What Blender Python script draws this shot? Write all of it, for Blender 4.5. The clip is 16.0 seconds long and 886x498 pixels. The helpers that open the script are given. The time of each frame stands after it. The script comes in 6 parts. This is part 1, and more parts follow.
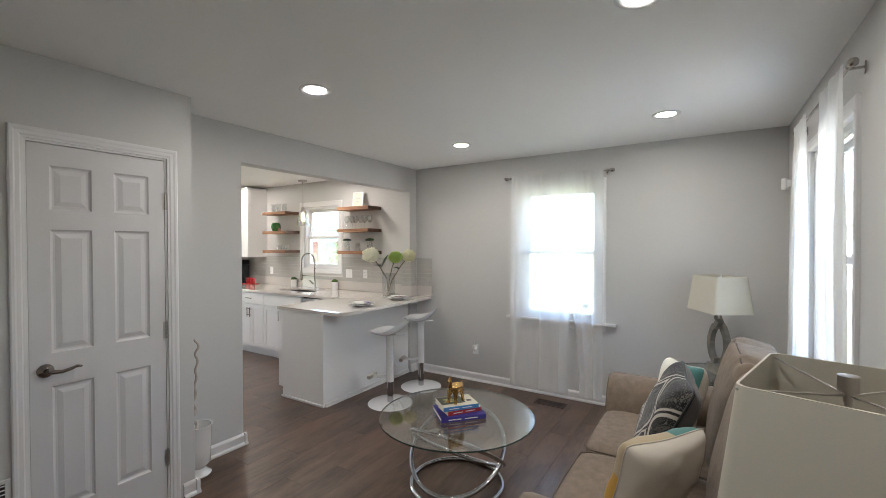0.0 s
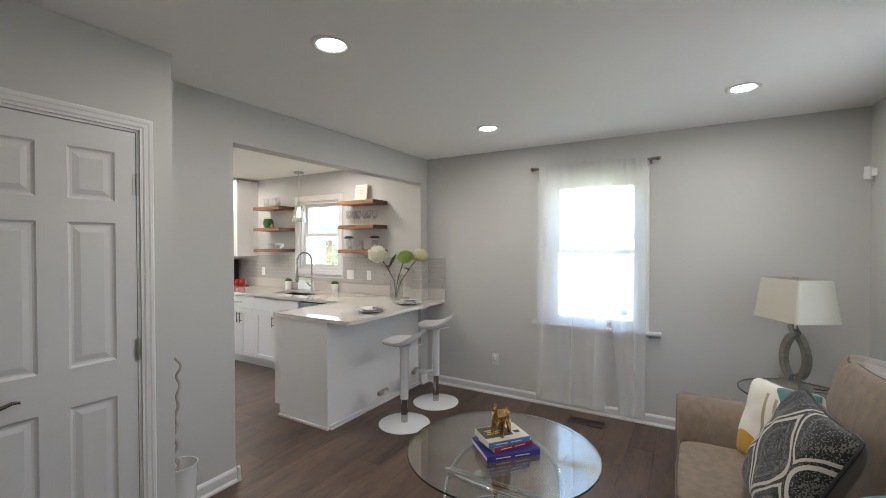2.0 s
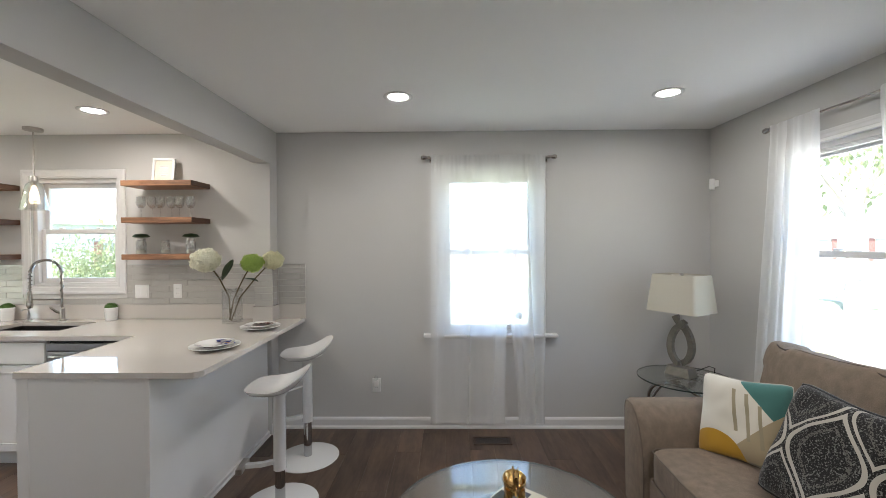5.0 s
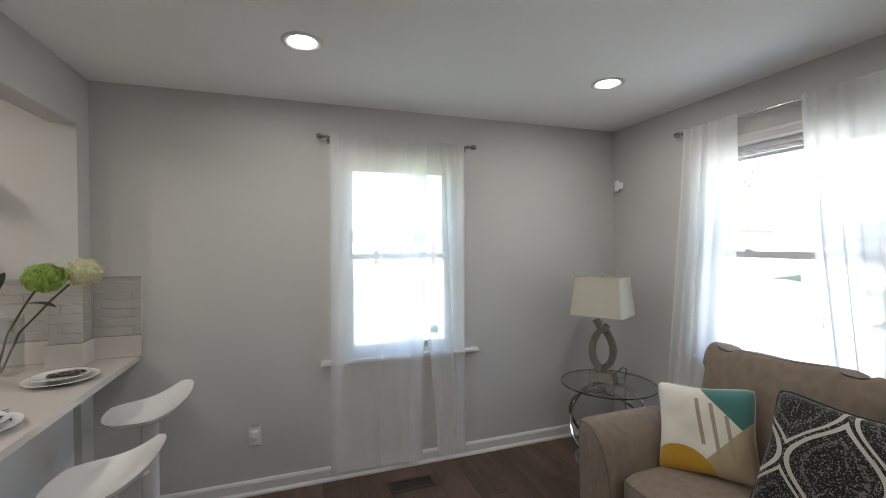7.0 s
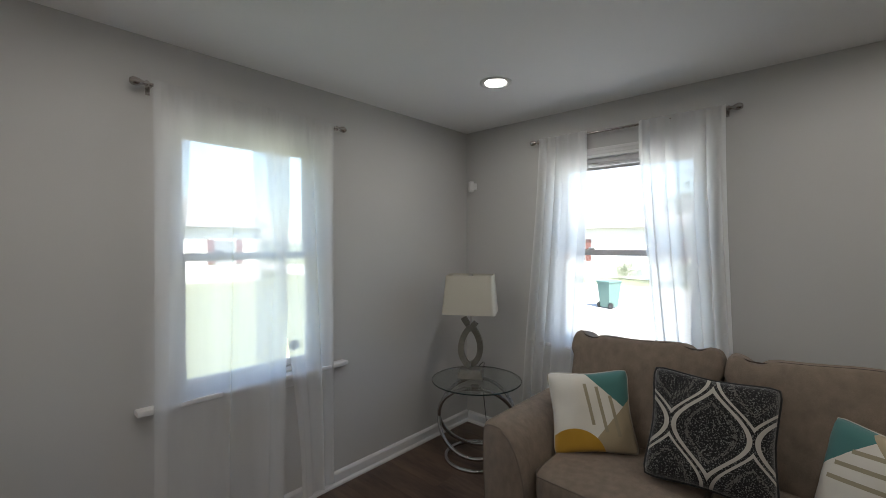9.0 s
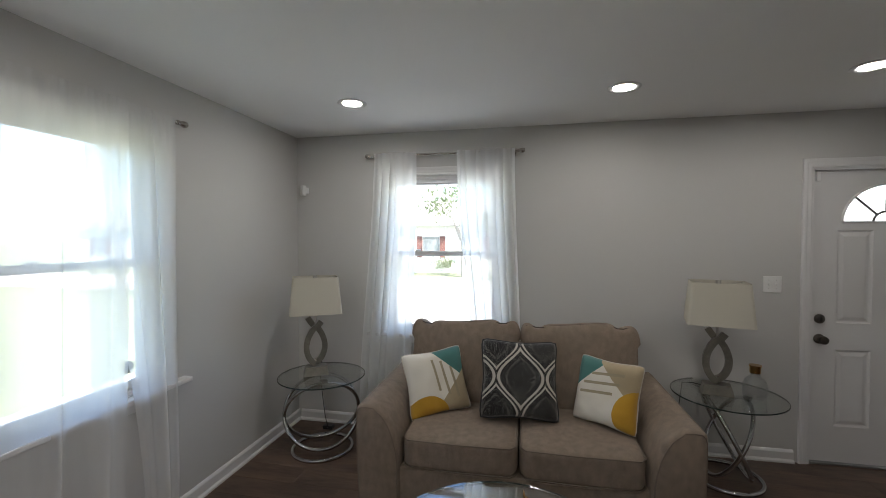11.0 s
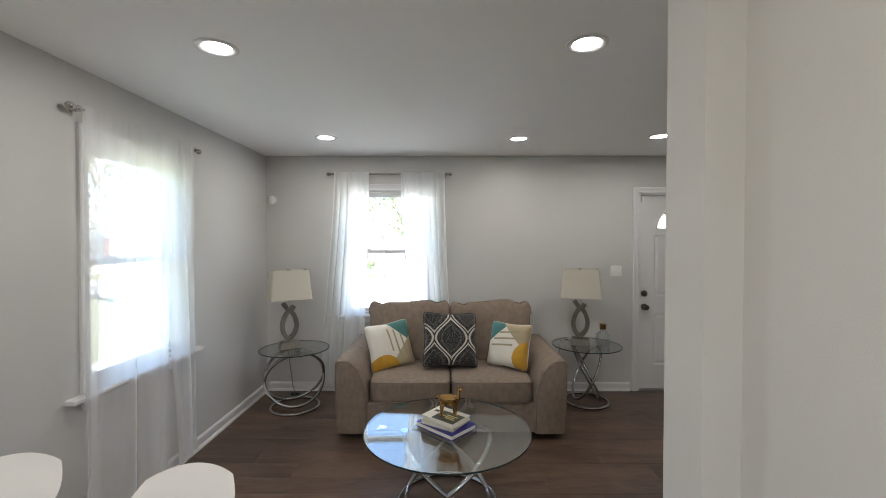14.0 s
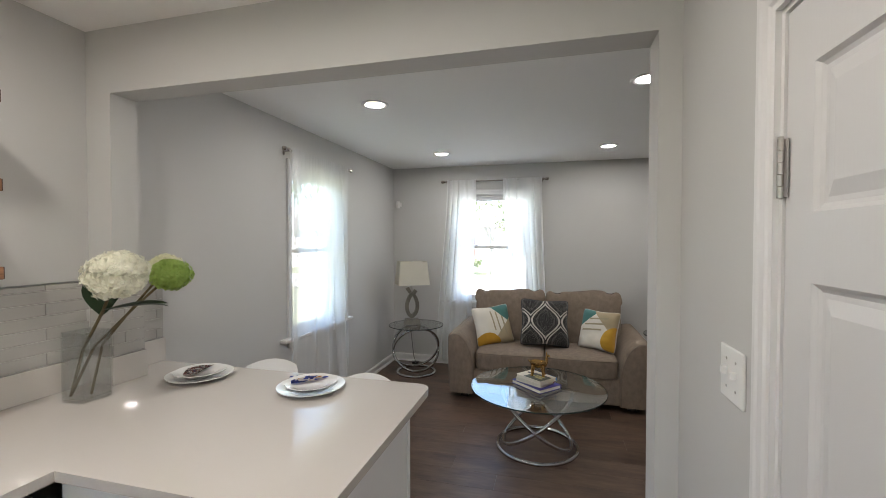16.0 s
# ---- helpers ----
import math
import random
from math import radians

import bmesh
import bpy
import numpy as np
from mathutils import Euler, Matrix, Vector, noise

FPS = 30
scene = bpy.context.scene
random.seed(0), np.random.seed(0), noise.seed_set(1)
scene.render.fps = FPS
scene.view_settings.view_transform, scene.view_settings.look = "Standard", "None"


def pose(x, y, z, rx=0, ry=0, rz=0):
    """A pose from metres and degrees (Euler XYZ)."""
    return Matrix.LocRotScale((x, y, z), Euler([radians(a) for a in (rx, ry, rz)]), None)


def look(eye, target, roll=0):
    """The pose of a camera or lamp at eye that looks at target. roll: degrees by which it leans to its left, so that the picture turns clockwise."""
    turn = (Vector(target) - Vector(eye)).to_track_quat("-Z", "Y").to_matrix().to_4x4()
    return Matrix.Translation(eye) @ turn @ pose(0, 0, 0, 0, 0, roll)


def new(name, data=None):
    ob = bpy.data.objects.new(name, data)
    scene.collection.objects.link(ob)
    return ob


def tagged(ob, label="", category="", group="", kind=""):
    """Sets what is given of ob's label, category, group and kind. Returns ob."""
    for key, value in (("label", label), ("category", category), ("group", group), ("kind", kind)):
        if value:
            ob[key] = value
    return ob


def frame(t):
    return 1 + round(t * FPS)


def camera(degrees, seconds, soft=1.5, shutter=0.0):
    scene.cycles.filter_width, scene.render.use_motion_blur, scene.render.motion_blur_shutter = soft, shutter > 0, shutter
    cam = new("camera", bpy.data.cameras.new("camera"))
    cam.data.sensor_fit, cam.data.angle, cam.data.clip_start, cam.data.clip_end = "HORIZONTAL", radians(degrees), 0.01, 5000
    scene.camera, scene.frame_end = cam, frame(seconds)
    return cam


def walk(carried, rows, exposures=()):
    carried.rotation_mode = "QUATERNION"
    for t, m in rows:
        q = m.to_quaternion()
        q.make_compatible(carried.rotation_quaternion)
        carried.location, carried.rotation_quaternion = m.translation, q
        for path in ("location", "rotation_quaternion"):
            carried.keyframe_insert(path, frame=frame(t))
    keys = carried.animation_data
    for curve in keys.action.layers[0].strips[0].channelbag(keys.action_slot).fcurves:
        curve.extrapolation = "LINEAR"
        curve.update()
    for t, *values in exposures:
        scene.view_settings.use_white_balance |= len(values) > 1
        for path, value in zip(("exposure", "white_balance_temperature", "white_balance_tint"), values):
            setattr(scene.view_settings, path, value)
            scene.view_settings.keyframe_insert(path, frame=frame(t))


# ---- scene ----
cam = camera(93.1, 16.0, soft=0.25)
PATH = [
    (0, (0.47, 0.328, 1.538), (-0.596, 2.019, 1.513), -0.2),
    (0.5, (0.38, 0.375, 1.524), (-0.695, 2.061, 1.501), -0.2),
    (1, (0.28, 0.434, 1.531), (-0.806, 2.114, 1.505), -0.1),
    (1.5, (0.131, 0.516, 1.518), (-0.95, 2.198, 1.488), -0.1),
    (2, (-0.037, 0.601, 1.522), (-1.056, 2.322, 1.495), -0.1),
    (2.5, (-0.208, 0.656, 1.518), (-1.111, 2.441, 1.493), 0.0),
    (3, (-0.418, 0.702, 1.533), (-1.158, 2.56, 1.507), -0.0),
    (3.5, (-0.598, 0.754, 1.533), (-1.167, 2.67, 1.502), -0.3),
    (4, (-0.777, 0.856, 1.537), (-1.159, 2.818, 1.502), -0.3),
    (4.5, (-0.952, 0.954, 1.509), (-1.171, 2.942, 1.483), -0.3),
    (5, (-1.128, 1.051, 1.521), (-1.156, 3.051, 1.495), -0.3),
    (5.2, (-1.188, 1.084, 1.525), (-1.133, 3.084, 1.497), -0.3),
    (7.5, (-1.526, 1.861, 1.52), (-0.697, 3.681, 1.494), -0.5),
    (8, (-1.597, 1.999, 1.528), (-0.565, 3.712, 1.491), -0.4),
    (8.5, (-1.701, 2.123, 1.507), (-0.428, 3.666, 1.479), -0.4),
    (9, (-1.79, 2.251, 1.517), (-0.306, 3.592, 1.487), -0.1),
    (9.5, (-1.915, 2.325, 1.526), (-0.218, 3.384, 1.495), -0.1),
    (9.8, (-2.019, 2.357, 1.532), (-0.227, 3.246, 1.504), -0.0),
    (10, (-2.069, 2.378, 1.546), (-0.244, 3.197, 1.516), -0.0),
    (12.3, (-2.76, 2.769, 1.578), (-0.761, 2.742, 1.534), -0.0),
    (12.5, (-2.836, 2.775, 1.565), (-0.837, 2.745, 1.526), -0.0),
    (13, (-3.003, 2.789, 1.572), (-1.004, 2.749, 1.533), -0.1),
    (13.5, (-3.177, 2.75, 1.588), (-1.178, 2.709, 1.541), -0.1),
    (14, (-3.358, 2.65, 1.564), (-1.359, 2.656, 1.524), 0.0),
    (14.5, (-3.538, 2.629, 1.547), (-1.542, 2.753, 1.514), 0.1),
    (15, (-3.754, 2.614, 1.54), (-1.766, 2.831, 1.506), 0.0),
    (15.5, (-3.921, 2.587, 1.546), (-1.945, 2.89, 1.508), 0.0),
    (16, (-4.057, 2.528, 1.536), (-2.122, 3.032, 1.493), -0.0),
]
EXPOSURE = [(0.0, 3.06), (2.0, 3.01), (5.2, 2.9), (7.3, 2.52), (8.5, 2.17), (9.5, 1.93), (10.2, 1.95), (12.3, 2.84), (14.0, 2.86), (15.0, 2.81), (16.0, 2.74)]
walk(cam, [(t, look(eye, target, roll)) for t, eye, target, roll in PATH], EXPOSURE)

# ---- light ----
SUN_EL, SUN_AZ = radians(52), radians(215)
world = bpy.data.worlds.new("world")
scene.world = world
world.use_nodes = True
wn = world.node_tree.nodes
sky = wn.new("ShaderNodeTexSky")
sky.sky_type, sky.sun_disc, sky.sun_elevation, sky.sun_rotation = "NISHITA", False, SUN_EL, SUN_AZ
world.node_tree.links.new(sky.outputs[0], wn["Background"].inputs[0])
wn["Background"].inputs[1].default_value = 0.15
sun_data = bpy.data.lights.new("sun", "SUN")
sun_data.energy, sun_data.angle, sun_data.color = 5.0, radians(0.5), (1.0, 0.95, 0.88)
sun = new("sun", sun_data)
sun_dir = Vector((math.sin(SUN_AZ) * math.cos(SUN_EL), math.cos(SUN_AZ) * math.cos(SUN_EL), math.sin(SUN_EL)))
sun.matrix_world = look(sun_dir * 50, (0, 0, 0))

# The last three, over the kitchen, are unseen and added to brighten it
DOWNLIGHTS = [(-1.44, 3.68), (0.222, 3.657), (0.262, 2.011), (0.187, 0.847), (-1.473, 2.015), (-3.545, 3.885), (-3.545, 2.95), (-5.2, 2.95), (-5.45, 3.885)]
DOWNLIGHT_POWER, KITCHEN_POWER = 0.38, 0.72


# ---- materials ----
def links_of(m):
    return m.node_tree.nodes, m.node_tree.links


def surface(name, color, rough=0.5, metal=0.0, vary=0.08, vary_scale=1.5, grain=0.0, grain_scale=300.0, bump=0.0, bump_scale=250.0,
            spec=0.5, coat=0.0, sheen=0.0, stretch=(1, 1, 1), rand=0.0, rough_vary=0.1):
    """A plain surface with slow variation, fine grain and relief."""
    m = bpy.data.materials.new(name)
    m.use_nodes = True
    n, l = links_of(m)
    b = n["Principled BSDF"]
    co = n.new("ShaderNodeTexCoord")
    mp = n.new("ShaderNodeMapping")
    mp.inputs["Scale"].default_value = stretch
    l.new(co.outputs["Object"], mp.inputs[0])
    n1 = n.new("ShaderNodeTexNoise")
    n1.inputs["Scale"].default_value, n1.inputs["Detail"].default_value = vary_scale, 4
    l.new(mp.outputs[0], n1.inputs["Vector"])
    n2 = n.new("ShaderNodeTexNoise")
    n2.inputs["Scale"].default_value, n2.inputs["Detail"].default_value = grain_scale, 2
    l.new(mp.outputs[0], n2.inputs["Vector"])
    v = n.new("ShaderNodeMapRange")
    v.inputs["To Min"].default_value, v.inputs["To Max"].default_value = 1 - vary, 1 + vary
    l.new(n1.outputs[0], v.inputs[0])
    g = n.new("ShaderNodeMapRange")
    g.inputs["To Min"].default_value, g.inputs["To Max"].default_value = 1 - grain, 1 + grain
    l.new(n2.outputs[0], g.inputs[0])
    mu = n.new("ShaderNodeMath")
    mu.operation = "MULTIPLY"
    l.new(v.outputs[0], mu.inputs[0])
    l.new(g.outputs[0], mu.inputs[1])
    last = mu
    if rand:
        oi = n.new("ShaderNodeObjectInfo")
        r = n.new("ShaderNodeMapRange")
        r.inputs["To Min"].default_value, r.inputs["To Max"].default_value = 1 - rand, 1 + rand
        l.new(oi.outputs["Random"], r.inputs[0])
        last = n.new("ShaderNodeMath")
        last.operation = "MULTIPLY"
        l.new(mu.outputs[0], last.inputs[0])
        l.new(r.outputs[0], last.inputs[1])
    sc = n.new("ShaderNodeVectorMath")
    sc.operation = "SCALE"
    sc.inputs[0].default_value = color
    l.new(last.outputs[0], sc.inputs["Scale"])
    l.new(sc.outputs[0], b.inputs["Base Color"])
    rr = n.new("ShaderNodeMapRange")
    rr.inputs["To Min"].default_value, rr.inputs["To Max"].default_value = max(rough * (1 - rough_vary), 0.0), min(rough * (1 + rough_vary), 1)
    l.new(n1.outputs[0], rr.inputs[0])
    l.new(rr.outputs[0], b.inputs["Roughness"])
    b.inputs["Metallic"].default_value = metal
    b.inputs["Specular IOR Level"].default_value = spec
    b.inputs["Coat Weight"].default_value = coat
    b.inputs["Sheen Weight"].default_value = sheen
    if bump:
        n3 = n.new("ShaderNodeTexNoise")
        n3.inputs["Scale"].default_value, n3.inputs["Detail"].default_value = bump_scale, 3
        l.new(mp.outputs[0], n3.inputs["Vector"])
        bp = n.new("ShaderNodeBump")
        bp.inputs["Strength"].default_value, bp.inputs["Distance"].default_value = bump, 0.002
        l.new(n3.outputs[0], bp.inputs["Height"])
        l.new(bp.outputs[0], b.inputs["Normal"])
    return m


def wood(name, dark, light, grain_dir="x", scale=6.0, rough=0.45, rand=0.3, bump=0.15, streak=14.0):
    """Long-grained wood; each board takes its own tone and cut."""
    m = bpy.data.materials.new(name)
    m.use_nodes = True
    n, l = links_of(m)
    b = n["Principled BSDF"]
    co = n.new("ShaderNodeTexCoord")
    oi = n.new("ShaderNodeObjectInfo")
    off = n.new("ShaderNodeVectorMath")
    off.operation = "SCALE"
    off.inputs[0].default_value = (37.0, 53.0, 17.0)
    l.new(oi.outputs["Random"], off.inputs["Scale"])
    add = n.new("ShaderNodeVectorMath")
    l.new(co.outputs["Object"], add.inputs[0])
    l.new(off.outputs[0], add.inputs[1])
    mp = n.new("ShaderNodeMapping")
    mp.inputs["Scale"].default_value = {"x": (1, streak, streak), "y": (streak, 1, streak)}[grain_dir]
    l.new(add.outputs[0], mp.inputs[0])
    n1 = n.new("ShaderNodeTexNoise")
    n1.inputs["Scale"].default_value, n1.inputs["Detail"].default_value, n1.inputs["Roughness"].default_value = scale * 0.35, 6, 0.62
    n1.inputs["Distortion"].default_value = 0.6
    l.new(mp.outputs[0], n1.inputs["Vector"])
    n2 = n.new("ShaderNodeTexNoise")
    n2.inputs["Scale"].default_value, n2.inputs["Detail"].default_value = scale * 3, 4
    l.new(mp.outputs[0], n2.inputs["Vector"])
    n4 = n.new("ShaderNodeTexNoise")
    n4.inputs["Scale"].default_value, n4.inputs["Detail"].default_value = 3.0, 3
    l.new(add.outputs[0], n4.inputs["Vector"])
    mixf = n.new("ShaderNodeMath")
    mixf.operation = "MULTIPLY_ADD"
    l.new(n2.outputs[0], mixf.inputs[0])
    mixf.inputs[1].default_value = 0.35
    l.new(n1.outputs[0], mixf.inputs[2])
    mix2 = n.new("ShaderNodeMath")
    mix2.operation = "MULTIPLY_ADD"
    l.new(n4.outputs[0], mix2.inputs[0])
    mix2.inputs[1].default_value = 0.35
    l.new(mixf.outputs[0], mix2.inputs[2])
    rp = n.new("ShaderNodeValToRGB")
    rp.color_ramp.elements[0].position, rp.color_ramp.elements[1].position = 0.62, 1.08
    rp.color_ramp.elements[0].color, rp.color_ramp.elements[1].color = (*dark, 1), (*light, 1)
    l.new(mix2.outputs[0], rp.inputs[0])
    r = n.new("ShaderNodeMapRange")
    r.inputs["To Min"].default_value, r.inputs["To Max"].default_value = 1 - rand, 1 + rand
    l.new(oi.outputs["Random"], r.inputs[0])
    sc = n.new("ShaderNodeVectorMath")
    sc.operation = "SCALE"
    l.new(rp.outputs[0], sc.inputs[0])
    l.new(r.outputs[0], sc.inputs["Scale"])
    l.new(sc.outputs[0], b.inputs["Base Color"])
    rr = n.new("ShaderNodeMapRange")
    rr.inputs["To Min"].default_value, rr.inputs["To Max"].default_value = rough * 0.8, rough * 1.25
    l.new(n1.outputs[0], rr.inputs[0])
    l.new(rr.outputs[0], b.inputs["Roughness"])
    bp = n.new("ShaderNodeBump")
    bp.inputs["Strength"].default_value, bp.inputs["Distance"].default_value = bump, 0.002
    l.new(mixf.outputs[0], bp.inputs["Height"])
    l.new(bp.outputs[0], b.inputs["Normal"])
    return m


def pane_glass(name, tint=(0.97, 0.985, 0.98), gloss=0.02, ior=1.45):
    """Clear sheet glass: passes light straight, mirrors at a slant."""
    m = bpy.data.materials.new(name)
    m.use_nodes = True
    n, l = links_of(m)
    n.remove(n["Principled BSDF"])
    tr = n.new("ShaderNodeBsdfTransparent")
    gl = n.new("ShaderNodeBsdfGlossy")
    mx = n.new("ShaderNodeMixShader")
    lw = n.new("ShaderNodeLayerWeight")
    lw.inputs["Blend"].default_value = 0.5
    pw = n.new("ShaderNodeMath")
    pw.operation, pw.inputs[1].default_value = "POWER", 5.0
    l.new(lw.outputs["Facing"], pw.inputs[0])
    fr = n.new("ShaderNodeMapRange")
    fr.inputs["To Min"].default_value, fr.inputs["To Max"].default_value = ((ior - 1) / (ior + 1)) ** 2, 1.0
    l.new(pw.outputs[0], fr.inputs[0])
    tr.inputs[0].default_value = (*tint, 1)
    gl.inputs["Roughness"].default_value = gloss
    l.new(fr.outputs[0], mx.inputs[0])
    l.new(tr.outputs[0], mx.inputs[1])
    l.new(gl.outputs[0], mx.inputs[2])
    l.new(mx.outputs[0], n["Material Output"].inputs[0])
    return m


def sheer(name, color, clear):
    """Thin voile: part of the light passes through the weave, part scatters."""
    m = bpy.data.materials.new(name)
    m.use_nodes = True
    n, l = links_of(m)
    n.remove(n["Principled BSDF"])
    tr, tl, df = n.new("ShaderNodeBsdfTransparent"), n.new("ShaderNodeBsdfTranslucent"), n.new("ShaderNodeBsdfDiffuse")
    a, b = n.new("ShaderNodeMixShader"), n.new("ShaderNodeMixShader")
    tl.inputs[0].default_value = (*color, 1)
    df.inputs[0].default_value = (*color, 1)
    co = n.new("ShaderNodeTexCoord")
    mp = n.new("ShaderNodeMapping")
    mp.inputs["Scale"].default_value = (3, 3, 0.35)
    no = n.new("ShaderNodeTexNoise")
    no.inputs["Scale"].default_value, no.inputs["Detail"].default_value = 4, 5
    l.new(co.outputs["Object"], mp.inputs[0])
    l.new(mp.outputs[0], no.inputs["Vector"])
    v = n.new("ShaderNodeMapRange")
    v.inputs["To Min"].default_value, v.inputs["To Max"].default_value = clear - 0.07, clear + 0.07
    l.new(no.outputs[0], v.inputs[0])
    a.inputs[0].default_value = 0.32
    l.new(tl.outputs[0], a.inputs[1])
    l.new(df.outputs[0], a.inputs[2])
    l.new(v.outputs[0], b.inputs[0])
    l.new(a.outputs[0], b.inputs[1])
    l.new(tr.outputs[0], b.inputs[2])
    l.new(b.outputs[0], n["Material Output"].inputs[0])
    return m


def see_through(m, color, share):
    """Gives a thin leaf or petal its share of light from behind."""
    n, l = links_of(m)
    tl, mx = n.new("ShaderNodeBsdfTranslucent"), n.new("ShaderNodeMixShader")
    tl.inputs[0].default_value, mx.inputs[0].default_value = (*color, 1), share
    l.new(n["Principled BSDF"].outputs[0], mx.inputs[1])
    l.new(tl.outputs[0], mx.inputs[2])
    l.new(mx.outputs[0], n["Material Output"].inputs[0])


def glow(name, color, strength):
    m = bpy.data.materials.new(name)
    m.use_nodes = True
    b = m.node_tree.nodes["Principled BSDF"]
    b.inputs["Base Color"].default_value = (*color, 1)
    b.inputs["Emission Color"].default_value = (*color, 1)
    b.inputs["Emission Strength"].default_value = strength
    return m


WALL = surface("grey_wall_paint", (0.548, 0.541, 0.531), 0.72, vary=0.035, vary_scale=0.9, bump=0.14, bump_scale=420, rough_vary=0.05)
CEIL = surface("ceiling_paint", (0.87, 0.865, 0.855), 0.85, vary=0.02, vary_scale=0.6, bump=0.15, bump_scale=300)
TRIM = surface("white_trim_paint", (0.70, 0.69, 0.69), 0.38, vary=0.02, bump=0.05, bump_scale=120)
DOORW = surface("white_door_paint", (0.61, 0.60, 0.605), 0.42, vary=0.02, bump=0.06, bump_scale=160, stretch=(1, 1, 0.1))
CAB = surface("white_cabinet_lacquer", (0.82, 0.82, 0.82), 0.3, vary=0.015, bump=0.03, bump_scale=90)
QUARTZ = surface("warm_white_quartz", (0.60, 0.563, 0.528), 0.03, vary=0.02, grain=0.04, grain_scale=500, rough_vary=0.02, coat=0.5)
PLANK = wood("dark_vinyl_plank", (0.033, 0.0200, 0.0138), (0.138, 0.087, 0.061), "y", 3.2, 0.33, 0.15, 0.14, 6.0)
SHELF = wood("walnut_shelf", (0.10, 0.042, 0.020), (0.34, 0.17, 0.09), "x", 7.0, 0.5, 0.12)
SHELF_END = wood("dark_shelf_end", (0.035, 0.016, 0.010), (0.10, 0.045, 0.025), "y", 9.0, 0.55, 0.12)
CHROME = surface("chrome", (0.52, 0.53, 0.54), 0.05, 1.0, vary=0.03, rough_vary=0.5)
NICKEL = surface("brushed_nickel", (0.50, 0.48, 0.46), 0.3, 1.0, vary=0.06, grain=0.08, grain_scale=400)
DARKMET = surface("dark_bronze_metal", (0.11, 0.10, 0.09), 0.35, 0.9, vary=0.1)
STEEL = surface("stainless_steel", (0.42, 0.43, 0.44), 0.28, 1.0, vary=0.05, stretch=(1, 30, 1))
LEVER = surface("dark_polished_nickel", (0.26, 0.235, 0.22), 0.12, 1.0, vary=0.1)
GOLD = surface("gold_plating", (0.60, 0.36, 0.13), 0.10, 1.0, vary=0.08)
ROD = surface("polished_nickel_rod", (0.46, 0.43, 0.40), 0.2, 1.0, vary=0.05)
PANE = pane_glass("window_glass")
TABLE_GLASS = pane_glass("table_glass", (0.955, 0.975, 0.965), 0.0, 2.5)
GLASS_EDGE = surface("dark_glass_edge", (0.022, 0.036, 0.034), 0.08, vary=0.1)
CLEAR = pane_glass("clear_glassware", (0.955, 0.965, 0.965), 0.0, 2.2)
SHEER = sheer("white_voile", (0.985, 0.985, 0.98), 0.42)
SHEER_FULL = sheer("white_gathered_voile", (0.98, 0.985, 0.985), 0.20)
SOFA = surface("taupe_chenille", (0.222, 0.174, 0.134), 0.95, vary=0.34, vary_scale=26, stretch=(1, 1, 0.65), grain=0.4, grain_scale=420, bump=0.6, bump_scale=380, sheen=0.08, spec=0.2)
SEAM = surface("taupe_welt", (0.165, 0.131, 0.104), 0.9, vary=0.1, bump=0.3)
PIPING = surface("dark_taupe_piping", (0.085, 0.066, 0.055), 0.9, vary=0.1, bump=0.3)
BLACKW = surface("black_wood", (0.018, 0.015, 0.014), 0.4, vary=0.15)
SHADE = surface("ivory_linen_shade", (0.53, 0.50, 0.425), 0.9, vary=0.03, grain=0.05, grain_scale=700, bump=0.08, bump_scale=600)
GREYWOOD = wood("silver_grey_wood", (0.125, 0.115, 0.094), (0.215, 0.20, 0.168), "x", 2.0, 0.38, 0.04, 0.06)
PLASTIC = surface("white_plastic", (0.80, 0.80, 0.79), 0.35, vary=0.02)
STOOLW = surface("white_stool_plastic", (0.80, 0.80, 0.80), 0.22, vary=0.02, coat=0.3)
CERAMIC = surface("white_glazed_ceramic", (0.82, 0.82, 0.81), 0.14, vary=0.02, coat=0.4)
TILE = surface("grey_glass_tile", (0.46, 0.445, 0.42), 0.10, vary=0.04, vary_scale=6, rand=0.03, coat=0.5)
GROUT = surface("pale_grout", (0.64, 0.625, 0.60), 0.9, vary=0.05, bump=0.3)
BLACKP = surface("black_plastic", (0.015, 0.015, 0.016), 0.35, vary=0.1)
LED = glow("lit_lamp_lens", (1.0, 0.97, 0.93), 17.0)
BULB = glow("warm_filament_bulb", (1.0, 0.70, 0.42), 0.9)


# ---- building blocks ----
def thing(name, m, label, category, group="", kind=""):
    ob = new(name)
    ob.empty_display_size = 0.1
    ob.matrix_world = m
    return tagged(ob, label, category, group, kind)


def part(name, bm, material, parent=None, label="", smooth=None):
    """Links a bmesh as one mesh object under its thing or part."""
    bmesh.ops.recalc_face_normals(bm, faces=bm.faces[:])
    me = bpy.data.meshes.new(name)
    bm.to_mesh(me)
    bm.free()
    me.materials.append(material)
    if smooth:
        for p in me.polygons:
            p.use_smooth = True
        me.set_sharp_from_angle(angle=radians(smooth))
    ob = new(name, me)
    ob.parent = parent
    if label:
        ob["label"] = label
    return ob


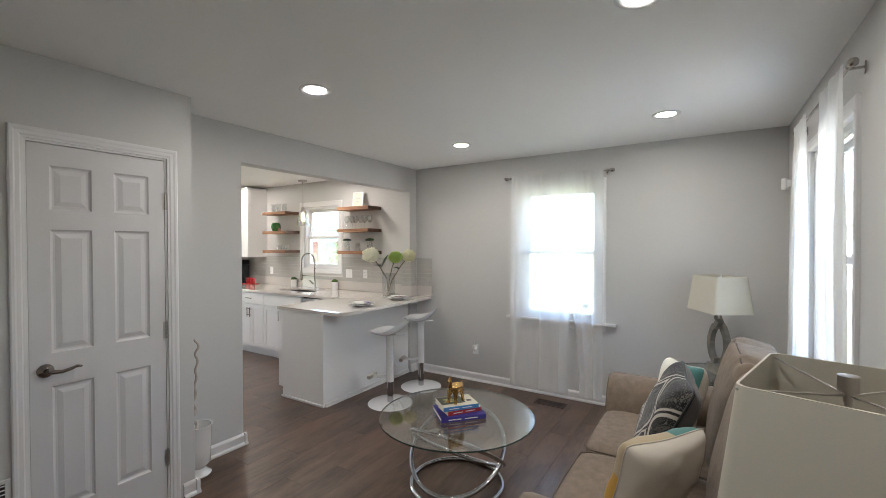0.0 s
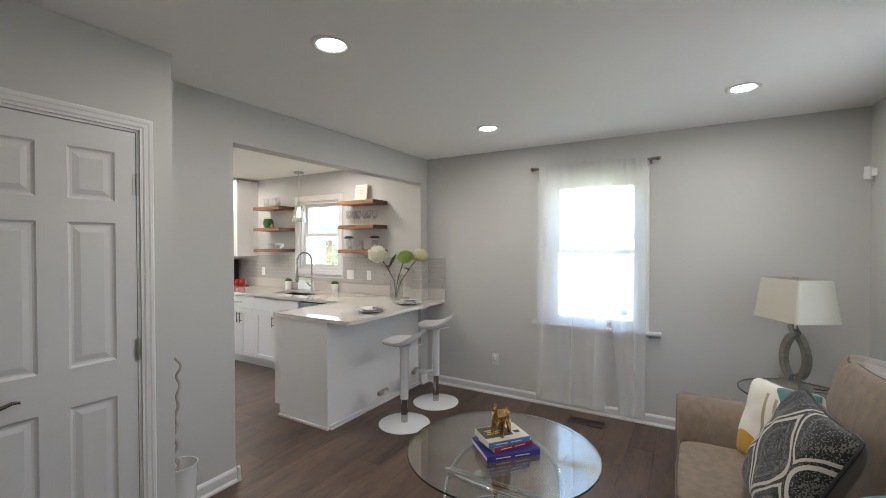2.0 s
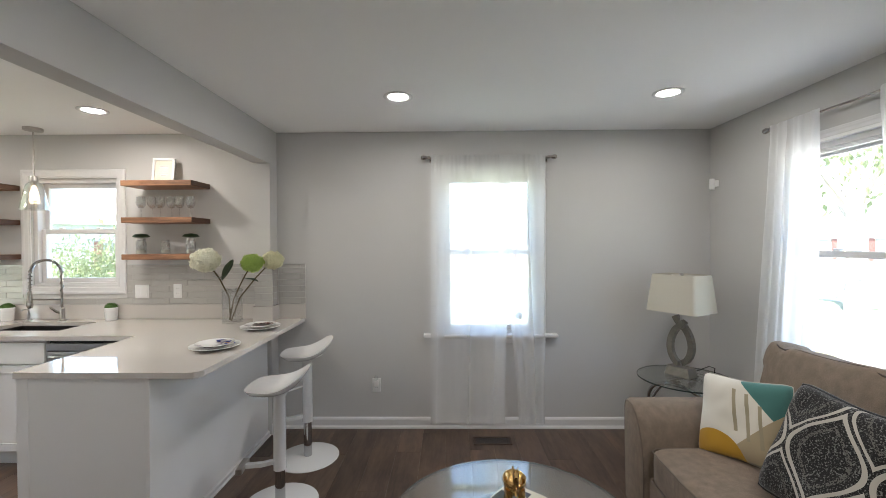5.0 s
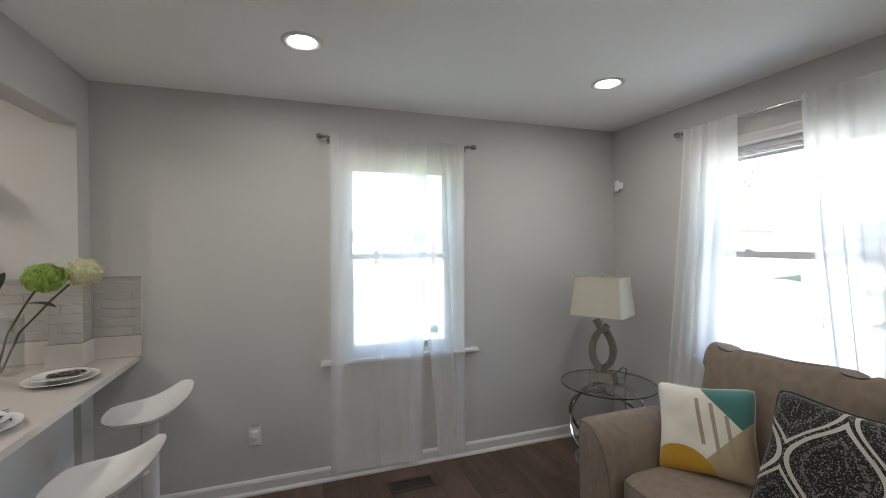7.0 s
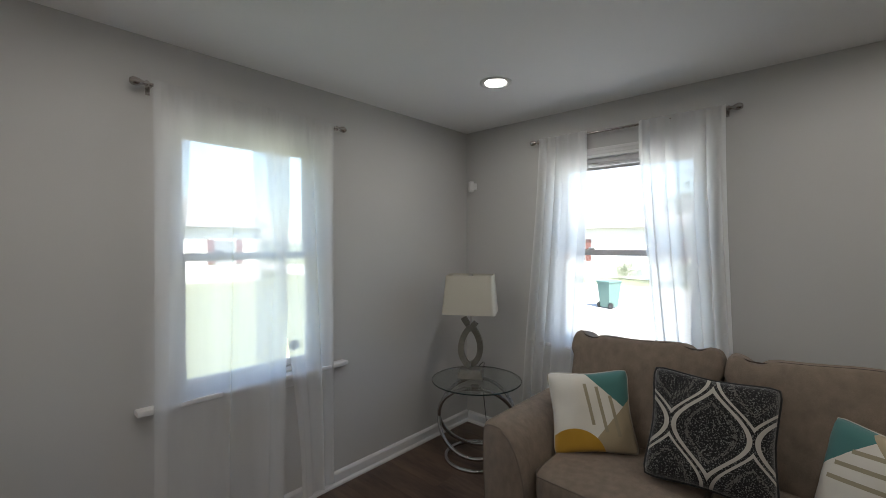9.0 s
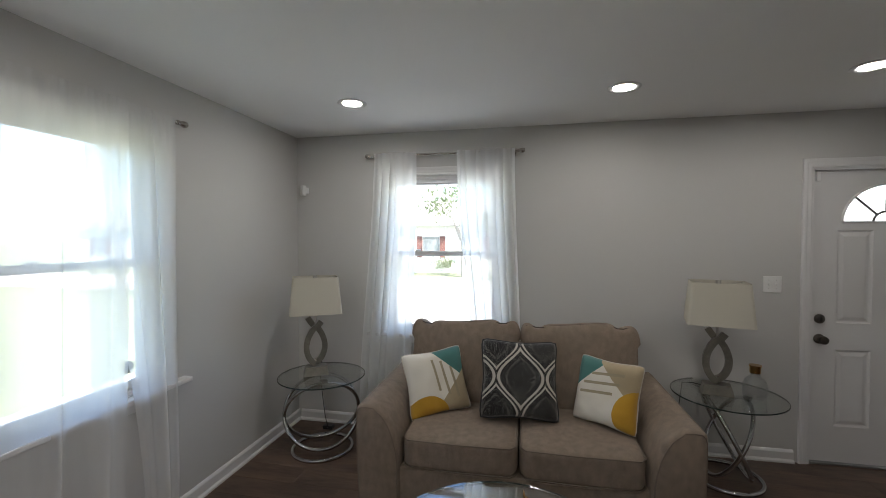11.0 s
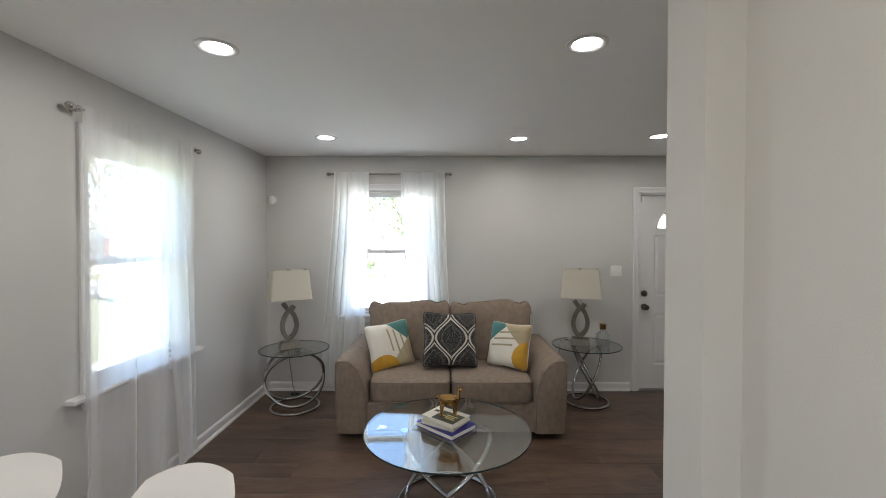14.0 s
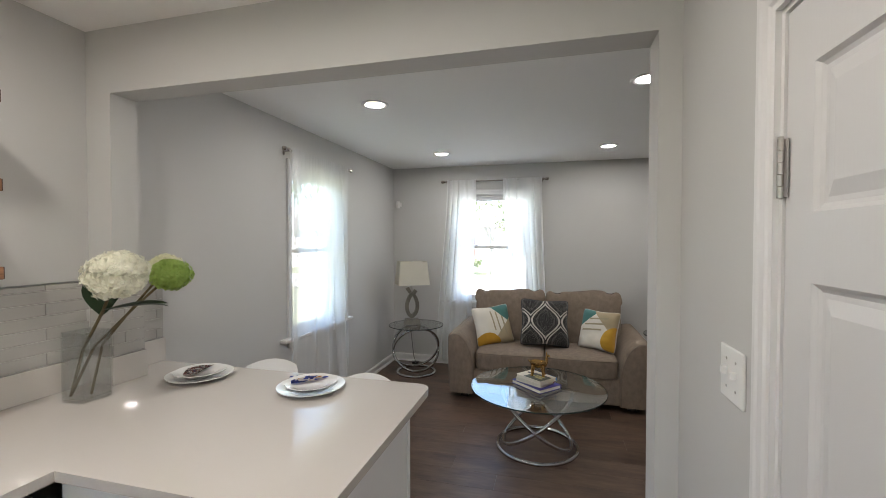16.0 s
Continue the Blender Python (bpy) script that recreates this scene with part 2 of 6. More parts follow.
def box(bm, lo, hi, bevel=0.0, seg=2, m=None):
    r = bmesh.ops.create_cube(bm, size=1.0)
    vs = r["verts"]
    for v in vs:
        v.co = Vector([lo[i] + (v.co[i] + 0.5) * (hi[i] - lo[i]) for i in range(3)])
    if bevel:
        es = list({e for v in vs for e in v.link_edges})
        r = bmesh.ops.bevel(bm, geom=es, offset=bevel, segments=seg, profile=0.5, affect="EDGES", clamp_overlap=True)
        vs = list({v for f in r["faces"] for v in f.verts} | {v for v in vs if v.is_valid})
    if m:
        bmesh.ops.transform(bm, matrix=m, verts=[v for v in vs if v.is_valid])
    return bm


def boxed(lo, hi, bevel=0.0, seg=2):
    return box(bmesh.new(), lo, hi, bevel, seg)


def lathe(profile, seg=32, bm=None, m=None):
    """Turns a list of (radius, height) round z."""
    bm = bm or bmesh.new()
    rings = []
    for r, z in profile:
        if r < 1e-5:
            rings.append([bm.verts.new((0, 0, z))])
        else:
            rings.append([bm.verts.new((r * math.cos(2 * math.pi * i / seg), r * math.sin(2 * math.pi * i / seg), z)) for i in range(seg)])
    for a, b in zip(rings, rings[1:]):
        for i in range(seg):
            j = (i + 1) % seg
            if len(a) == 1 and len(b) > 1:
                bm.faces.new((a[0], b[i], b[j]))
            elif len(b) == 1 and len(a) > 1:
                bm.faces.new((a[i], a[j], b[0]))
            elif len(a) > 1:
                bm.faces.new((a[i], a[j], b[j], b[i]))
    if m:
        for ring in rings:
            for v in ring:
                v.co = m @ v.co
    return bm


def tube(points, radius, closed=False, seg=10, bm=None, flat=None, up=None):
    """Sweeps a round or flat (w, h) section along points."""
    bm = bm or bmesh.new()
    pts = [Vector(p) for p in points]
    n = len(pts)
    rings, prev = [], None
    for i, p in enumerate(pts):
        a = pts[(i - 1) % n] if closed or i else p
        b = pts[(i + 1) % n] if closed or i < n - 1 else p
        t = (b - a).normalized()
        if up is not None:
            side = t.cross(Vector(up)).normalized()
        elif prev is None:
            side = t.orthogonal().normalized()
        else:
            side = (prev - t * prev.dot(t)).normalized()
        prev = side
        other = t.cross(side)
        ring = []
        r = radius[i] if isinstance(radius, (list, tuple)) else radius
        if flat:
            for s, o in ((-1, -1), (1, -1), (1, 1), (-1, 1)):
                ring.append(bm.verts.new(p + side * flat[0] * s / 2 + other * flat[1] * o / 2))
        else:
            for k in range(seg):
                c = 2 * math.pi * k / seg
                ring.append(bm.verts.new(p + r * (math.cos(c) * side + math.sin(c) * other)))
        rings.append(ring)
    k = len(rings[0])
    for i in range(n if closed else n - 1):
        a, b = rings[i], rings[(i + 1) % n]
        for j in range(k):
            bm.faces.new((a[j], a[(j + 1) % k], b[(j + 1) % k], b[j]))
    if not closed:
        bm.faces.new(rings[0][::-1])
        bm.faces.new(rings[-1])
    return bm


def ring_points(centre, radius, tilt=(0, 0, 0), n=56):
    e = Euler([radians(a) for a in tilt]).to_matrix()
    return [Vector(centre) + e @ Vector((radius * math.cos(2 * math.pi * i / n), radius * math.sin(2 * math.pi * i / n), 0)) for i in range(n)]


def pad(size, power=5.0, n=18, crown=0.0, seed=0, wobble=0.0, bm=None):
    """A stuffed block: a rounded box with soft corners and a little unevenness."""
    bm = bm or bmesh.new()
    r = bmesh.ops.create_cube(bm, size=2.0)
    bmesh.ops.subdivide_edges(bm, edges=bm.edges[:], cuts=n, use_grid_fill=True)
    for v in bm.verts:
        p = v.co.copy()
        q = Vector([math.copysign(abs(c), c) for c in p])
        d = (abs(q.x) ** power + abs(q.y) ** power + abs(q.z) ** power) ** (1 / power)
        q = q / d
        if crown:
            q.z *= 1 + crown * (1 - p.x * p.x) * (1 - p.y * p.y)
        if wobble:
            q += wobble * noise.noise_vector(q * 1.7 + Vector((seed * 7.3, seed, 0)))
        v.co = Vector((q.x * size[0] / 2, q.y * size[1] / 2, q.z * size[2] / 2))
    return bm


def slab(name, axis, at, thick, u, v, holes, material, label, category="wall"):
    """A wall with openings through it. axis: 'x' or 'y', the way it faces; at: its inner face; u, v: its spans; holes: (u0, u1, v0, v1)."""
    us = sorted({u[0], u[1], *(h[0] for h in holes), *(h[1] for h in holes)})
    vs = sorted({v[0], v[1], *(h[2] for h in holes), *(h[3] for h in holes)})
    bm = bmesh.new()

    def solid(i, j):
        if not (0 <= i < len(us) - 1 and 0 <= j < len(vs) - 1):
            return False
        cu, cv = (us[i] + us[i + 1]) / 2, (vs[j] + vs[j + 1]) / 2
        return not any(h[0] < cu < h[1] and h[2] < cv < h[3] for h in holes)

    made = {}

    def vert(i, j, k):
        if (i, j, k) not in made:
            d = at + (thick if k else 0)
            made[i, j, k] = bm.verts.new((d, us[i], vs[j]) if axis == "x" else (us[i], d, vs[j]))
        return made[i, j, k]

    for i in range(len(us) - 1):
        for j in range(len(vs) - 1):
            if not solid(i, j):
                continue
            for k in (0, 1):
                bm.faces.new([vert(a, b, k) for a, b in ((i, j), (i + 1, j), (i + 1, j + 1), (i, j + 1))])
            for di, dj, e in ((-1, 0, ((i, j), (i, j + 1))), (1, 0, ((i + 1, j), (i + 1, j + 1))), (0, -1, ((i, j), (i + 1, j))), (0, 1, ((i, j + 1), (i + 1, j + 1)))):
                if not solid(i + di, j + dj):
                    (a, b), (c, d) = e
                    bm.faces.new((vert(a, b, 0), vert(c, d, 0), vert(c, d, 1), vert(a, b, 1)))
    return tagged(part(name, bm, material), label, category, kind="structure")


# ---- the shell ----
NORTH, EAST, SOUTH, CEILING = 4.5, 1.0, -0.345, 2.44
PART_E, PART_W = -2.545, -2.665       # the partition between living room and kitchen
JAMB = 2.222
CLOSET_X, CLOSET_Y = -2.21, 1.69    # the closet's face and its corner
KSOUTH, KWEST = 2.156, -6.6         # the kitchen's south and west walls

N_WIN = (-1.183, -0.400, 0.785, 2.098)
E_WIN = (2.760, 3.70, 0.8, 2.087)
K_WIN = (-4.60, -3.875, 1.19, 2.075)
slab("wall_north", "y", NORTH, 0.14, (KWEST - 0.14, EAST + 0.14), (0, CEILING), [N_WIN, K_WIN], WALL, "light grey painted plaster wall with two window openings")
slab("wall_east", "x", EAST, 0.14, (SOUTH - 0.14, NORTH), (0, CEILING), [E_WIN, (-0.30, 0.635, 0.0, 2.055)], WALL, "light grey painted wall with a window and the front door")
slab("wall_south", "y", SOUTH, -0.14, (CLOSET_X - 0.9, EAST), (0, CEILING), [], WALL, "plain light grey painted wall")
CD = (0.93, 1.555)                 # the closet door's opening
slab("wall_closet", "x", CLOSET_X, -0.10, (SOUTH, CLOSET_Y), (0, CEILING), [(CD[0], CD[1], 0, 2.045)], WALL, "light grey painted closet wall with a doorway")
slab("wall_closet_return", "y", CLOSET_Y, -0.10, (PART_W, CLOSET_X - 0.10), (0, CEILING), [], WALL, "short light grey return wall beside the closet")
slab("wall_partition", "x", PART_E, PART_W - PART_E, (CLOSET_Y, NORTH), (0, CEILING), [(JAMB, 4.365, 0.0, 2.165)], WALL, "light grey partition wall with a wide opening to the kitchen")
KD = (-3.985, -3.215)
slab("wall_kitchen_south", "y", KSOUTH, -0.12, (KWEST, PART_W), (0, CEILING), [(KD[0], KD[1], 0, 1.93)], WALL, "light grey painted kitchen wall with a doorway")
# Unseen opening added in the west wall to bring more daylight into the kitchen
ADDED_WIN = (2.25, 2.95, 0.62, 2.12)
slab("wall_kitchen_west", "x", KWEST, -0.14, (KSOUTH - 0.12, NORTH), (0, CEILING), [ADDED_WIN], WALL, "unseen light grey kitchen wall with an added window opening")
slab("wall_closet_back", "x", CLOSET_X - 0.9, -0.10, (SOUTH, KSOUTH - 0.12), (0, CEILING), [], WALL, "plain light grey inner closet wall")
tagged(part("ceiling", boxed((KWEST - 0.14, SOUTH - 0.14, CEILING), (EAST + 0.14, NORTH + 0.14, CEILING + 0.2)), CEIL), "flat white painted ceiling", "ceiling", kind="structure")
floor = tagged(part("floor", boxed((KWEST - 0.14, SOUTH - 0.14, -0.12), (EAST + 0.14, NORTH + 0.14, -0.006)), BLACKW), "dark brown wood-look plank floor", "floor", kind="structure")


def board_run(name, a, b, side, parent=None):
    """Baseboard from a to b on the floor: a tall board with a rounded top and a shoe moulding; side: the way it faces."""
    bm = bmesh.new()
    a, b, s = Vector((*a, 0)), Vector((*b, 0)), Vector((*side, 0))
    prof = [(0, 0), (0.026, 0), (0.025, 0.012), (0.018, 0.02), (0.014, 0.024), (0.014, 0.072), (0.010, 0.08), (0.006, 0.086), (0, 0.09)]
    r0 = [bm.verts.new(a + s * d + Vector((0, 0, z))) for d, z in prof]
    r1 = [bm.verts.new(b + s * d + Vector((0, 0, z))) for d, z in prof]
    for i in range(len(prof)):
        j = (i + 1) % len(prof)
        bm.faces.new((r0[i], r0[j], r1[j], r1[i]))
    bm.faces.new(r0), bm.faces.new(r1[::-1])
    return tagged(part(name, bm, TRIM, parent), "white painted baseboard with a shoe moulding", "baseboard", kind="structure")


board_run("baseboard_north", (PART_E, NORTH), (EAST, NORTH), (0, -1))
board_run("baseboard_east_a", (EAST, 0.72), (EAST, NORTH - 0.026), (-1, 0))
board_run("baseboard_south", (CLOSET_X, SOUTH), (EAST - 0.0, SOUTH), (0, 1))
board_run("baseboard_closet_a", (CLOSET_X, SOUTH + 0.026), (CLOSET_X, CD[0] - 0.065), (1, 0))
board_run("baseboard_closet_b", (CLOSET_X, CD[1] + 0.065), (CLOSET_X, CLOSET_Y + 0.026), (1, 0))
board_run("baseboard_return", (CLOSET_X + 0.026, CLOSET_Y), (PART_E + 0.026, CLOSET_Y), (0, 1))
board_run("baseboard_partition", (PART_E, CLOSET_Y + 0.0), (PART_E, JAMB + 0.026), (1, 0))
board_run("baseboard_jamb", (PART_E + 0.026, JAMB), (PART_W - 0.026, JAMB), (0, 1))
board_run("baseboard_kitchen_jamb", (PART_W, KSOUTH), (PART_W, JAMB + 0.026), (-1, 0))
board_run("baseboard_kitchen_a", (PART_W, KSOUTH), (KD[1] + 0.085, KSOUTH), (0, 1))
board_run("baseboard_stub", (PART_E, 4.365), (PART_E, NORTH - 0.026), (1, 0))


# ---- doors and windows ----
def rect_ring(bm, a, b):
    for i in range(4):
        bm.faces.new((a[i], a[(i + 1) % 4], b[(i + 1) % 4], b[i]))


def panel_leaf(w, h, thick, panels, holes=()):
    """A moulded door leaf, 0..w by 0..h, facing -y, both faces with raised panels (x0, x1, z0, z1)."""
    bm = bmesh.new()
    xs = sorted({0, w, *(p[0] for p in panels), *(p[1] for p in panels)})
    zs = sorted({0, h, *(p[2] for p in panels), *(p[3] for p in panels)})
    for y0, s in ((0.0, 1), (thick, -1)):
        grid = {}

        def at(x, z, y0=y0, grid=grid):
            if (x, z) not in grid:
                grid[x, z] = bm.verts.new((x, y0, z))
            return grid[x, z]

        for i in range(len(xs) - 1):
            for j in range(len(zs) - 1):
                cx, cz = (xs[i] + xs[i + 1]) / 2, (zs[j] + zs[j + 1]) / 2
                if not any(p[0] < cx < p[1] and p[2] < cz < p[3] for p in panels):
                    bm.faces.new((at(xs[i], zs[j]), at(xs[i + 1], zs[j]), at(xs[i + 1], zs[j + 1]), at(xs[i], zs[j + 1])))
        for x0, x1, z0, z1 in panels:
            # outer corners follow the stile grid, so that no seam is left open
            outer = [at(x, zs[j]) for x, j in [(x0, zs.index(z0))]] + [at(xs[i], z0) for i in range(xs.index(x0) + 1, xs.index(x1) + 1)]
            outer += [at(x1, zs[j]) for j in range(zs.index(z0) + 1, zs.index(z1) + 1)]
            outer += [at(xs[i], z1) for i in range(xs.index(x1) - 1, xs.index(x0) - 1, -1)]
            outer += [at(x0, zs[j]) for j in range(zs.index(z1) - 1, zs.index(z0), -1)]
            first = [at(x0, z0), at(x1, z0), at(x1, z1), at(x0, z1)]
            prev = None
            for inset, depth in ((0.006, 0.006), (0.012, 0.009), (0.020, 0.009), (0.042, 0.003)):
                r = [bm.verts.new((x, y0 + s * depth, z)) for x, z in ((x0 + inset, z0 + inset), (x1 - inset, z0 + inset), (x1 - inset, z1 - inset), (x0 + inset, z1 - inset))]
                if prev is None:
                    k = [outer.index(v) for v in first] + [len(outer)]
                    for q in range(4):
                        run = outer[k[q]:k[q + 1]] + [first[(q + 1) % 4]]
                        bm.faces.new(run + [r[(q + 1) % 4], r[q]])
                else:
                    rect_ring(bm, prev, r)
                prev = r
            bm.faces.new(prev)
    bmesh.ops.remove_doubles(bm, verts=bm.verts[:], dist=1e-6)
    # edges of the leaf
    e = 0.0
    for a, b in (((0, 0), (w, 0)), ((w, 0), (w, h)), ((w, h), (0, h)), ((0, h), (0, 0))):
        vs = [bm.verts.new(p) for p in ((a[0], 0, a[1]), (b[0], 0, b[1]), (b[0], thick, b[1]), (a[0], thick, a[1]))]
        bm.faces.new(vs)
    bmesh.ops.remove_doubles(bm, verts=bm.verts[:], dist=1e-5)
    return bm


def casing_bm(x0, x1, z0, z1, w=0.062, depth=0.018, bottom=False):
    """Mitred door or window trim round an opening, standing proud of the wall towards -y."""
    bm = bmesh.new()
    prof = [(0.004, 0), (0.004, -depth * 0.55), (0.014, -depth * 0.6), (0.020, -depth * 0.8), (w * 0.6, -depth * 0.85), (w * 0.72, -depth), (w - 0.006, -depth), (w, -depth * 0.8), (w, 0)]
    rings = []
    for o, y in prof:
        if bottom:
            pts = [(x0 - o, z0 - o), (x0 - o, z1 + o), (x1 + o, z1 + o), (x1 + o, z0 - o)]
        else:
            pts = [(x0 - o, z0), (x0 - o, z1 + o), (x1 + o, z1 + o), (x1 + o, z0)]
        rings.append([bm.verts.new((x, y, z)) for x, z in pts])
    for a, b in zip(rings, rings[1:]):
        for i in range(4 if bottom else 3):
            bm.faces.new((a[i], a[(i + 1) % 4], b[(i + 1) % 4], b[i]))
    if not bottom:
        bm.faces.new([r[0] for r in rings])
        bm.faces.new([r[3] for r in rings])
    return bm


def jamb_bm(w, h, depth, t=0.018):
    """Door lining inside the opening 0..w, 0..h."""
    bm = bmesh.new()
    box(bm, (0, 0, 0), (t, depth, h))
    box(bm, (w - t, 0, 0), (w, depth, h))
    box(bm, (t, 0, h - t), (w - t, depth, h))
    return bm


def hinge_bm(z):
    bm = bmesh.new()
    for k in range(5):
        a, b = z - 0.05 + 0.02 * k + 0.0006, z - 0.05 + 0.02 * (k + 1) - 0.0006
        lathe([(0, a), (0.0052, a), (0.0052, b), (0, b)], 14, bm)
    lathe([(0, z + 0.05), (0.004, z + 0.05), (0.0045, z + 0.053), (0, z + 0.055)], 12, bm)
    box(bm, (-0.014, 0.0035, z - 0.048), (0.014, 0.0052, z + 0.048))
    return bm


def six_panels(w, rows, edge=0.105, mid=0.095):
    cw = (w - 2 * edge - mid) / 2
    return [(x, x + cw, z0, z1) for z0, z1 in rows for x in (edge, edge + cw + mid)]


ROWS6 = [(0.235, 0.845), (1.005, 1.605), (1.70, 1.915)]


def interior_door(name, m, w, label, lever, hinge_right=True, h=2.045, rows=ROWS6, hinges=(0.29, 1.04, 1.79)):
    d = thing(name, m, label, "door", kind="structure")
    part("jamb", jamb_bm(w + 0.04, h, 0.10), TRIM, d)
    part("casing", casing_bm(0.012, w + 0.028, 0.0, h - 0.011, 0.058), TRIM, d, "white moulded door casing")
    leaf = panel_leaf(w, h - 0.03, 0.035, six_panels(w, rows, 0.08 if w < 0.7 else 0.075))
    bmesh.ops.translate(leaf, verts=leaf.verts[:], vec=(0.02, 0.004, 0.008))
    leaf = part("door_leaf", leaf, DOORW, d, "white six-panel leaf, shut")
    for z in hinges:
        hb = hinge_bm(z)
        bmesh.ops.translate(hb, verts=hb.verts[:], vec=((w + 0.0215) if hinge_right else 0.0185, -0.004, 0))
        part("hinge", hb, NICKEL, leaf, "satin nickel hinge", 30)
    kx = 0.075 if hinge_right else w - 0.035
    s = 1 if hinge_right else -1
    if lever:
        rot = Matrix.Translation((kx, 0.004, 0.935)) @ Matrix.Rotation(radians(90), 4, "X")
        hb = lathe([(0, 0.0), (0.032, 0.0), (0.033, 0.006), (0.028, 0.012), (0.014, 0.016), (0.011, 0.022), (0.011, 0.05), (0, 0.052)], 28, m=rot)
        pts = [(kx, -0.045, 0.935), (kx + s * 0.02, -0.05, 0.932), (kx + s * 0.05, -0.05, 0.928), (kx + s * 0.08, -0.05, 0.934), (kx + s * 0.105, -0.05, 0.942), (kx + s * 0.125, -0.05, 0.938)]
        tube(pts, [0.011, 0.0105, 0.009, 0.008, 0.007, 0.005], seg=10, bm=hb)
        part("door_handle", hb, LEVER, leaf, "curved nickel lever handle", 50)
    return d


# local x runs along the wall, -y faces the room
def facing(x, y, direction):
    return pose(x, y, 0, 0, 0, {"n": 180, "s": 0, "w": -90, "e": 90}[direction])


# closet door, in the wall that faces east: local x runs north
interior_door("door_2", facing(CLOSET_X, CD[0], "e"), CD[1] - CD[0] - 0.04, "white six-panel closet door, shut, with a nickel lever", True)
# kitchen door, in the wall that faces north: local x runs west, hinged at its east edge
d3 = interior_door("door_3", facing(KD[1], KSOUTH, "n"), KD[1] - KD[0] - 0.04, "white six-panel kitchen door, shut, with nickel hinges", True, False, 1.93, [(0.21, 0.76), (0.90, 1.463), (1.57, 1.794)], (0.27, 0.96, 1.655))

# front door, in the wall that faces west: local x runs south
FDW = 0.895
d1 = thing("door_1", pose(EAST, 0.635, 0, 0, 0, -90), "white steel front door with a fan-shaped window, shut", "door", kind="structure")
part("jamb", jamb_bm(0.935, 2.055, 0.12), TRIM, d1)
part("casing", casing_bm(0.012, 0.923, 0.0, 2.045, 0.07), TRIM, d1, "white door casing")
FP = [(0.155, 0.365, 0.25, 0.785), (0.53, 0.74, 0.25, 0.785), (0.155, 0.365, 0.97, 1.61), (0.53, 0.74, 0.97, 1.61)]
FAN = (0.4475, 1.665, 0.268, 0.255)   # middle, foot, half width, rise


def fan_leaf():
    """Front door leaf with a half-round light cut through it."""
    cx, z0, rx, rz = FAN
    lower = panel_leaf(FDW, 1.64, 0.044, FP)
    bm = lower
    n = 24
    for y in (0.0, 0.044):
        arc = [bm.verts.new((cx + rx * math.cos(math.pi * i / n), y, z0 + rz * math.sin(math.pi * i / n))) for i in range(n + 1)]
        top = []
        for i in range(n + 1):
            a = math.pi * i / n
            c, s_ = math.cos(a), math.sin(a)
            k = min((FDW / 2) / abs(c) if abs(c) > 1e-6 else 9, (2.02 - z0) / s_ if s_ > 1e-6 else 9)
            top.append(bm.verts.new((cx + k * c, y, z0 + k * s_)))
        for i in range(n):
            bm.faces.new((arc[i], arc[i + 1], top[i + 1], top[i]))
        a, b = bm.verts.new((FDW, y, 1.64)), bm.verts.new((0, y, 1.64))
        bm.faces.new((top[0], arc[0], arc[-1], top[-1], b, a))
        for c in ((FDW, 2.02), (0, 2.02)):
            near = sorted(top, key=lambda v: (v.co.x - c[0]) ** 2 + (v.co.z - c[1]) ** 2)[:2]
            if min((v.co.x - c[0]) ** 2 + (v.co.z - c[1]) ** 2 for v in near) > 1e-8:
                bm.faces.new((near[0], near[1], bm.verts.new((c[0], y, c[1]))))
    pts = [(cx + rx * math.cos(math.pi * i / n), z0 + rz * math.sin(math.pi * i / n)) for i in range(n + 1)]
    for (x0, za), (x1, zb) in zip(pts, pts[1:] + pts[:1]):
        bm.faces.new([bm.verts.new(p) for p in ((x0, 0, za), (x1, 0, zb), (x1, 0.044, zb), (x0, 0.044, za))])
    for x in (0, FDW):
        bm.faces.new([bm.verts.new(p) for p in ((x, 0, 1.64), (x, 0.044, 1.64), (x, 0.044, 2.02), (x, 0, 2.02))])
    bm.faces.new([bm.verts.new(p) for p in ((0, 0, 2.02), (FDW, 0, 2.02), (FDW, 0.044, 2.02), (0, 0.044, 2.02))])
    bmesh.ops.remove_doubles(bm, verts=bm.verts[:], dist=1e-5)
    bmesh.ops.translate(bm, verts=bm.verts[:], vec=(0.02, 0.028, 0.015))
    return bm


leaf1 = part("door_leaf", fan_leaf(), TRIM, d1, "white four-panel leaf with a fan light")
cx, z0, rx, rz = FAN[0] + 0.02, FAN[1] + 0.015, FAN[2], FAN[3]
part("threshold", boxed((0.018, 0.0, 0.0), (0.917, 0.12, 0.012)), STEEL, d1)
fb = bmesh.new()
tube([(cx + rx * math.cos(math.pi * i / 32), 0.026, z0 + rz * math.sin(math.pi * i / 32)) for i in range(33)], 0.008, seg=8, bm=fb)
tube([(cx - rx, 0.026, z0), (cx + rx, 0.026, z0)], 0.008, seg=8, bm=fb)
part("window_frame", fb, TRIM, leaf1)
fb = bmesh.new()
tube([(cx + 0.28 * rx * math.cos(math.pi * i / 16), 0.045, z0 + 0.28 * rz * math.sin(math.pi * i / 16)) for i in range(17)], 0.0075, seg=6, bm=fb)
for a in (45, 90, 135):
    c, s_ = math.cos(radians(a)), math.sin(radians(a))
    tube([(cx + 0.28 * rx * c, 0.045, z0 + 0.28 * rz * s_), (cx + rx * c, 0.045, z0 + rz * s_)], 0.0075, seg=6, bm=fb)
part("glazing_bar", fb, DARKMET, leaf1, "thin dark caming bars in a sunburst")
fb = bmesh.new()
fb.faces.new([fb.verts.new((cx + rx * math.cos(math.pi * i / 24), 0.052, z0 + rz * math.sin(math.pi * i / 24))) for i in range(25)])
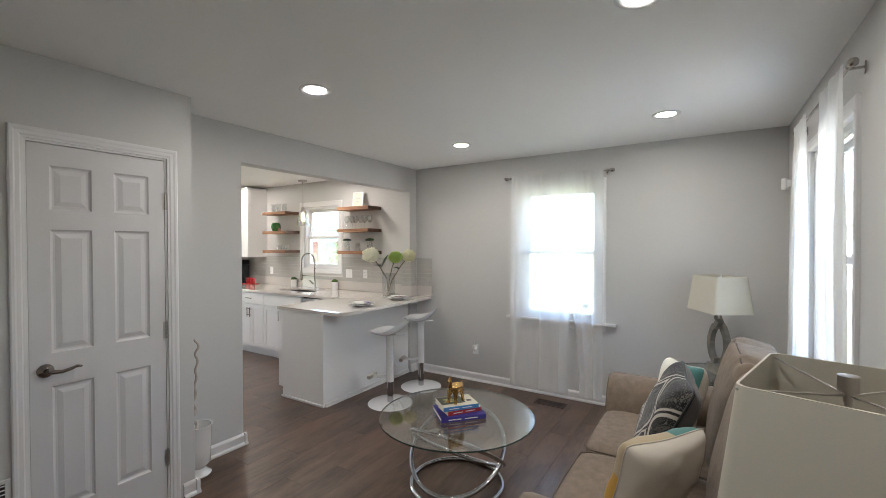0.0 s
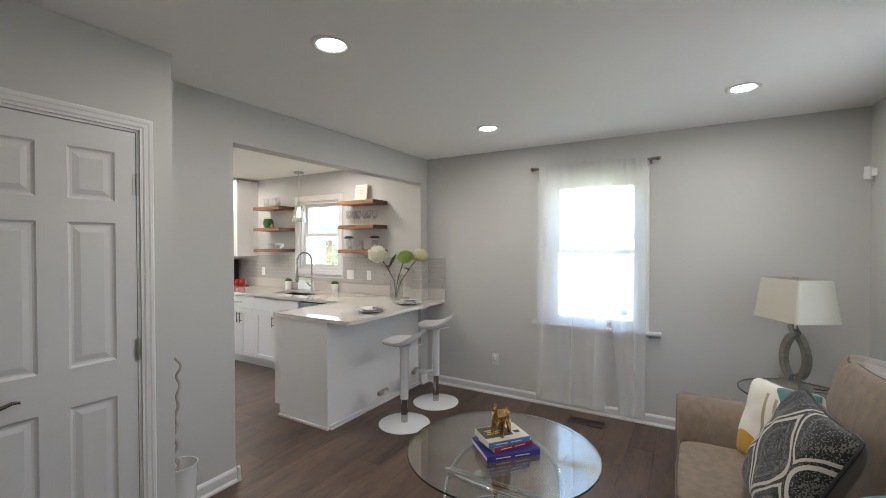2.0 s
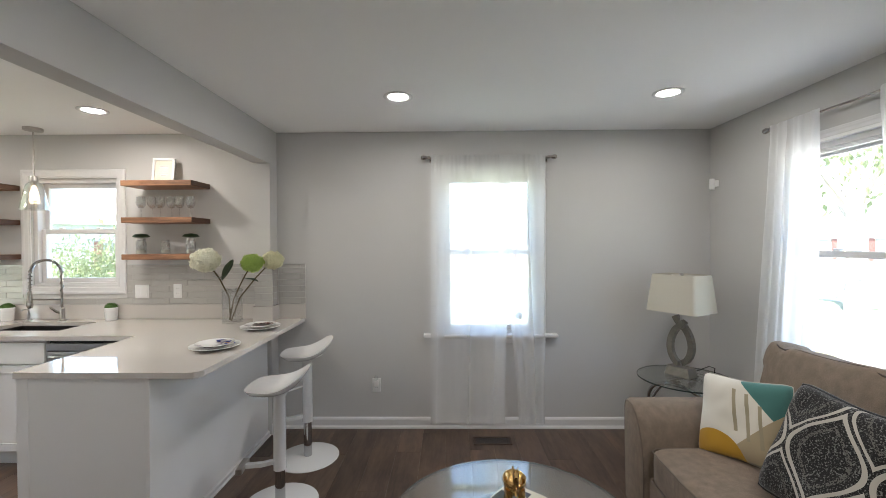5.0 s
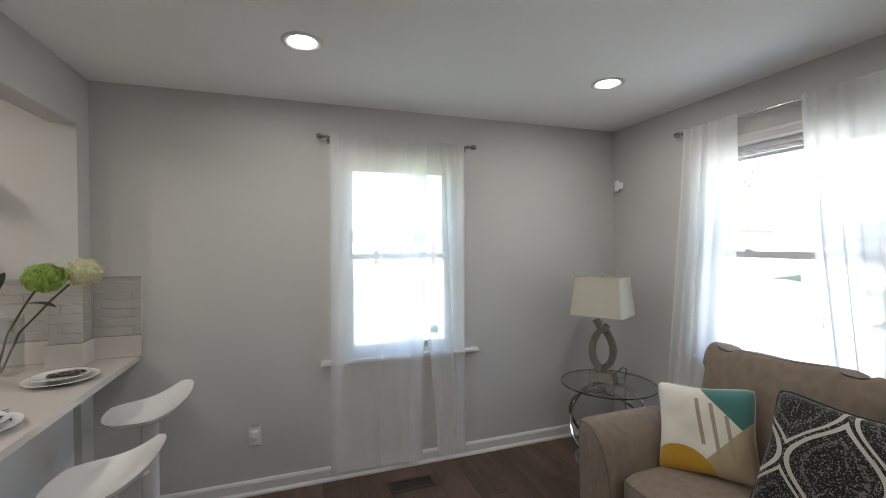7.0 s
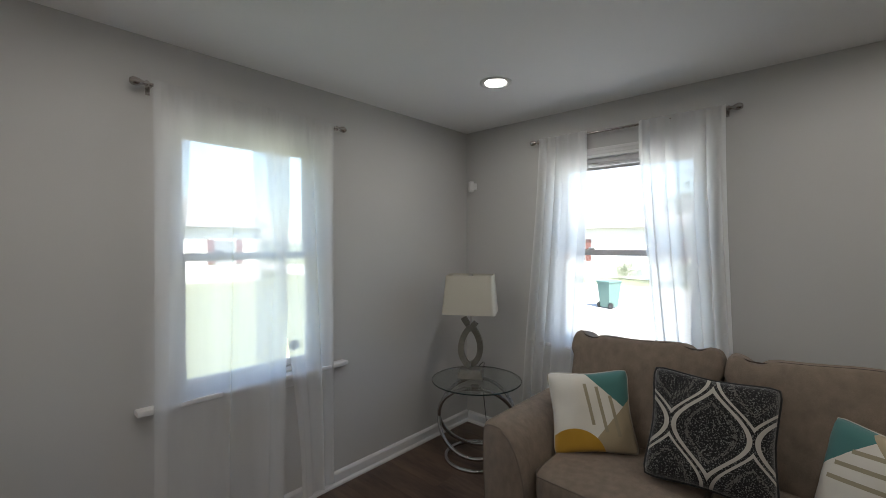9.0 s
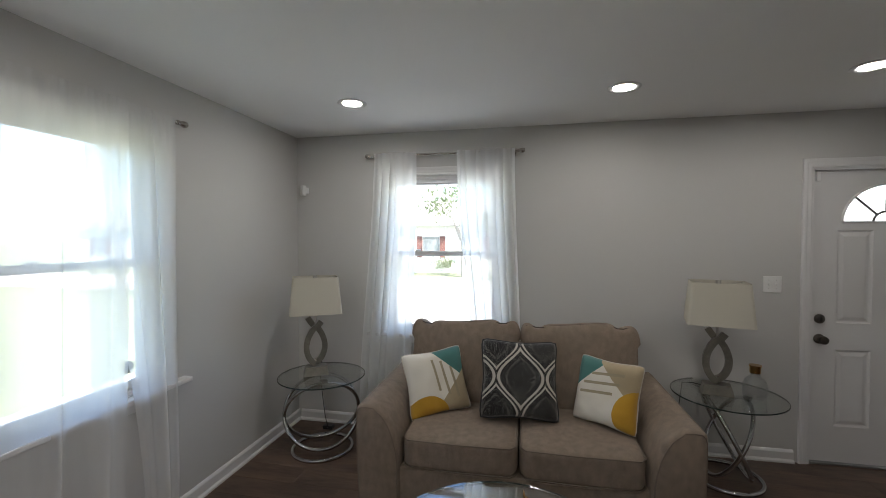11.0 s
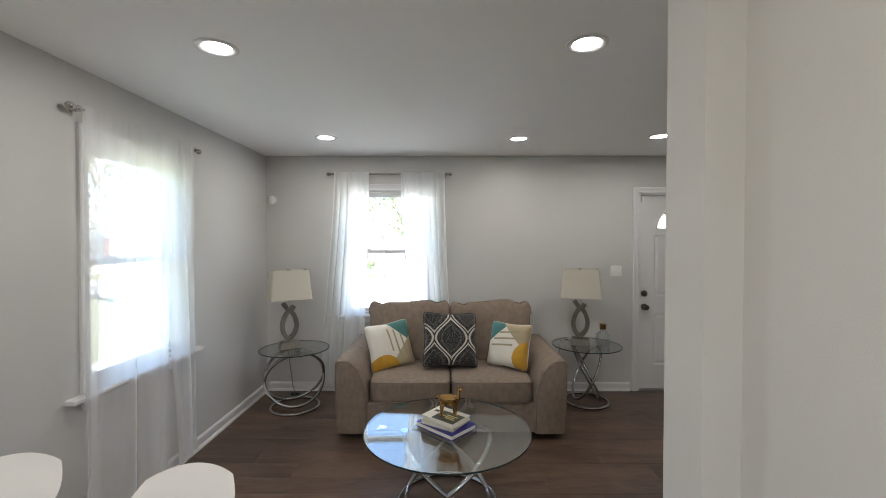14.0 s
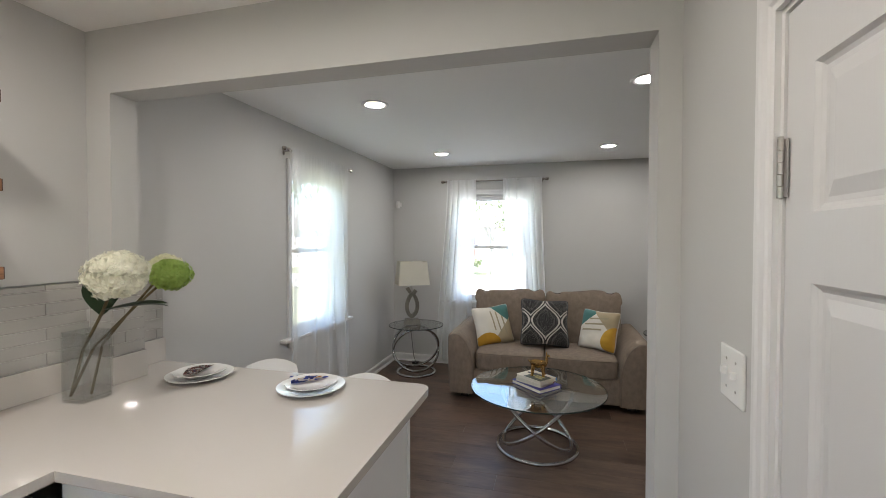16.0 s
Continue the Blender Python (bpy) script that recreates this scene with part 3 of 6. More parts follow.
bmesh.ops.solidify(fb, geom=fb.faces[:], thickness=0.004)
fpane = part("pane", fb, PANE, leaf1)
fpane.visible_shadow = False
for z in (0.25, 1.03, 1.83):
    hb = hinge_bm(z)
    bmesh.ops.translate(hb, verts=hb.verts[:], vec=(FDW + 0.021, 0.02, 0))
    part("hinge", hb, DARKMET, leaf1, "dark bronze hinge", 40)
rot = Matrix.Rotation(radians(90), 4, "X")
for z, prof, lab in ((0.872, [(0, 0), (0.033, 0), (0.034, 0.006), (0.026, 0.012), (0.012, 0.016), (0.012, 0.03), (0.024, 0.036), (0.029, 0.05), (0.026, 0.064), (0.014, 0.070), (0, 0.071)], "dark nickel door knob"),
                     (1.012, [(0, 0), (0.032, 0), (0.033, 0.008), (0.027, 0.018), (0.022, 0.021), (0, 0.022)], "dark nickel deadbolt turn")):
    hb = lathe(prof, 28, m=Matrix.Translation((0.02 + 0.055, 0.028, z)) @ rot)
    if z > 1:
        box(hb, (0.02 + 0.050, -0.012, z - 0.016), (0.02 + 0.060, 0.008, z + 0.016), 0.003)
    part("knob", hb, DARKMET, leaf1, lab, 40)
part("alarm_contact", boxed((0.035, 0.012, 1.965), (0.06, 0.027, 2.03), 0.003), PLASTIC, leaf1, "small white alarm contact")


def sash_window(name, m, w, z0, z1, depth, label, sill=True, casing=0.062):
    """Double-hung window in an opening 0..w by z0..z1 through a wall that is depth thick (towards +y)."""
    d = thing(name, m, label, "window", kind="structure")
    bm = bmesh.new()
    t = 0.03
    box(bm, (0, 0.02, z0), (t, depth, z1))
    box(bm, (w - t, 0.02, z0), (w, depth, z1))
    box(bm, (t, 0.02, z1 - t), (w - t, depth, z1))
    box(bm, (t, 0.02, z0), (w - t, depth, z0 + 0.02))
    fr = part("window_frame", bm, TRIM, d, "white vinyl window frame")
    zm = (z0 + z1) / 2 + 0.005
    for nm, a, b, y, lab in (("upper_sash", zm - 0.02, z1 - t, 0.085, "white upper sash"), ("lower_sash", z0 + 0.02, zm + 0.02, 0.05, "white lower sash with two latches")):
        bm = bmesh.new()
        s = 0.038
        box(bm, (t, y, a), (t + s, y + 0.03, b), 0.004, 1)
        box(bm, (w - t - s, y, a), (w - t, y + 0.03, b), 0.004, 1)
        box(bm, (t + s, y, a), (w - t - s, y + 0.03, a + s), 0.004, 1)
        box(bm, (t + s, y, b - s), (w - t - s, y + 0.03, b), 0.004, 1)
        sash = part(nm, bm, TRIM, d, lab)
        p = part("pane", boxed((t + s - 0.004, y + 0.012, a + s - 0.004), (w - t - s + 0.004, y + 0.016, b - s + 0.004)), PANE, sash)
        p.visible_shadow = False
        if nm == "lower_sash":
            for fx in (0.28, 0.72):
                part("latch", boxed((w * fx - 0.02, y - 0.006, b), (w * fx + 0.02, y + 0.022, b + 0.014), 0.004), PLASTIC, sash)
    if sill:
        part("casing", casing_bm(0.0, w, z0 - 0.0, z1, casing), TRIM, d, "white painted window casing")
        part("window_sill", boxed((-0.10 - 0.055, -0.055, z0 - 0.03), (w + 0.10 + 0.055, 0.03, z0 - 0.004), 0.006), TRIM, d, "white painted window stool")
        part("apron", boxed((-casing, -0.016, z0 - 0.085), (w + casing, 0.0, z0 - 0.03), 0.004), TRIM, d)
    else:
        part("casing", casing_bm(0.0, w, z0, z1, casing, bottom=True), TRIM, d, "white picture-frame window casing")
    return d


# window 1 in the north wall (facing south), 2 in the east wall (facing west), 3 over the sink
w1 = sash_window("window_1", pose(N_WIN[0], NORTH, 0), N_WIN[1] - N_WIN[0], N_WIN[2], N_WIN[3], 0.14, "white double-hung window behind sheer curtains")
w2 = sash_window("window_2", pose(EAST, E_WIN[1], 0, 0, 0, -90), E_WIN[1] - E_WIN[0], E_WIN[2], E_WIN[3], 0.14, "white double-hung window with its blind drawn up")
w3 = sash_window("window_3", pose(K_WIN[0], NORTH, 0), K_WIN[1] - K_WIN[0], K_WIN[2], K_WIN[3], 0.14, "white double-hung kitchen window over the sink", sill=False, casing=0.075)

# window 4 is out of view, added so daylight reaches the kitchen's upper walls
w4 = sash_window("added_window_4", pose(KWEST, ADDED_WIN[0], 0, 0, 0, 90), ADDED_WIN[1] - ADDED_WIN[0], ADDED_WIN[2], ADDED_WIN[3], 0.14, "unseen white double-hung window added to light the kitchen")


# ---- ceiling lights ----
def downlight(x, y):
    d = thing("ceiling_light", pose(x, y, CEILING), "round white recessed ceiling downlight, lit", "light", "recessed downlights")
    part("trim_ring", lathe([(0.092, 0), (0.092, -0.004), (0.086, -0.008), (0.070, -0.007), (0.060, -0.002)], 40), TRIM, d, smooth=40)
    part("lens", lathe([(0.060, -0.0022), (0.04, -0.0025), (0, -0.0026)], 40), LED, d, "glowing white lens")
    la = bpy.data.lights.new("downlight_lamp", "AREA")
    la.shape, la.size = "DISK", 0.11
    la.energy, la.color = (KITCHEN_POWER, (1.0, 0.89, 0.77)) if x < PART_W else (DOWNLIGHT_POWER, (1.0, 0.93, 0.85))
    lo = new("downlight_lamp", la)
    lo.parent = d
    lo.location = (0, 0, -0.012)
    return d


for x, y in DOWNLIGHTS:
    downlight(x, y)


# ---- curtains ----
def voile(name, left, right, z0, z1, folds, depth, pinch, seed, parent, flaps=(), cloth=None):
    """A hanging sheer panel between two edges given as (top, hem); the folds double back on themselves, flaps are turned-in sides."""
    bm = bmesh.new()
    rnd = random.Random(seed)
    ph = [rnd.uniform(0, 6.28) for _ in range(8)]
    nz = 40

    def sheet(lo, hi, nf, dp, pin, off):
        nx = max(int(abs(hi[0] - lo[0]) * 260), 24)
        grid = []
        for j in range(nz + 1):
            f = j / nz
            e = f * f * (3 - 2 * f)
            a, b = lo[0] + (lo[1] - lo[0]) * e, hi[0] + (hi[1] - hi[0]) * e
            row = []
            for i in range(nx + 1):
                u = i / nx
                q = 2 * math.pi * nf * (u + 0.07 * math.sin(2 * math.pi * 1.3 * u + ph[0]) + 0.03 * math.sin(2 * math.pi * 2.9 * u + ph[1])) + ph[2] + 0.5 * math.sin(2.2 * f + ph[3])
                hang = 0.25 + 0.75 * min(1.0, f * 3)
                ease = min(1.0, 8 * u, 8 * (1 - u))
                x = a + (b - a) * (u + ease * hang * pin * math.sin(q) / (2 * math.pi * nf))
                y = dp * hang * (math.cos(q) + 0.35 * math.sin(0.47 * q + ph[4] + f))
                z = z1 + (z0 - z1) * f
                if f < 0.06:
                    # gathered rod pocket
                    y += 0.008 * noise.noise(Vector((u * (b - a) * 42 + ph[5], 0.3 * j, off)))
                    z += 0.007 * noise.noise(Vector((u * (b - a) * 30 + ph[7], 4.0, off))) if j == 0 else 0
                row.append(bm.verts.new((x, -0.066 + y + off, z)))
            grid.append(row)
        for j in range(nz):
            for i in range(nx):
                bm.faces.new((grid[j][i], grid[j][i + 1], grid[j + 1][i + 1], grid[j + 1][i]))
        # turned hem
        for i in range(nx):
            p, q2 = grid[nz][i].co, grid[nz][i + 1].co
            up = grid[nz - 1][i].co, grid[nz - 1][i + 1].co
            vs = [bm.verts.new(c + Vector((0, -0.003, 0))) for c in (p, q2, up[1], up[0])]
            bm.faces.new(vs)

    sheet(left, right, folds, depth, pinch, 0.0)
    for lo, hi in flaps:
        sheet(lo, hi, 1.2, 0.004, 0.3, 0.012)
    return part(name, bm, cloth or SHEER, parent, "", 60)


def rod_set(m, x0, x1, z, label):
    d = thing("curtain_rod", m, label, "curtain rod")
    bm = tube([(x0 + 0.03, -0.05, z), (x1 - 0.03, -0.05, z)], 0.0075, seg=12)
    part("pole", bm, ROD, d, smooth=50)
    for x, s in ((x0, 1), (x1, -1)):
        rot = Matrix.Translation((x, -0.05, z)) @ Matrix.Rotation(radians(90 * s), 4, "Y")
        part("finial", lathe([(0, -0.012), (0.011, -0.010), (0.0175, 0.0), (0.019, 0.010), (0.015, 0.026), (0.010, 0.036), (0.009, 0.044), (0.014, 0.050), (0.014, 0.057), (0.0085, 0.062)], 18, m=rot), ROD, d, "rounded nickel finial", 50)
        xb = x + s * 0.065
        bm = boxed((xb - 0.006, -0.052, z - 0.012), (xb + 0.006, 0.0, z - 0.004))
        box(bm, (xb - 0.008, -0.004, z - 0.035), (xb + 0.008, 0.0, z + 0.015))
        part("bracket", bm, ROD, d)
    return d


# north window: two panels meeting on one rod
mN = pose(-0.795, NORTH, 0)
rod_set(mN, -0.545, 0.53, 2.215, "thin nickel curtain rod over the north window")
c = thing("sheer_curtain", mN, "white sheer voile curtain hanging almost to the floor", "curtain", "sheer curtains")
voile("panel", (-0.472, -0.488), (0.165, 0.115), 0.06, 2.232, 2.4, 0.013, 0.55, 3, c, [((-0.472, -0.488), (-0.32, -0.455)), ((-0.035, -0.025), (0.165, 0.115))])
c = thing("sheer_curtain", mN, "white sheer voile curtain drawn to the window's edge", "curtain", "sheer curtains")
voile("panel", (0.02, 0.225), (0.445, 0.435), 0.06, 2.232, 2.2, 0.013, 0.7, 8, c)

# east window: two panels parted in the middle
mE = pose(EAST, 3.21, 0, 0, 0, -90)
rod_set(mE, -0.635, 0.63, 2.245, "thin nickel curtain rod over the east window")
for lo, hi, nf, sd in (((-0.565, -0.70), (-0.21, -0.275), 4.3, 5), ((0.115, 0.26), (0.565, 0.63), 5.2, 6)):
    c = thing("sheer_curtain", mE, "white sheer voile curtain pulled to one side", "curtain", "sheer curtains")
    voile("panel", lo, hi, 0.06, 2.262, nf, 0.020, 1.2, sd, c, cloth=SHEER_FULL)

# raised mini blind at the head of the east window
bl = thing("window_blind", mE, "white mini blind drawn up to the window head", "blind")
part("headrail", boxed((-0.44, -0.012, 2.085), (0.44, 0.03, 2.135), 0.004), PLASTIC, bl)
for k in range(6):
    part("slat", boxed((-0.425, 0.022, 2.03 + k * 0.008), (0.425, 0.046, 2.033 + k * 0.008)), PLASTIC, bl)


# ---- loveseat ----
def arm_profile(h):
    """Front outline of an arm: upright outside, flat on top, falling to the seat in a wide curve."""
    return [(0.014, 0.0), (0.005, 0.18), (0.0, 0.36), (0.0, h - 0.045), (0.006, h - 0.018), (0.022, h - 0.004), (0.055, h), (0.095, h - 0.004), (0.130, h - 0.018), (0.165, h - 0.048),
            (0.196, h - 0.095), (0.220, h - 0.155), (0.238, h - 0.225), (0.247, h - 0.30), (0.25, 0.0)]


def arm_bm(L, w, h):
    """Sofa arm along local y (0..L, front at 0), x 0..w, with a rolled outer top; x=0 is the outer side."""
    prof = [(x * w / 0.25, z) for x, z in arm_profile(h)]
    bm = bmesh.new()
    ys = [0.0, 0.012, 0.03] + [0.03 + (L - 0.06) * i / 8 for i in range(1, 9)] + [L - 0.012, L]
    rings = []
    for y in ys:
        k = 0.018 if y in (0.0, L) else (0.006 if y in (0.012, L - 0.012) else 0.0)
        ring = []
        for x, z in prof:
            cx_, cz_ = w / 2, h / 2
            ring.append(bm.verts.new((x + (k if x < cx_ else -k), y, z - (k if z > h * 0.6 else 0))))
        rings.append(ring)
    for a, b in zip(rings, rings[1:]):
        for i in range(len(prof)):
            j = (i + 1) % len(prof)
            bm.faces.new((a[i], a[j], b[j], b[i]))
    bm.faces.new(rings[0])
    bm.faces.new(rings[-1][::-1])
    return bm


def arm_piping(w, h):
    pts = []
    for x, z in arm_profile(h):
        x *= w / 0.25
        pts.append((x + (0.012 if x < w / 2 else -0.012), 0.004, z - (0.012 if z > h * 0.6 else 0)))
    return tube(pts, 0.0032, seg=6)


# local frame: x runs along the seat (0 = north end), y runs back (0 = front), z up
SW = 1.83
sofa = thing("loveseat", pose(-0.11, 3.512, 0, 0, 0, -90), "taupe fabric two-seat sofa with dark piping", "sofa")
AW = 0.26
part("base", boxed((0.05, 0.03, 0.055), (SW - 0.05, 0.98, 0.285), 0.012), SOFA, sofa)
for mir in (0, 1):
    for nm, bm, mt in (("arm", arm_bm(0.98, AW, 0.575), SOFA), ("arm_piping", arm_piping(AW, 0.575), SEAM)):
        bmesh.ops.translate(bm, verts=bm.verts[:], vec=(0, 0, 0.055))
        if mir:
            for v in bm.verts:
                v.co.x = SW - v.co.x
        if nm == "arm":
            arm = part(nm, bm, mt, sofa, smooth=50)
        else:
            part("piping", bm, mt, arm, "taupe welt round the arm front", 50)
part("back_frame", boxed((0.20, 0.83, 0.20), (SW - 0.20, 1.02, 0.80), 0.04, 3), SOFA, sofa, smooth=40)
cwid = (SW - 2 * AW) / 2
for i in (0, 1):
    x0 = AW + i * cwid
    bm = pad((cwid - 0.006, 0.73, 0.185), 9.0, 14, 0.10, i, 0.006)
    bmesh.ops.translate(bm, verts=bm.verts[:], vec=(x0 + cwid / 2, 0.38, 0.368))
    sc = part("seat_cushion", bm, SOFA, sofa, smooth=60)
    for z in (0.445, 0.292):
        e = 0.012
        bm = tube([(x0 + e, 0.6, z), (x0 + e, 0.06, z), (x0 + e + 0.03, 0.023, z), (x0 + cwid / 2, 0.014, z), (x0 + cwid - e - 0.03, 0.023, z), (x0 + cwid - e, 0.06, z), (x0 + cwid - e, 0.6, z)], 0.004, seg=6)
        part("piping", bm, SEAM, sc, "taupe welt along the cushion edge", 50)


BW = cwid + 0.09


def back_cushion(seed):
    """Loose back cushion with eared upper corners."""
    bm = pad((BW, 0.25, 0.60), 6.5, 24, 0.0, seed, 0.014)
    for v in bm.verts:
        x, z = v.co.x / (BW / 2), v.co.z / 0.30
        v.co.y *= 1 + 0.18 * (1 - x * x) * (1 - z * z)
        if z > 0.55:
            ear = max(0.0, abs(x) - 0.78) / 0.22
            dip = math.exp(-((abs(x) - 0.70) / 0.09) ** 2)
            v.co.z += (0.060 * ear - 0.030 * dip + 0.010 * math.cos(3.1 * x + seed)) * (z - 0.55) / 0.45
            v.co.x += math.copysign(0.020 * ear, x)
    return bm


for i in (0, 1):
    x0 = AW + i * cwid
    tilt = Matrix.Translation((x0 + cwid / 2 + (-0.058 if i == 0 else 0.058), 0.75, 0.685)) @ Matrix.Rotation(radians(-12), 4, "X")
    bm = back_cushion(i + 4)
    hw = BW / 2
    pts = []
    for k in range(25):
        u = (-1 + 2 * k / 24) * hw * 0.985
        near = [v.co for v in bm.verts if abs(v.co.x - u) < hw * 0.055]
        pts.append(tilt @ max(near, key=lambda c: c.z - 0.55 * c.y))
    bm.transform(tilt)
    pts = [sum((pts[max(0, min(24, k + o))] for o in (-1, 0, 1)), Vector()) / 3 + Vector((0, 0, -0.003)) for k in range(25)]
    bc = part("back_cushion", bm, SOFA, sofa, smooth=60)
    part("piping", tube(pts, 0.0042, seg=6), PIPING, bc, "dark welt along the cushion top", 50)
for x in (0.12, SW - 0.18):
    for y in (0.08, 0.90):
        part("foot", boxed((x, y, 0.0), (x + 0.07, y + 0.07, 0.057), 0.004), BLACKW, sofa, "short black wooden foot")


# ---- tables with chrome rings ----
def ring_table(m, r, h, base_r, tube_r, ring_r, label, category, group=""):
    d = thing("coffee_table" if category == "coffee table" else "side_table", m, label, category, group)
    top = part("glass_top", lathe([(0, h - 0.010), (r - 0.003, h - 0.010), (r - 0.003, h), (0, h)], 72), TABLE_GLASS, d, "round clear glass top")
    part("glass_edge", lathe([(r - 0.0028, h - 0.0095), (r, h - 0.008), (r, h - 0.002), (r - 0.0028, h - 0.0005)], 72), GLASS_EDGE, top, "dark polished glass rim", 40)
    part("base_ring", tube(ring_points((0, 0, tube_r), base_r), tube_r, True, 10), CHROME, d, "chrome floor ring", 60)
    hh = h - 0.010 - 4 * tube_r - 0.012
    tl = math.degrees(math.asin(hh / 2 / ring_r))
    for s in (1, -1):
        e = Matrix.Rotation(radians(tl * s), 3, "X")
        pts = [Vector((0, 0, 3 * tube_r + hh / 2)) + e @ Vector((ring_r * math.cos(2 * math.pi * i / 64), ring_r * math.sin(2 * math.pi * i / 64) + 0.004 * s, 0)) for i in range(64)]
        part("ring", tube(pts, tube_r, True, 10), CHROME, d, "tilted chrome ring", 60)
        hi = max(pts, key=lambda p: p.z)
        part("mount", lathe([(0, h - 0.024), (0.026, h - 0.024), (0.029, h - 0.016), (0.029, h - 0.0105), (0, h - 0.0105)], 24, m=Matrix.Translation((hi.x, hi.y, 0))), CHROME, d, "round chrome pad under the glass", 40)
    return d


ring_table(pose(-0.885, 2.632, 0, 0, 0, 0), 0.492, 0.45, 0.29, 0.0145, 0.31, "round glass coffee table on intersecting chrome rings", "coffee table")
ring_table(pose(0.55, 4.05, 0, 0, 0, 122), 0.315, 0.56, 0.215, 0.0135, 0.268, "round glass side table on chrome rings beside the sofa", "side table", "side tables")
ring_table(pose(0.69, 1.275, 0, 0, 0, -6), 0.325, 0.56, 0.205, 0.0135, 0.268, "round glass side table on chrome rings near the front door", "side table", "side tables")


# ---- table lamps ----
def table_lamp(m, label, deep):
    d = thing("table_lamp", m, label, "lamp", "table lamps")
    bm = boxed((-0.055, -0.092, 0), (0.055, 0.092, 0.066), 0.003)
    for v in bm.verts:
        k = 1 - 0.17 * v.co.z / 0.066
        v.co.x, v.co.y = v.co.x * k, v.co.y * k
    part("base", bm, GREYWOOD, d, "silver-grey wooden block with sloping sides")
    n = 48
    for s, end in ((1, 0.98), (-1, 1.05)):
        # each band leaves the block, bows out and crosses the other under the shade
        pts = []
        for i in range(n + 1):
            u = end * i / n
            k = math.sin(math.pi * min(u, 0.93) / 0.86) if u < 0.93 else -0.25 - 4.2 * (u - 0.93)
            y = 0.066 * math.copysign(abs(k) ** 0.66, k)
            pts.append((-s * 0.0205, s * y, 0.090 + 0.315 * u ** 1.15))
        part("band", tube(pts, 0, flat=(0.040, 0.036), up=(1, 0, 0)), GREYWOOD, d, "curved silver-grey wooden band", 40)
    part("stem", lathe([(0.007, 0.34), (0.007, 0.48), (0.014, 0.48), (0.014, 0.51), (0.006, 0.52), (0.006, 0.715), (0, 0.715)], 14), NICKEL, d, smooth=40)
    # oblong tapered shade with thickness, open above and below
    bm = bmesh.new()
    rings = []
    for (hx, hy, z) in ((deep + 0.030, 0.184, 0.464), (deep, 0.160, 0.730), (deep - 0.004, 0.156, 0.730), (deep + 0.026, 0.180, 0.464)):
        ring, rr = [], 0.02
        for qx, qy, a0 in ((1, 1, 0), (-1, 1, 90), (-1, -1, 180), (1, -1, 270)):
            for k in range(4):
                a = radians(a0 + 30 * k)
                ring.append(bm.verts.new((qx * (hx - rr) + rr * math.cos(a), qy * (hy - rr) + rr * math.sin(a), z)))
        rings.append(ring)
    rings.append(rings[0])
    for a, b in zip(rings, rings[1:]):
        for i in range(16):
            bm.faces.new((a[i], a[(i + 1) % 16], b[(i + 1) % 16], b[i]))
    sh = part("shade", bm, SHADE, d, "ivory linen oblong tapered shade", 40)
    bm = bmesh.new()
    for s1, s2 in ((1, 1), (-1, -1), (1, -1), (-1, 1)):
        tube([((deep - 0.003) * s1, 0.157 * s2, 0.722), (0.0, 0.0, 0.706)], 0.002, seg=6, bm=bm)
    part("spider", bm, NICKEL, sh, "thin wire shade support")
    part("finial", lathe([(0.0, 0.695), (0.007, 0.695), (0.007, 0.712), (0.0155, 0.714), (0.0155, 0.742), (0.0, 0.744)], 16), NICKEL, sh, "nickel finial", 40)
    return d


table_lamp(pose(0.545, 4.097, 0.56, 0, 0, 30), "silver-grey table lamp with an ivory tapered shade, unlit", 0.113)
table_lamp(pose(0.682, 1.336, 0.56, 0, 0, -15), "silver-grey table lamp with an ivory tapered shade near the door, unlit", 0.136)


# ---- kitchen ----
CT = 0.91                    # worktop height
CX0, CX1, CY0, CYF = -3.235, -2.325, 3.03, 3.83


def worktop():
    """One L-shaped slab with rounded outer corners, let in round the wall stub, with a sink cut-out."""
    g = 0.002
    xs = [KWEST + g, -4.55, -3.93, CX0, PART_W - g, PART_E + g, CX1]
    ys = [CYF, 4.02, 4.36, 4.363, NORTH - g]
    bm = bmesh.new()
    made = {}

    def at(x, y):
        if (x, y) not in made:
            made[x, y] = bm.verts.new((x, y, CT))
        return made[x, y]

    for i in range(len(xs) - 1):
        for j in range(len(ys) - 1):
            if (i == 1 and j == 1) or (i == 4 and j == 3):
                continue
            bm.faces.new([at(xs[a], ys[b]) for a, b in ((i, j), (i + 1, j), (i + 1, j + 1), (i, j + 1))])
    rim = [at(x, CYF) for x in xs[3:][::-1]]
    for cx_, r, a0 in ((CX0, 0.012, 180), (CX1, 0.06, 270)):
        mx, my = (cx_ + r if a0 == 180 else cx_ - r), CY0 + r
        for k in range(7):
            a = radians(a0 + 90 * k / 6)
            rim.append(bm.verts.new((mx + r * math.cos(a), my + r * math.sin(a), CT)))
    bm.faces.new(rim)
    r = bmesh.ops.extrude_face_region(bm, geom=bm.faces[:])
    bmesh.ops.translate(bm, verts=[e for e in r["geom"] if isinstance(e, bmesh.types.BMVert)], vec=(0, 0, -0.03))
    return bm


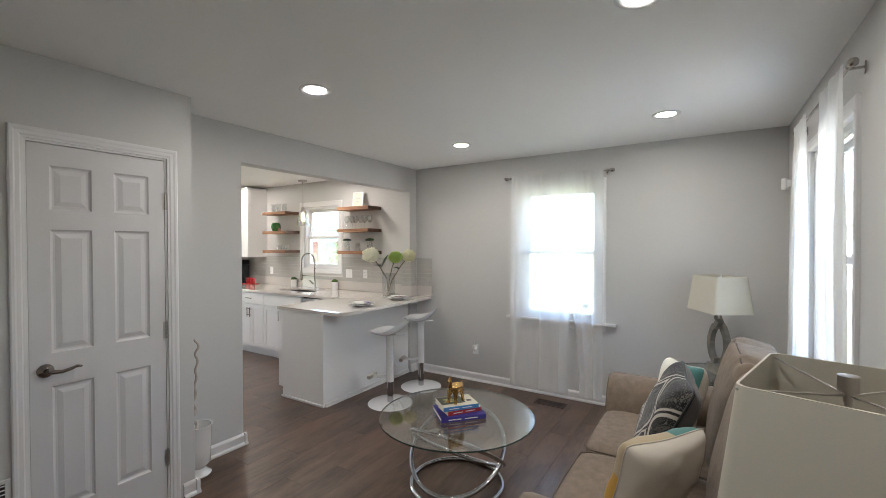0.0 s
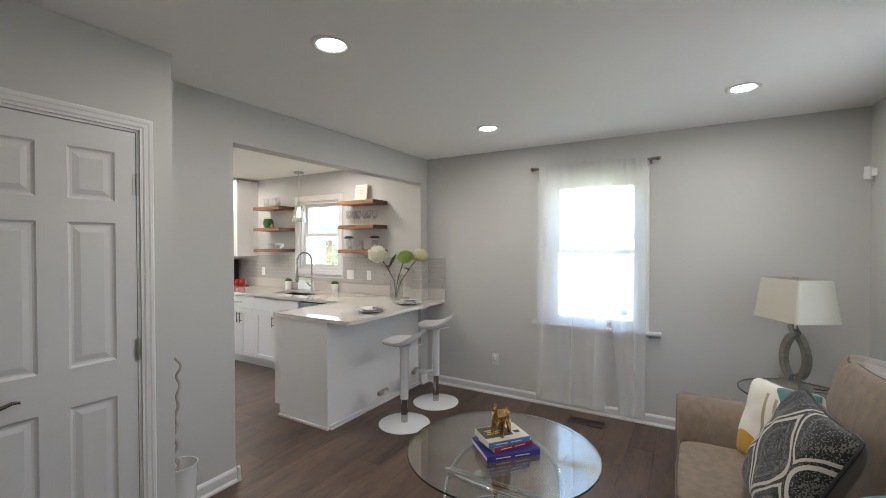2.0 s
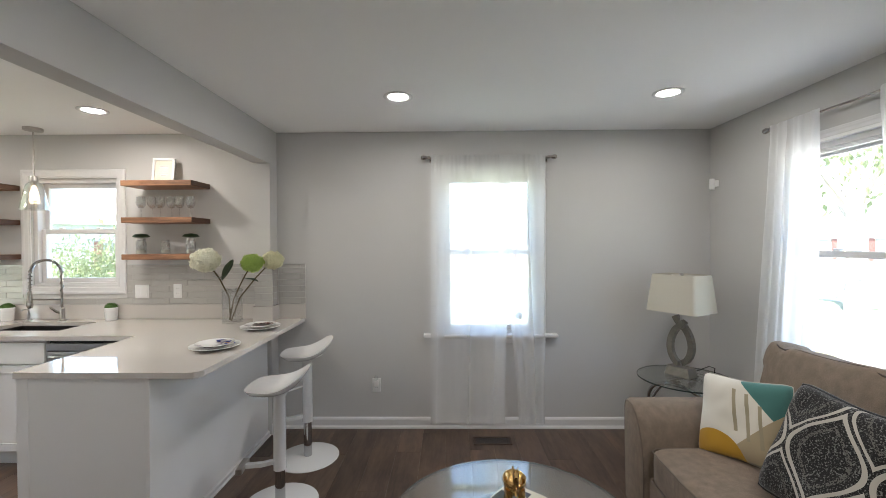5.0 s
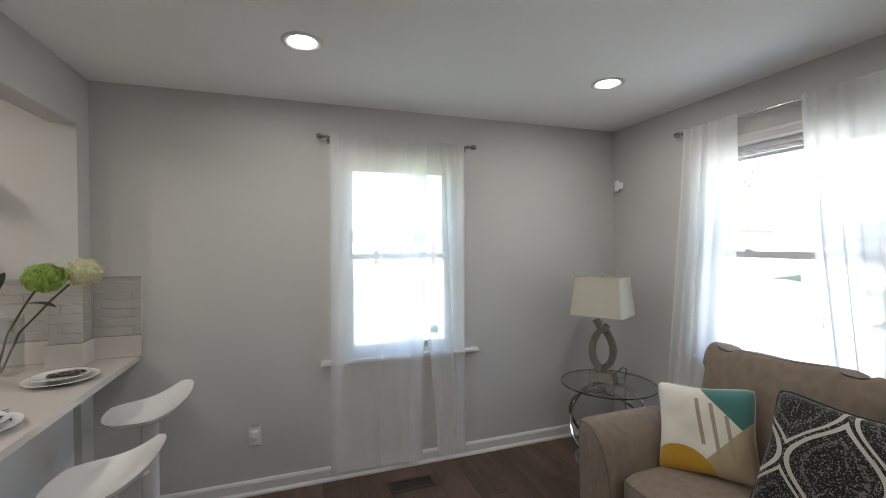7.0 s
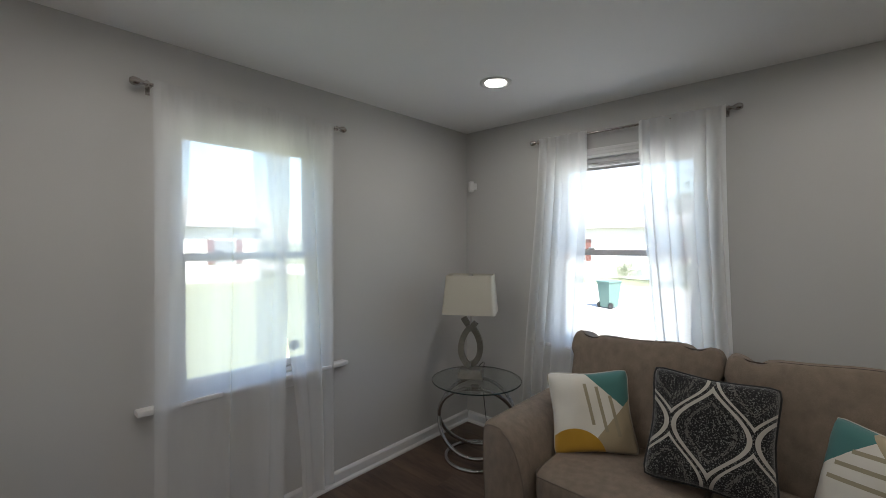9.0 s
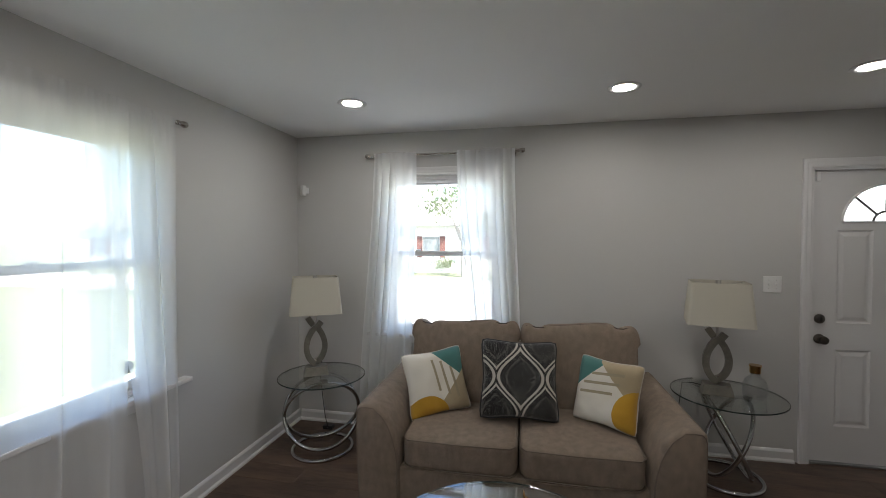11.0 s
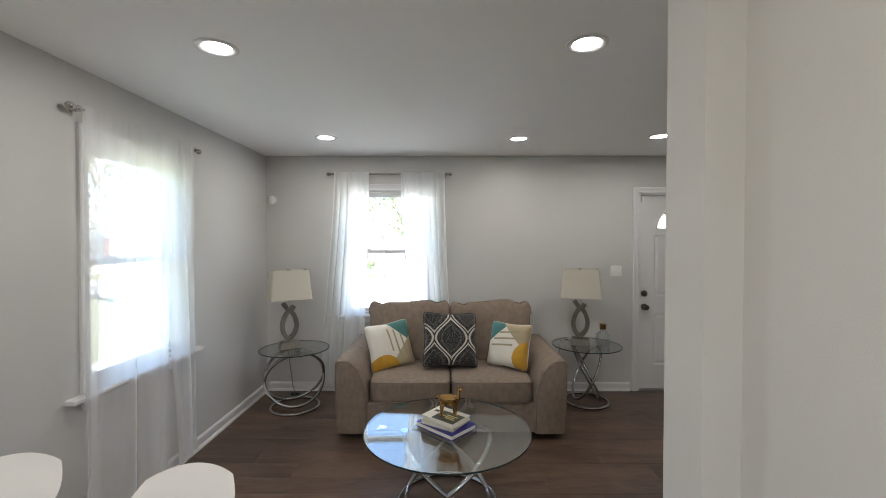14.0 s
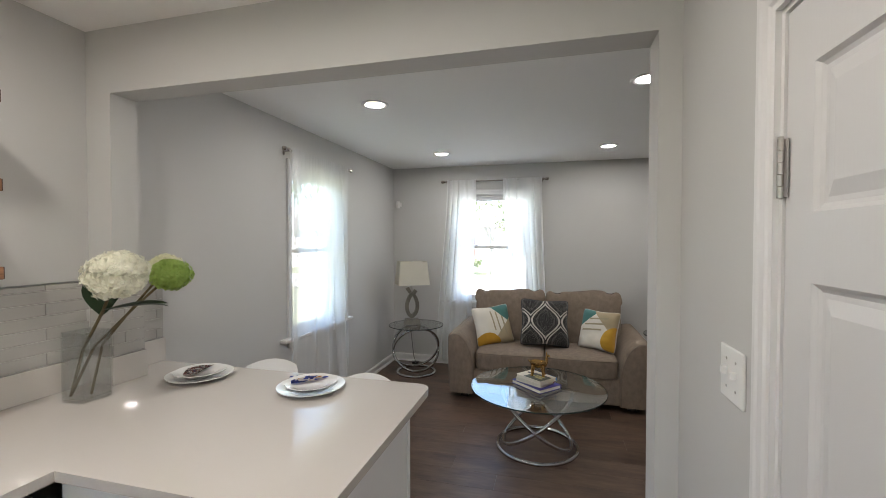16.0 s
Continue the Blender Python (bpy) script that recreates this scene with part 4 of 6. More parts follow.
wt = thing("worktop", pose(0, 0, 0), "warm white polished quartz worktop with a peninsula", "worktop")
part("slab", worktop(), QUARTZ, wt)
part("upstand", boxed((KWEST + 0.002, NORTH - 0.02, CT + 0.0005), (PART_W - 0.002, NORTH - 0.001, 1.03), 0.002), QUARTZ, wt, "low quartz upstand along the wall")
bm = boxed((PART_W - 0.02, 4.365, CT + 0.0005), (PART_W, NORTH - 0.02, 1.03), 0.002)
box(bm, (PART_W - 0.02, 4.345, CT + 0.0005), (PART_E + 0.02, 4.365, 1.03), 0.002)
box(bm, (PART_E, 4.365, CT + 0.0005), (PART_E + 0.02, NORTH - 0.02, 1.03), 0.002)
part("upstand", bm, QUARTZ, wt, "quartz upstand round the wall end")
part("upstand", boxed((PART_E + 0.0, NORTH - 0.02, CT + 0.0005), (CX1 + 0.015, NORTH - 0.001, 1.03), 0.002), QUARTZ, wt)

# half wall under the peninsula, painted like the room
tagged(part("wall_peninsula", boxed((-2.66, 3.062, 0), (-2.578, 4.364, 0.878)), CAB), "low white painted wall under the bar worktop", "wall", kind="structure")
board_run("baseboard_peninsula", (-2.578, 3.06), (-2.578, 4.365), (1, 0)).scale = (1, 1, 0.4)
pe = thing("end_panel", pose(0, 0, 0), "white end panel of the kitchen peninsula", "cabinet panel")
part("panel", boxed((-3.17, 3.045, 0.0), (-2.576, 3.062, 0.879), 0.002), CAB, pe)
part("corner_bead", boxed((-2.60, 3.041, 0.0), (-2.574, 3.064, 0.879), 0.003), CAB, pe)
part("base_trim", boxed((-3.175, 3.032, 0.0), (-2.570, 3.046, 0.022), 0.003), TRIM, pe)
part("toe_end", boxed((-3.23, 3.045, 0.10), (-3.17, 3.062, 0.879), 0.002), CAB, pe)


def shaker(w, h, rail=0.055, t=0.02):
    """A framed door 0..w, 0..h facing -y, with a sunk field."""
    bm = bmesh.new()
    box(bm, (0, 0, 0), (rail, t, h), 0.0015, 1)
    box(bm, (w - rail, 0, 0), (w, t, h), 0.0015, 1)
    box(bm, (rail, 0, 0), (w - rail, t, rail), 0.0015, 1)
    box(bm, (rail, 0, h - rail), (w - rail, t, h), 0.0015, 1)
    box(bm, (rail - 0.003, 0.009, rail - 0.003), (w - rail + 0.003, t - 0.002, h - rail + 0.003))
    return bm


def bar_pull(L, vertical):
    bm = tube([(0, -0.03, -L / 2), (0, -0.03, L / 2)], 0.0055, seg=10)
    for z in (-L * 0.32, L * 0.32):
        tube([(0, 0, z), (0, -0.03, z)], 0.004, seg=8, bm=bm)
    if not vertical:
        bm.transform(Matrix.Rotation(radians(90), 4, "Y"))
    return bm


def base_cabinet(x0, x1, m, label, drawer=True, drawer_pull=True, doors=2):
    """Floor unit in a local frame: front at y=0 facing -y, 0.58 deep."""
    w = x1 - x0
    d = thing("base_cabinet", m, label, "cabinet", "base cabinets")
    bm = boxed((0.001, 0.021, 0.10), (w - 0.001, 0.60, 0.879 if drawer_pull else 0.66))
    if not drawer_pull:
        # open under the sink: rails only
        box(bm, (0.001, 0.021, 0.662), (w - 0.001, 0.10, 0.879))
        box(bm, (0.001, 0.57, 0.662), (w - 0.001, 0.60, 0.879))
    part("body", bm, CAB, d)
    part("toe_kick", boxed((0.001, 0.075, 0), (w - 0.001, 0.09, 0.10)), CAB, d)
    g = 0.003
    if drawer:
        df = part("drawer_front", box(bmesh.new(), (g, 0, 0.715), (w - g, 0.02, 0.862), 0.002), CAB, d)
        if drawer_pull:
            bm = bar_pull(0.13, False)
            bmesh.ops.translate(bm, verts=bm.verts[:], vec=(w / 2, 0, 0.79))
            part("handle", bm, LEVER, df, "satin nickel bar pull", 50)
    top = 0.705 if drawer else 0.862
    dw = (w - g * (doors + 1)) / doors
    for i in range(doors):
        bm = shaker(dw, top - 0.115)
        x = g + i * (dw + g)
        bmesh.ops.translate(bm, verts=bm.verts[:], vec=(x, 0, 0.115))
        dr = part("door", bm, CAB, d, "white shaker door")
        bm = bar_pull(0.13, True)
        hx = x + dw - 0.03 if (doors == 2 and i == 0) or doors == 1 else x + 0.03
        bmesh.ops.translate(bm, verts=bm.verts[:], vec=(hx, 0, top - 0.11))
        part("handle", bm, LEVER, dr, "satin nickel bar pull", 50)
    return d


FACE = CYF + 0.025
base_cabinet(-4.655, -3.88, pose(-4.655, FACE, 0), "white shaker sink cabinet with two doors", True, False)
base_cabinet(-5.25, -4.655, pose(-5.25, FACE, 0), "white shaker base cabinet with a drawer and two doors")
base_cabinet(-5.85, -5.25, pose(-5.85, FACE, 0), "white shaker base cabinet with a drawer and two doors")
base_cabinet(-6.59, -5.85, pose(-6.59, FACE, 0), "white shaker base cabinet in the corner")
# peninsula unit faces west
base_cabinet(3.07, 3.83, pose(CX0 + 0.025, 3.845, 0, 0, 0, -90), "white shaker peninsula cabinet facing the kitchen").scale = (1.0, 0.88, 1.0)

dwm = thing("dishwasher", pose(-3.875, FACE, 0), "stainless steel dishwasher under the worktop", "dishwasher")
part("body", boxed((0.004, 0.03, 0.10), (0.612, 0.60, 0.868)), BLACKP, dwm)
part("door", boxed((0.006, 0.0, 0.11), (0.61, 0.03, 0.80), 0.006), STEEL, dwm)
part("control_panel", boxed((0.006, 0.0, 0.805), (0.61, 0.03, 0.855), 0.004), STEEL, dwm, "brushed steel control strip")
part("handle", tube([(0.06, 0.0, 0.77), (0.06, -0.035, 0.77), (0.556, -0.035, 0.77), (0.556, 0.0, 0.77)], 0.008, seg=10), STEEL, dwm, smooth=50)
part("toe_kick", boxed((0.006, 0.07, 0), (0.61, 0.09, 0.10)), BLACKP, dwm)

SINKM = surface("dark_brushed_steel", (0.16, 0.155, 0.15), 0.34, 1.0, vary=0.08)
sk = thing("sink", pose(-4.24, 4.19, 0), "dark stainless undermount kitchen sink", "sink")
bm = bmesh.new()
lo, hi = (-0.31, -0.17), (0.31, 0.17)
box(bm, (lo[0], lo[1], 0.70), (hi[0], hi[1], 0.71))
for a, b in (((lo[0] - 0.006, lo[1] - 0.006), (lo[0], hi[1] + 0.006)), ((hi[0], lo[1] - 0.006), (hi[0] + 0.006, hi[1] + 0.006)), ((lo[0], lo[1] - 0.006), (hi[0], lo[1])), ((lo[0], hi[1]), (hi[0], hi[1] + 0.006))):
    box(bm, (a[0], a[1], 0.70), (b[0], b[1], 0.879))
part("bowl", bm, SINKM, sk)
part("drain", lathe([(0, 0.712), (0.045, 0.712), (0.05, 0.715), (0.055, 0.711)], 24), CHROME, sk, smooth=40)

FAUCET = surface("satin_nickel", (0.42, 0.40, 0.37), 0.22, 1.0, vary=0.06)
fc = thing("kitchen_faucet", pose(-4.29, 4.43, CT), "tall chrome spring-neck kitchen faucet", "faucet")
part("base", lathe([(0, 0), (0.027, 0), (0.027, 0.006), (0.018, 0.012), (0.016, 0.10), (0.014, 0.105), (0, 0.105)], 24), NICKEL, fc, smooth=40)
neck = [(0, 0, 0.10), (0, 0, 0.22), (0, 0, 0.39)] + [(-0.09 + 0.09 * math.cos(a), -0.04 + 0.04 * math.cos(a), 0.39 + 0.105 * math.sin(a)) for a in [math.pi * i / 12 for i in range(1, 13)]] + [(-0.182, -0.081, 0.30), (-0.184, -0.082, 0.24)]
part("neck", tube(neck, 0.008, seg=10), FAUCET, fc, smooth=50)
bm = bmesh.new()
coil = []
P = [Vector(p) for p in neck[1:]]
for k in range(len(P) - 1):
    for q in range(24):
        t = q / 24
        p = P[k].lerp(P[k + 1], t)
        a = (k * 24 + q) * 0.75
        d_ = (P[k + 1] - P[k]).normalized()
        s_ = d_.orthogonal().normalized()
        coil.append(p + 0.0115 * (math.cos(a) * Vector((0.4, 0.92, 0)) + math.sin(a) * d_.cross(Vector((0.4, 0.92, 0)))))
part("spring", tube(coil, 0.0032, seg=5), FAUCET, fc, "coiled spring round the neck", 60)
part("spray_head", lathe([(0, 0.11), (0.014, 0.11), (0.018, 0.13), (0.015, 0.19), (0.012, 0.25), (0, 0.25)], 20, m=Matrix.Translation((-0.184, -0.082, 0)) @ Matrix.Diagonal((1.2, 1.2, 1, 1))), FAUCET, fc, smooth=40)
part("holder", tube([(0, 0, 0.17), (-0.09, -0.04, 0.175), (-0.172, -0.076, 0.18)], 0.006, seg=8), FAUCET, fc)
part("lever", tube([(0, 0, 0.06), (-0.035, -0.01, 0.07), (-0.08, -0.022, 0.11)], [0.014, 0.010, 0.008], seg=8), FAUCET, fc, smooth=50)
sd = thing("soap_dispenser", pose(-4.57, 4.43, CT), "chrome soap pump beside the faucet", "soap dispenser")
part("body", lathe([(0, 0), (0.02, 0), (0.02, 0.005), (0.011, 0.01), (0.011, 0.06), (0, 0.06)], 20), NICKEL, sd, smooth=40)
part("spout", tube([(0, 0, 0.06), (0, 0, 0.085), (0.0, -0.03, 0.095), (0.0, -0.06, 0.09)], 0.006, seg=8), NICKEL, sd, smooth=50)

# wall cabinet at the end of the sink wall
uc = thing("wall_cabinet", pose(-6.59, 4.17, 1.345), "white shaker wall cabinet with a thin crown", "cabinet")
part("body", boxed((0, 0.021, 0), (1.11, 0.329, 1.04)), CAB, uc)
for i in range(2):
    bm = shaker(0.55, 1.03)
    bmesh.ops.translate(bm, verts=bm.verts[:], vec=(0.003 + i * 0.554, 0, 0.005))
    dr = part("door", bm, CAB, uc)
    bm = bar_pull(0.13, True)
    bmesh.ops.translate(bm, verts=bm.verts[:], vec=(0.003 + i * 0.554 + (0.52 if i == 0 else 0.03), 0, 0.11))
    part("handle", bm, LEVER, dr, "satin nickel bar pull", 50)
part("crown", boxed((0, -0.02, 1.04), (1.13, 0.329, 1.065), 0.004), CAB, uc)
part("end_stile", boxed((1.11, -0.0, 0.0), (1.114, 0.05, 1.04)), CAB, uc)


# ---- open shelves ----
def shelf(x0, x1, z):
    d = thing("wall_shelf", pose(x0, NORTH, z), "thick walnut floating shelf on the kitchen wall", "shelf", "floating shelves")
    part("board", boxed((0, -0.255, -0.042), (x1 - x0 - 0.002, 0, 0), 0.003), SHELF, d)
    # The right-hand end face takes a darker brown than the board
    part("end_grain", boxed((x1 - x0 - 0.0015, -0.254, -0.041), (x1 - x0, -0.001, -0.001)), SHELF_END, d, "darker end grain of the shelf board")
    return d


for z in (2.02, 1.735, 1.45):
    shelf(-3.65, -3.10, z)
    shelf(-5.23, -4.695, z)


# ---- bar stools ----
def bar_stool(m, low, lift):
    d = thing("bar_stool", m, "white moulded bar stool on a round pedestal", "stool", "bar stools")
    part("base", lathe([(0, 0), (0.215, 0), (0.216, 0.004), (0.205, 0.009), (0.04, 0.016), (0, 0.016)], 56), STOOLW, d, "flat round white base", 30)
    part("piston", lathe([(0.029, 0.012), (0.029, 0.42), (0, 0.42)], 24), CHROME, d, "chrome gas piston", 40)
    part("post", lathe([(0.0, low), (0.036, low), (0.036, 0.665 + lift), (0.055, 0.69 + lift), (0.0, 0.69 + lift)], 24), STOOLW, d, smooth=40)
    part("footrest_arm", tube([(-0.03, 0, low + 0.045), (-0.10, 0, low + 0.032), (-0.20, 0, low + 0.03)], 0, flat=(0.03, 0.022), up=(0, 0, 1)), STOOLW, d)
    part("footrest", boxed((-0.225, -0.07, low + 0.012), (-0.19, 0.07, low + 0.045), 0.004), NICKEL, d, "grey metal foot bar")
    bm = bmesh.new()
    n, k = 26, 20
    top, bot = [], []
    for i in range(n + 1):
        u = -1 + 2 * i / n
        rt, rb = [], []
        for j in range(k + 1):
            v = -1 + 2 * j / k
            # square to disc, so that the outline is a rounded saddle
            a, b = u * math.sqrt(1 - v * v / 2.6), v * math.sqrt(1 - u * u / 2.6)
            x, y = 0.180 * a, 0.172 * b
            z = 0.722 + lift + 0.085 * max(0.0, (a + 0.15)) ** 2.0 + 0.018 * b * b + 0.012 * max(0, -a - 0.3)
            e = max(abs(u), abs(v))
            th = 0.020 * (1 - e ** 6) + 0.006
            rt.append(bm.verts.new((x, y, z)))
            rb.append(bm.verts.new((x * 0.985, y * 0.985, z - th - (0.010 * (1 - e * e)))))
        top.append(rt)
        bot.append(rb)
    for i in range(n):
        for j in range(k):
            bm.faces.new((top[i][j], top[i + 1][j], top[i + 1][j + 1], top[i][j + 1]))
            bm.faces.new((bot[i][j], bot[i][j + 1], bot[i + 1][j + 1], bot[i + 1][j]))
    for i in range(n):
        for j in (0, k):
            bm.faces.new((top[i][j], top[i + 1][j], bot[i + 1][j], bot[i][j]))
    for j in range(k):
        for i in (0, n):
            bm.faces.new((top[i][j], top[i][j + 1], bot[i][j + 1], bot[i][j]))
    st = part("seat", bm, STOOLW, d, "glossy white saddle seat with a raised back edge", 60)
    part("lever", tube([(0.05, 0.02, 0.685 + lift), (0.11, 0.10, 0.682 + lift)], 0.006, seg=8), STOOLW, d)
    return d


bar_stool(pose(-2.122, 3.475, 0, 0, 0, 8), 0.21, -0.028)
bar_stool(pose(-2.142, 4.018, 0, 0, 0, 20), 0.26, 0.018)

# ---- outdoors ----
GRASS = surface("lawn", (0.20, 0.215, 0.135), 0.95, vary=0.35, vary_scale=0.6, grain=0.3, grain_scale=40)
ROAD = surface("pale_concrete", (0.45, 0.44, 0.42), 0.9, vary=0.12, vary_scale=0.5, grain=0.1, grain_scale=60)
SIDING = surface("white_siding", (0.70, 0.69, 0.66), 0.7, vary=0.05)
BLUESIDE = surface("blue_grey_siding", (0.42, 0.49, 0.53), 0.7, vary=0.05)
ROOF = surface("grey_shingle", (0.27, 0.26, 0.25), 0.9, vary=0.2, grain=0.2, grain_scale=30)
REDP = surface("red_shutter_paint", (0.17, 0.075, 0.065), 0.6, vary=0.08)
LEAF = surface("leaf", (0.115, 0.135, 0.08), 0.6, vary=0.3, vary_scale=3, rand=0.2)
see_through(LEAF, (0.30, 0.36, 0.18), 0.45)
BARK = surface("bark", (0.34, 0.31, 0.28), 0.95, vary=0.3, bump=0.6, bump_scale=40)
BIN = surface("teal_bin_plastic", (0.10, 0.17, 0.155), 0.5, vary=0.1)
FARPANE = surface("far_window_pane", (0.24, 0.25, 0.26), 0.2, vary=0.1)
DARKPANE = surface("dark_window_pane", (0.03, 0.035, 0.04), 0.05, vary=0.1)
GZ = -0.55
bm = bmesh.new()
bmesh.ops.create_grid(bm, x_segments=2, y_segments=2, size=600)
bmesh.ops.translate(bm, verts=bm.verts[:], vec=(0, 0, GZ))
tagged(part("ground", bm, GRASS), "flat green lawn round the house", "lawn", kind="structure")
tagged(part("road", boxed((12.3, -60, GZ - 0.05), (18.5, 60, GZ + 0.02)), ROAD), "pale sunlit street", "road", kind="structure")
tagged(part("driveway", boxed((1.2, -1.5, GZ - 0.05), (12.3, 8.6, GZ + 0.015)), ROAD), "pale concrete driveway in front of the house", "driveway", kind="structure")


def house(m, w, dp, h, label, siding=None):
    siding = siding or SIDING
    d = thing("house", m, label, "house")
    part("wall", boxed((-w / 2, -dp / 2, 0), (w / 2, dp / 2, h)), siding, d)
    bm = bmesh.new()
    o, rh = 0.4, 1.9
    vs = [bm.verts.new(p) for p in ((-w / 2 - o, -dp / 2 - o, h), (w / 2 + o, -dp / 2 - o, h), (w / 2 + o, dp / 2 + o, h), (-w / 2 - o, dp / 2 + o, h), (-w / 2 - o, 0, h + rh), (w / 2 + o, 0, h + rh))]
    for f in ((0, 1, 5, 4), (3, 4, 5, 2), (0, 4, 3), (1, 2, 5), (0, 3, 2, 1)):
        bm.faces.new([vs[i] for i in f])
    part("roof", bm, ROOF, d)
    for x in (-w * 0.32, w * 0.05, w * 0.34):
        win = part("window", boxed((x - 0.5, -dp / 2 - 0.03, 1.0), (x + 0.5, -dp / 2, 2.2)), FARPANE, d)
        part("sill", boxed((x - 0.55, -dp / 2 - 0.05, 0.95), (x + 0.55, -dp / 2 - 0.032, 1.0)), TRIM, win)
        part("head_trim", boxed((x - 0.55, -dp / 2 - 0.05, 2.2), (x + 0.55, -dp / 2 - 0.032, 2.26)), TRIM, win)
        for s in (-1, 1):
            part("shutter", boxed((x + s * 0.72 - 0.17, -dp / 2 - 0.04, 0.95), (x + s * 0.72 + 0.17, -dp / 2, 2.26)), REDP, d, "dark red shutter")
    part("door", boxed((w * 0.2 - 0.45, -dp / 2 - 0.03, 0.1), (w * 0.2 + 0.45, -dp / 2, 2.15)), siding, d)
    return d


house(pose(27, 9, GZ, 0, 0, -90), 14, 8, 2.9, "white one-storey house with dark red shutters across the street")
house(pose(27, -10, GZ, 0, 0, -90), 13, 8, 2.9, "white one-storey house with dark red shutters further along")
house(pose(27, 29, GZ, 0, 0, -90), 13, 8, 2.9, "white one-storey house with dark red shutters at the corner")
house(pose(-22, 21.5, GZ, 0, 0, 32), 12, 8, 3.0, "pale blue-grey one-storey house behind the kitchen garden", BLUESIDE)
house(pose(3, 30, GZ, 0, 0, 0), 12, 8, 2.9, "white one-storey neighbouring house beyond the lawn")


def tree(m, h, r, n, seed, label, name="tree"):
    d = thing(name, m, label, "tree" if name == "tree" else "bush")
    rnd = random.Random(seed)
    bm = bmesh.new()
    tips = []
    if name == "tree":
        tube([(0, 0, -0.1), (0.05, 0.03, h * 0.25), (0.0, 0.1, h * 0.5)], [h * 0.03, h * 0.022, h * 0.014], seg=9, bm=bm)
        for k in range(9):
            a = rnd.uniform(0, 6.28)
            tip = Vector((r * 0.8 * math.cos(a), r * 0.8 * math.sin(a), h * rnd.uniform(0.55, 0.95)))
            tube([(0, 0.05, h * rnd.uniform(0.3, 0.5)), tip * 0.5 + Vector((0, 0, h * 0.25)), tip], [h * 0.012, h * 0.007, h * 0.003], seg=6, bm=bm)
            tips.append(tip)
        part("trunk", bm, BARK, d, smooth=50)
    else:
        bm.free()
        tips = [Vector((rnd.uniform(-r, r) * 0.6, rnd.uniform(-r, r) * 0.6, h * rnd.uniform(0.3, 0.7))) for _ in range(7)]
    verts, faces = [], []
    for k in range(n):
        c = rnd.choice(tips)
        p = c + Vector((rnd.gauss(0, 1), rnd.gauss(0, 1), rnd.gauss(0, 0.8))) * r * 0.27
        if p.z < 0.05:
            p.z = 0.05
        s = rnd.uniform(0.5, 1.0) * (0.16 if name == "tree" else 0.055)
        e = Euler((rnd.uniform(0, 6), rnd.uniform(0, 6), rnd.uniform(0, 6))).to_matrix()
        i = len(verts)
        verts += [p + e @ Vector(q) for q in ((-s, 0, 0), (0, -s * 0.5, s * 0.1), (s, 0, 0), (0, s * 0.5, s * 0.1))]
        faces.append((i, i + 1, i + 2, i + 3))
    me = bpy.data.meshes.new("crown")
    me.from_pydata(verts, [], faces)
    me.materials.append(LEAF)
    ob = new("crown", me)
    ob.parent = d
    return d


tree(pose(20.5, 5.9, GZ), 5.4, 1.7, 800, 1, "leafy street tree across the road")
tree(pose(10.8, 13.6, GZ), 7.5, 2.8, 2000, 8, "leafy tree beside the driveway")
tree(pose(-8.6, 15, GZ), 2.9, 2.2, 2600, 3, "leafy tree behind the kitchen window")
tree(pose(-7.5, 8.4, GZ), 1.95, 1.0, 9000, 4, "dense green bush outside the kitchen window", "bush")
tree(pose(-9.7, 11.3, GZ), 2.4, 1.5, 9000, 5, "dense green bush beside the shed", "bush")
tree(pose(22.5, 7.5, GZ), 1.1, 0.8, 900, 6, "low green bush in front of the far house", "bush")
tree(pose(22.5, 10.5, GZ), 1.1, 0.8, 900, 7, "low green bush in front of the far house", "bush")


# ---- soft things on the sofa ----
def mathn(n, l, op, a, b=None):
    m = n.new("ShaderNodeMath")
    m.operation = op
    for k, v in enumerate((a, b)):
        if v is None:
            continue
        if isinstance(v, (int, float)):
            m.inputs[k].default_value = v
        else:
            l.new(v, m.inputs[k])
    return m.outputs[0]


def fabric_base(name, rough=0.9):
    m = bpy.data.materials.new(name)
    m.use_nodes = True
    n, l = links_of(m)
    b = n["Principled BSDF"]
    b.inputs["Roughness"].default_value = rough
    b.inputs["Specular IOR Level"].default_value = 0.2
    b.inputs["Sheen Weight"].default_value = 0.2
    co = n.new("ShaderNodeTexCoord")
    sp = n.new("ShaderNodeSeparateXYZ")
    l.new(co.outputs["Object"], sp.inputs[0])
    no = n.new("ShaderNodeTexNoise")
    no.inputs["Scale"].default_value, no.inputs["Detail"].default_value = 380, 3
    l.new(co.outputs["Object"], no.inputs["Vector"])
    bp = n.new("ShaderNodeBump")
    bp.inputs["Strength"].default_value, bp.inputs["Distance"].default_value = 0.4, 0.002
    l.new(no.outputs[0], bp.inputs["Height"])
    l.new(bp.outputs[0], b.inputs["Normal"])
    u = mathn(n, l, "DIVIDE", sp.outputs[0], 0.225)
    v = mathn(n, l, "DIVIDE", sp.outputs[2], 0.225)
    return m, n, l, b, u, v, no.outputs[0]


def layer(n, l, below, mask, color):
    mx = n.new("ShaderNodeMix")
    mx.data_type = "RGBA"
    l.new(mask, mx.inputs[0])
    if isinstance(below, tuple):
        mx.inputs[6].default_value = (*below, 1)
    else:
        l.new(below, mx.inputs[6])
    mx.inputs[7].default_value = (*color, 1)
    return mx.outputs[2]


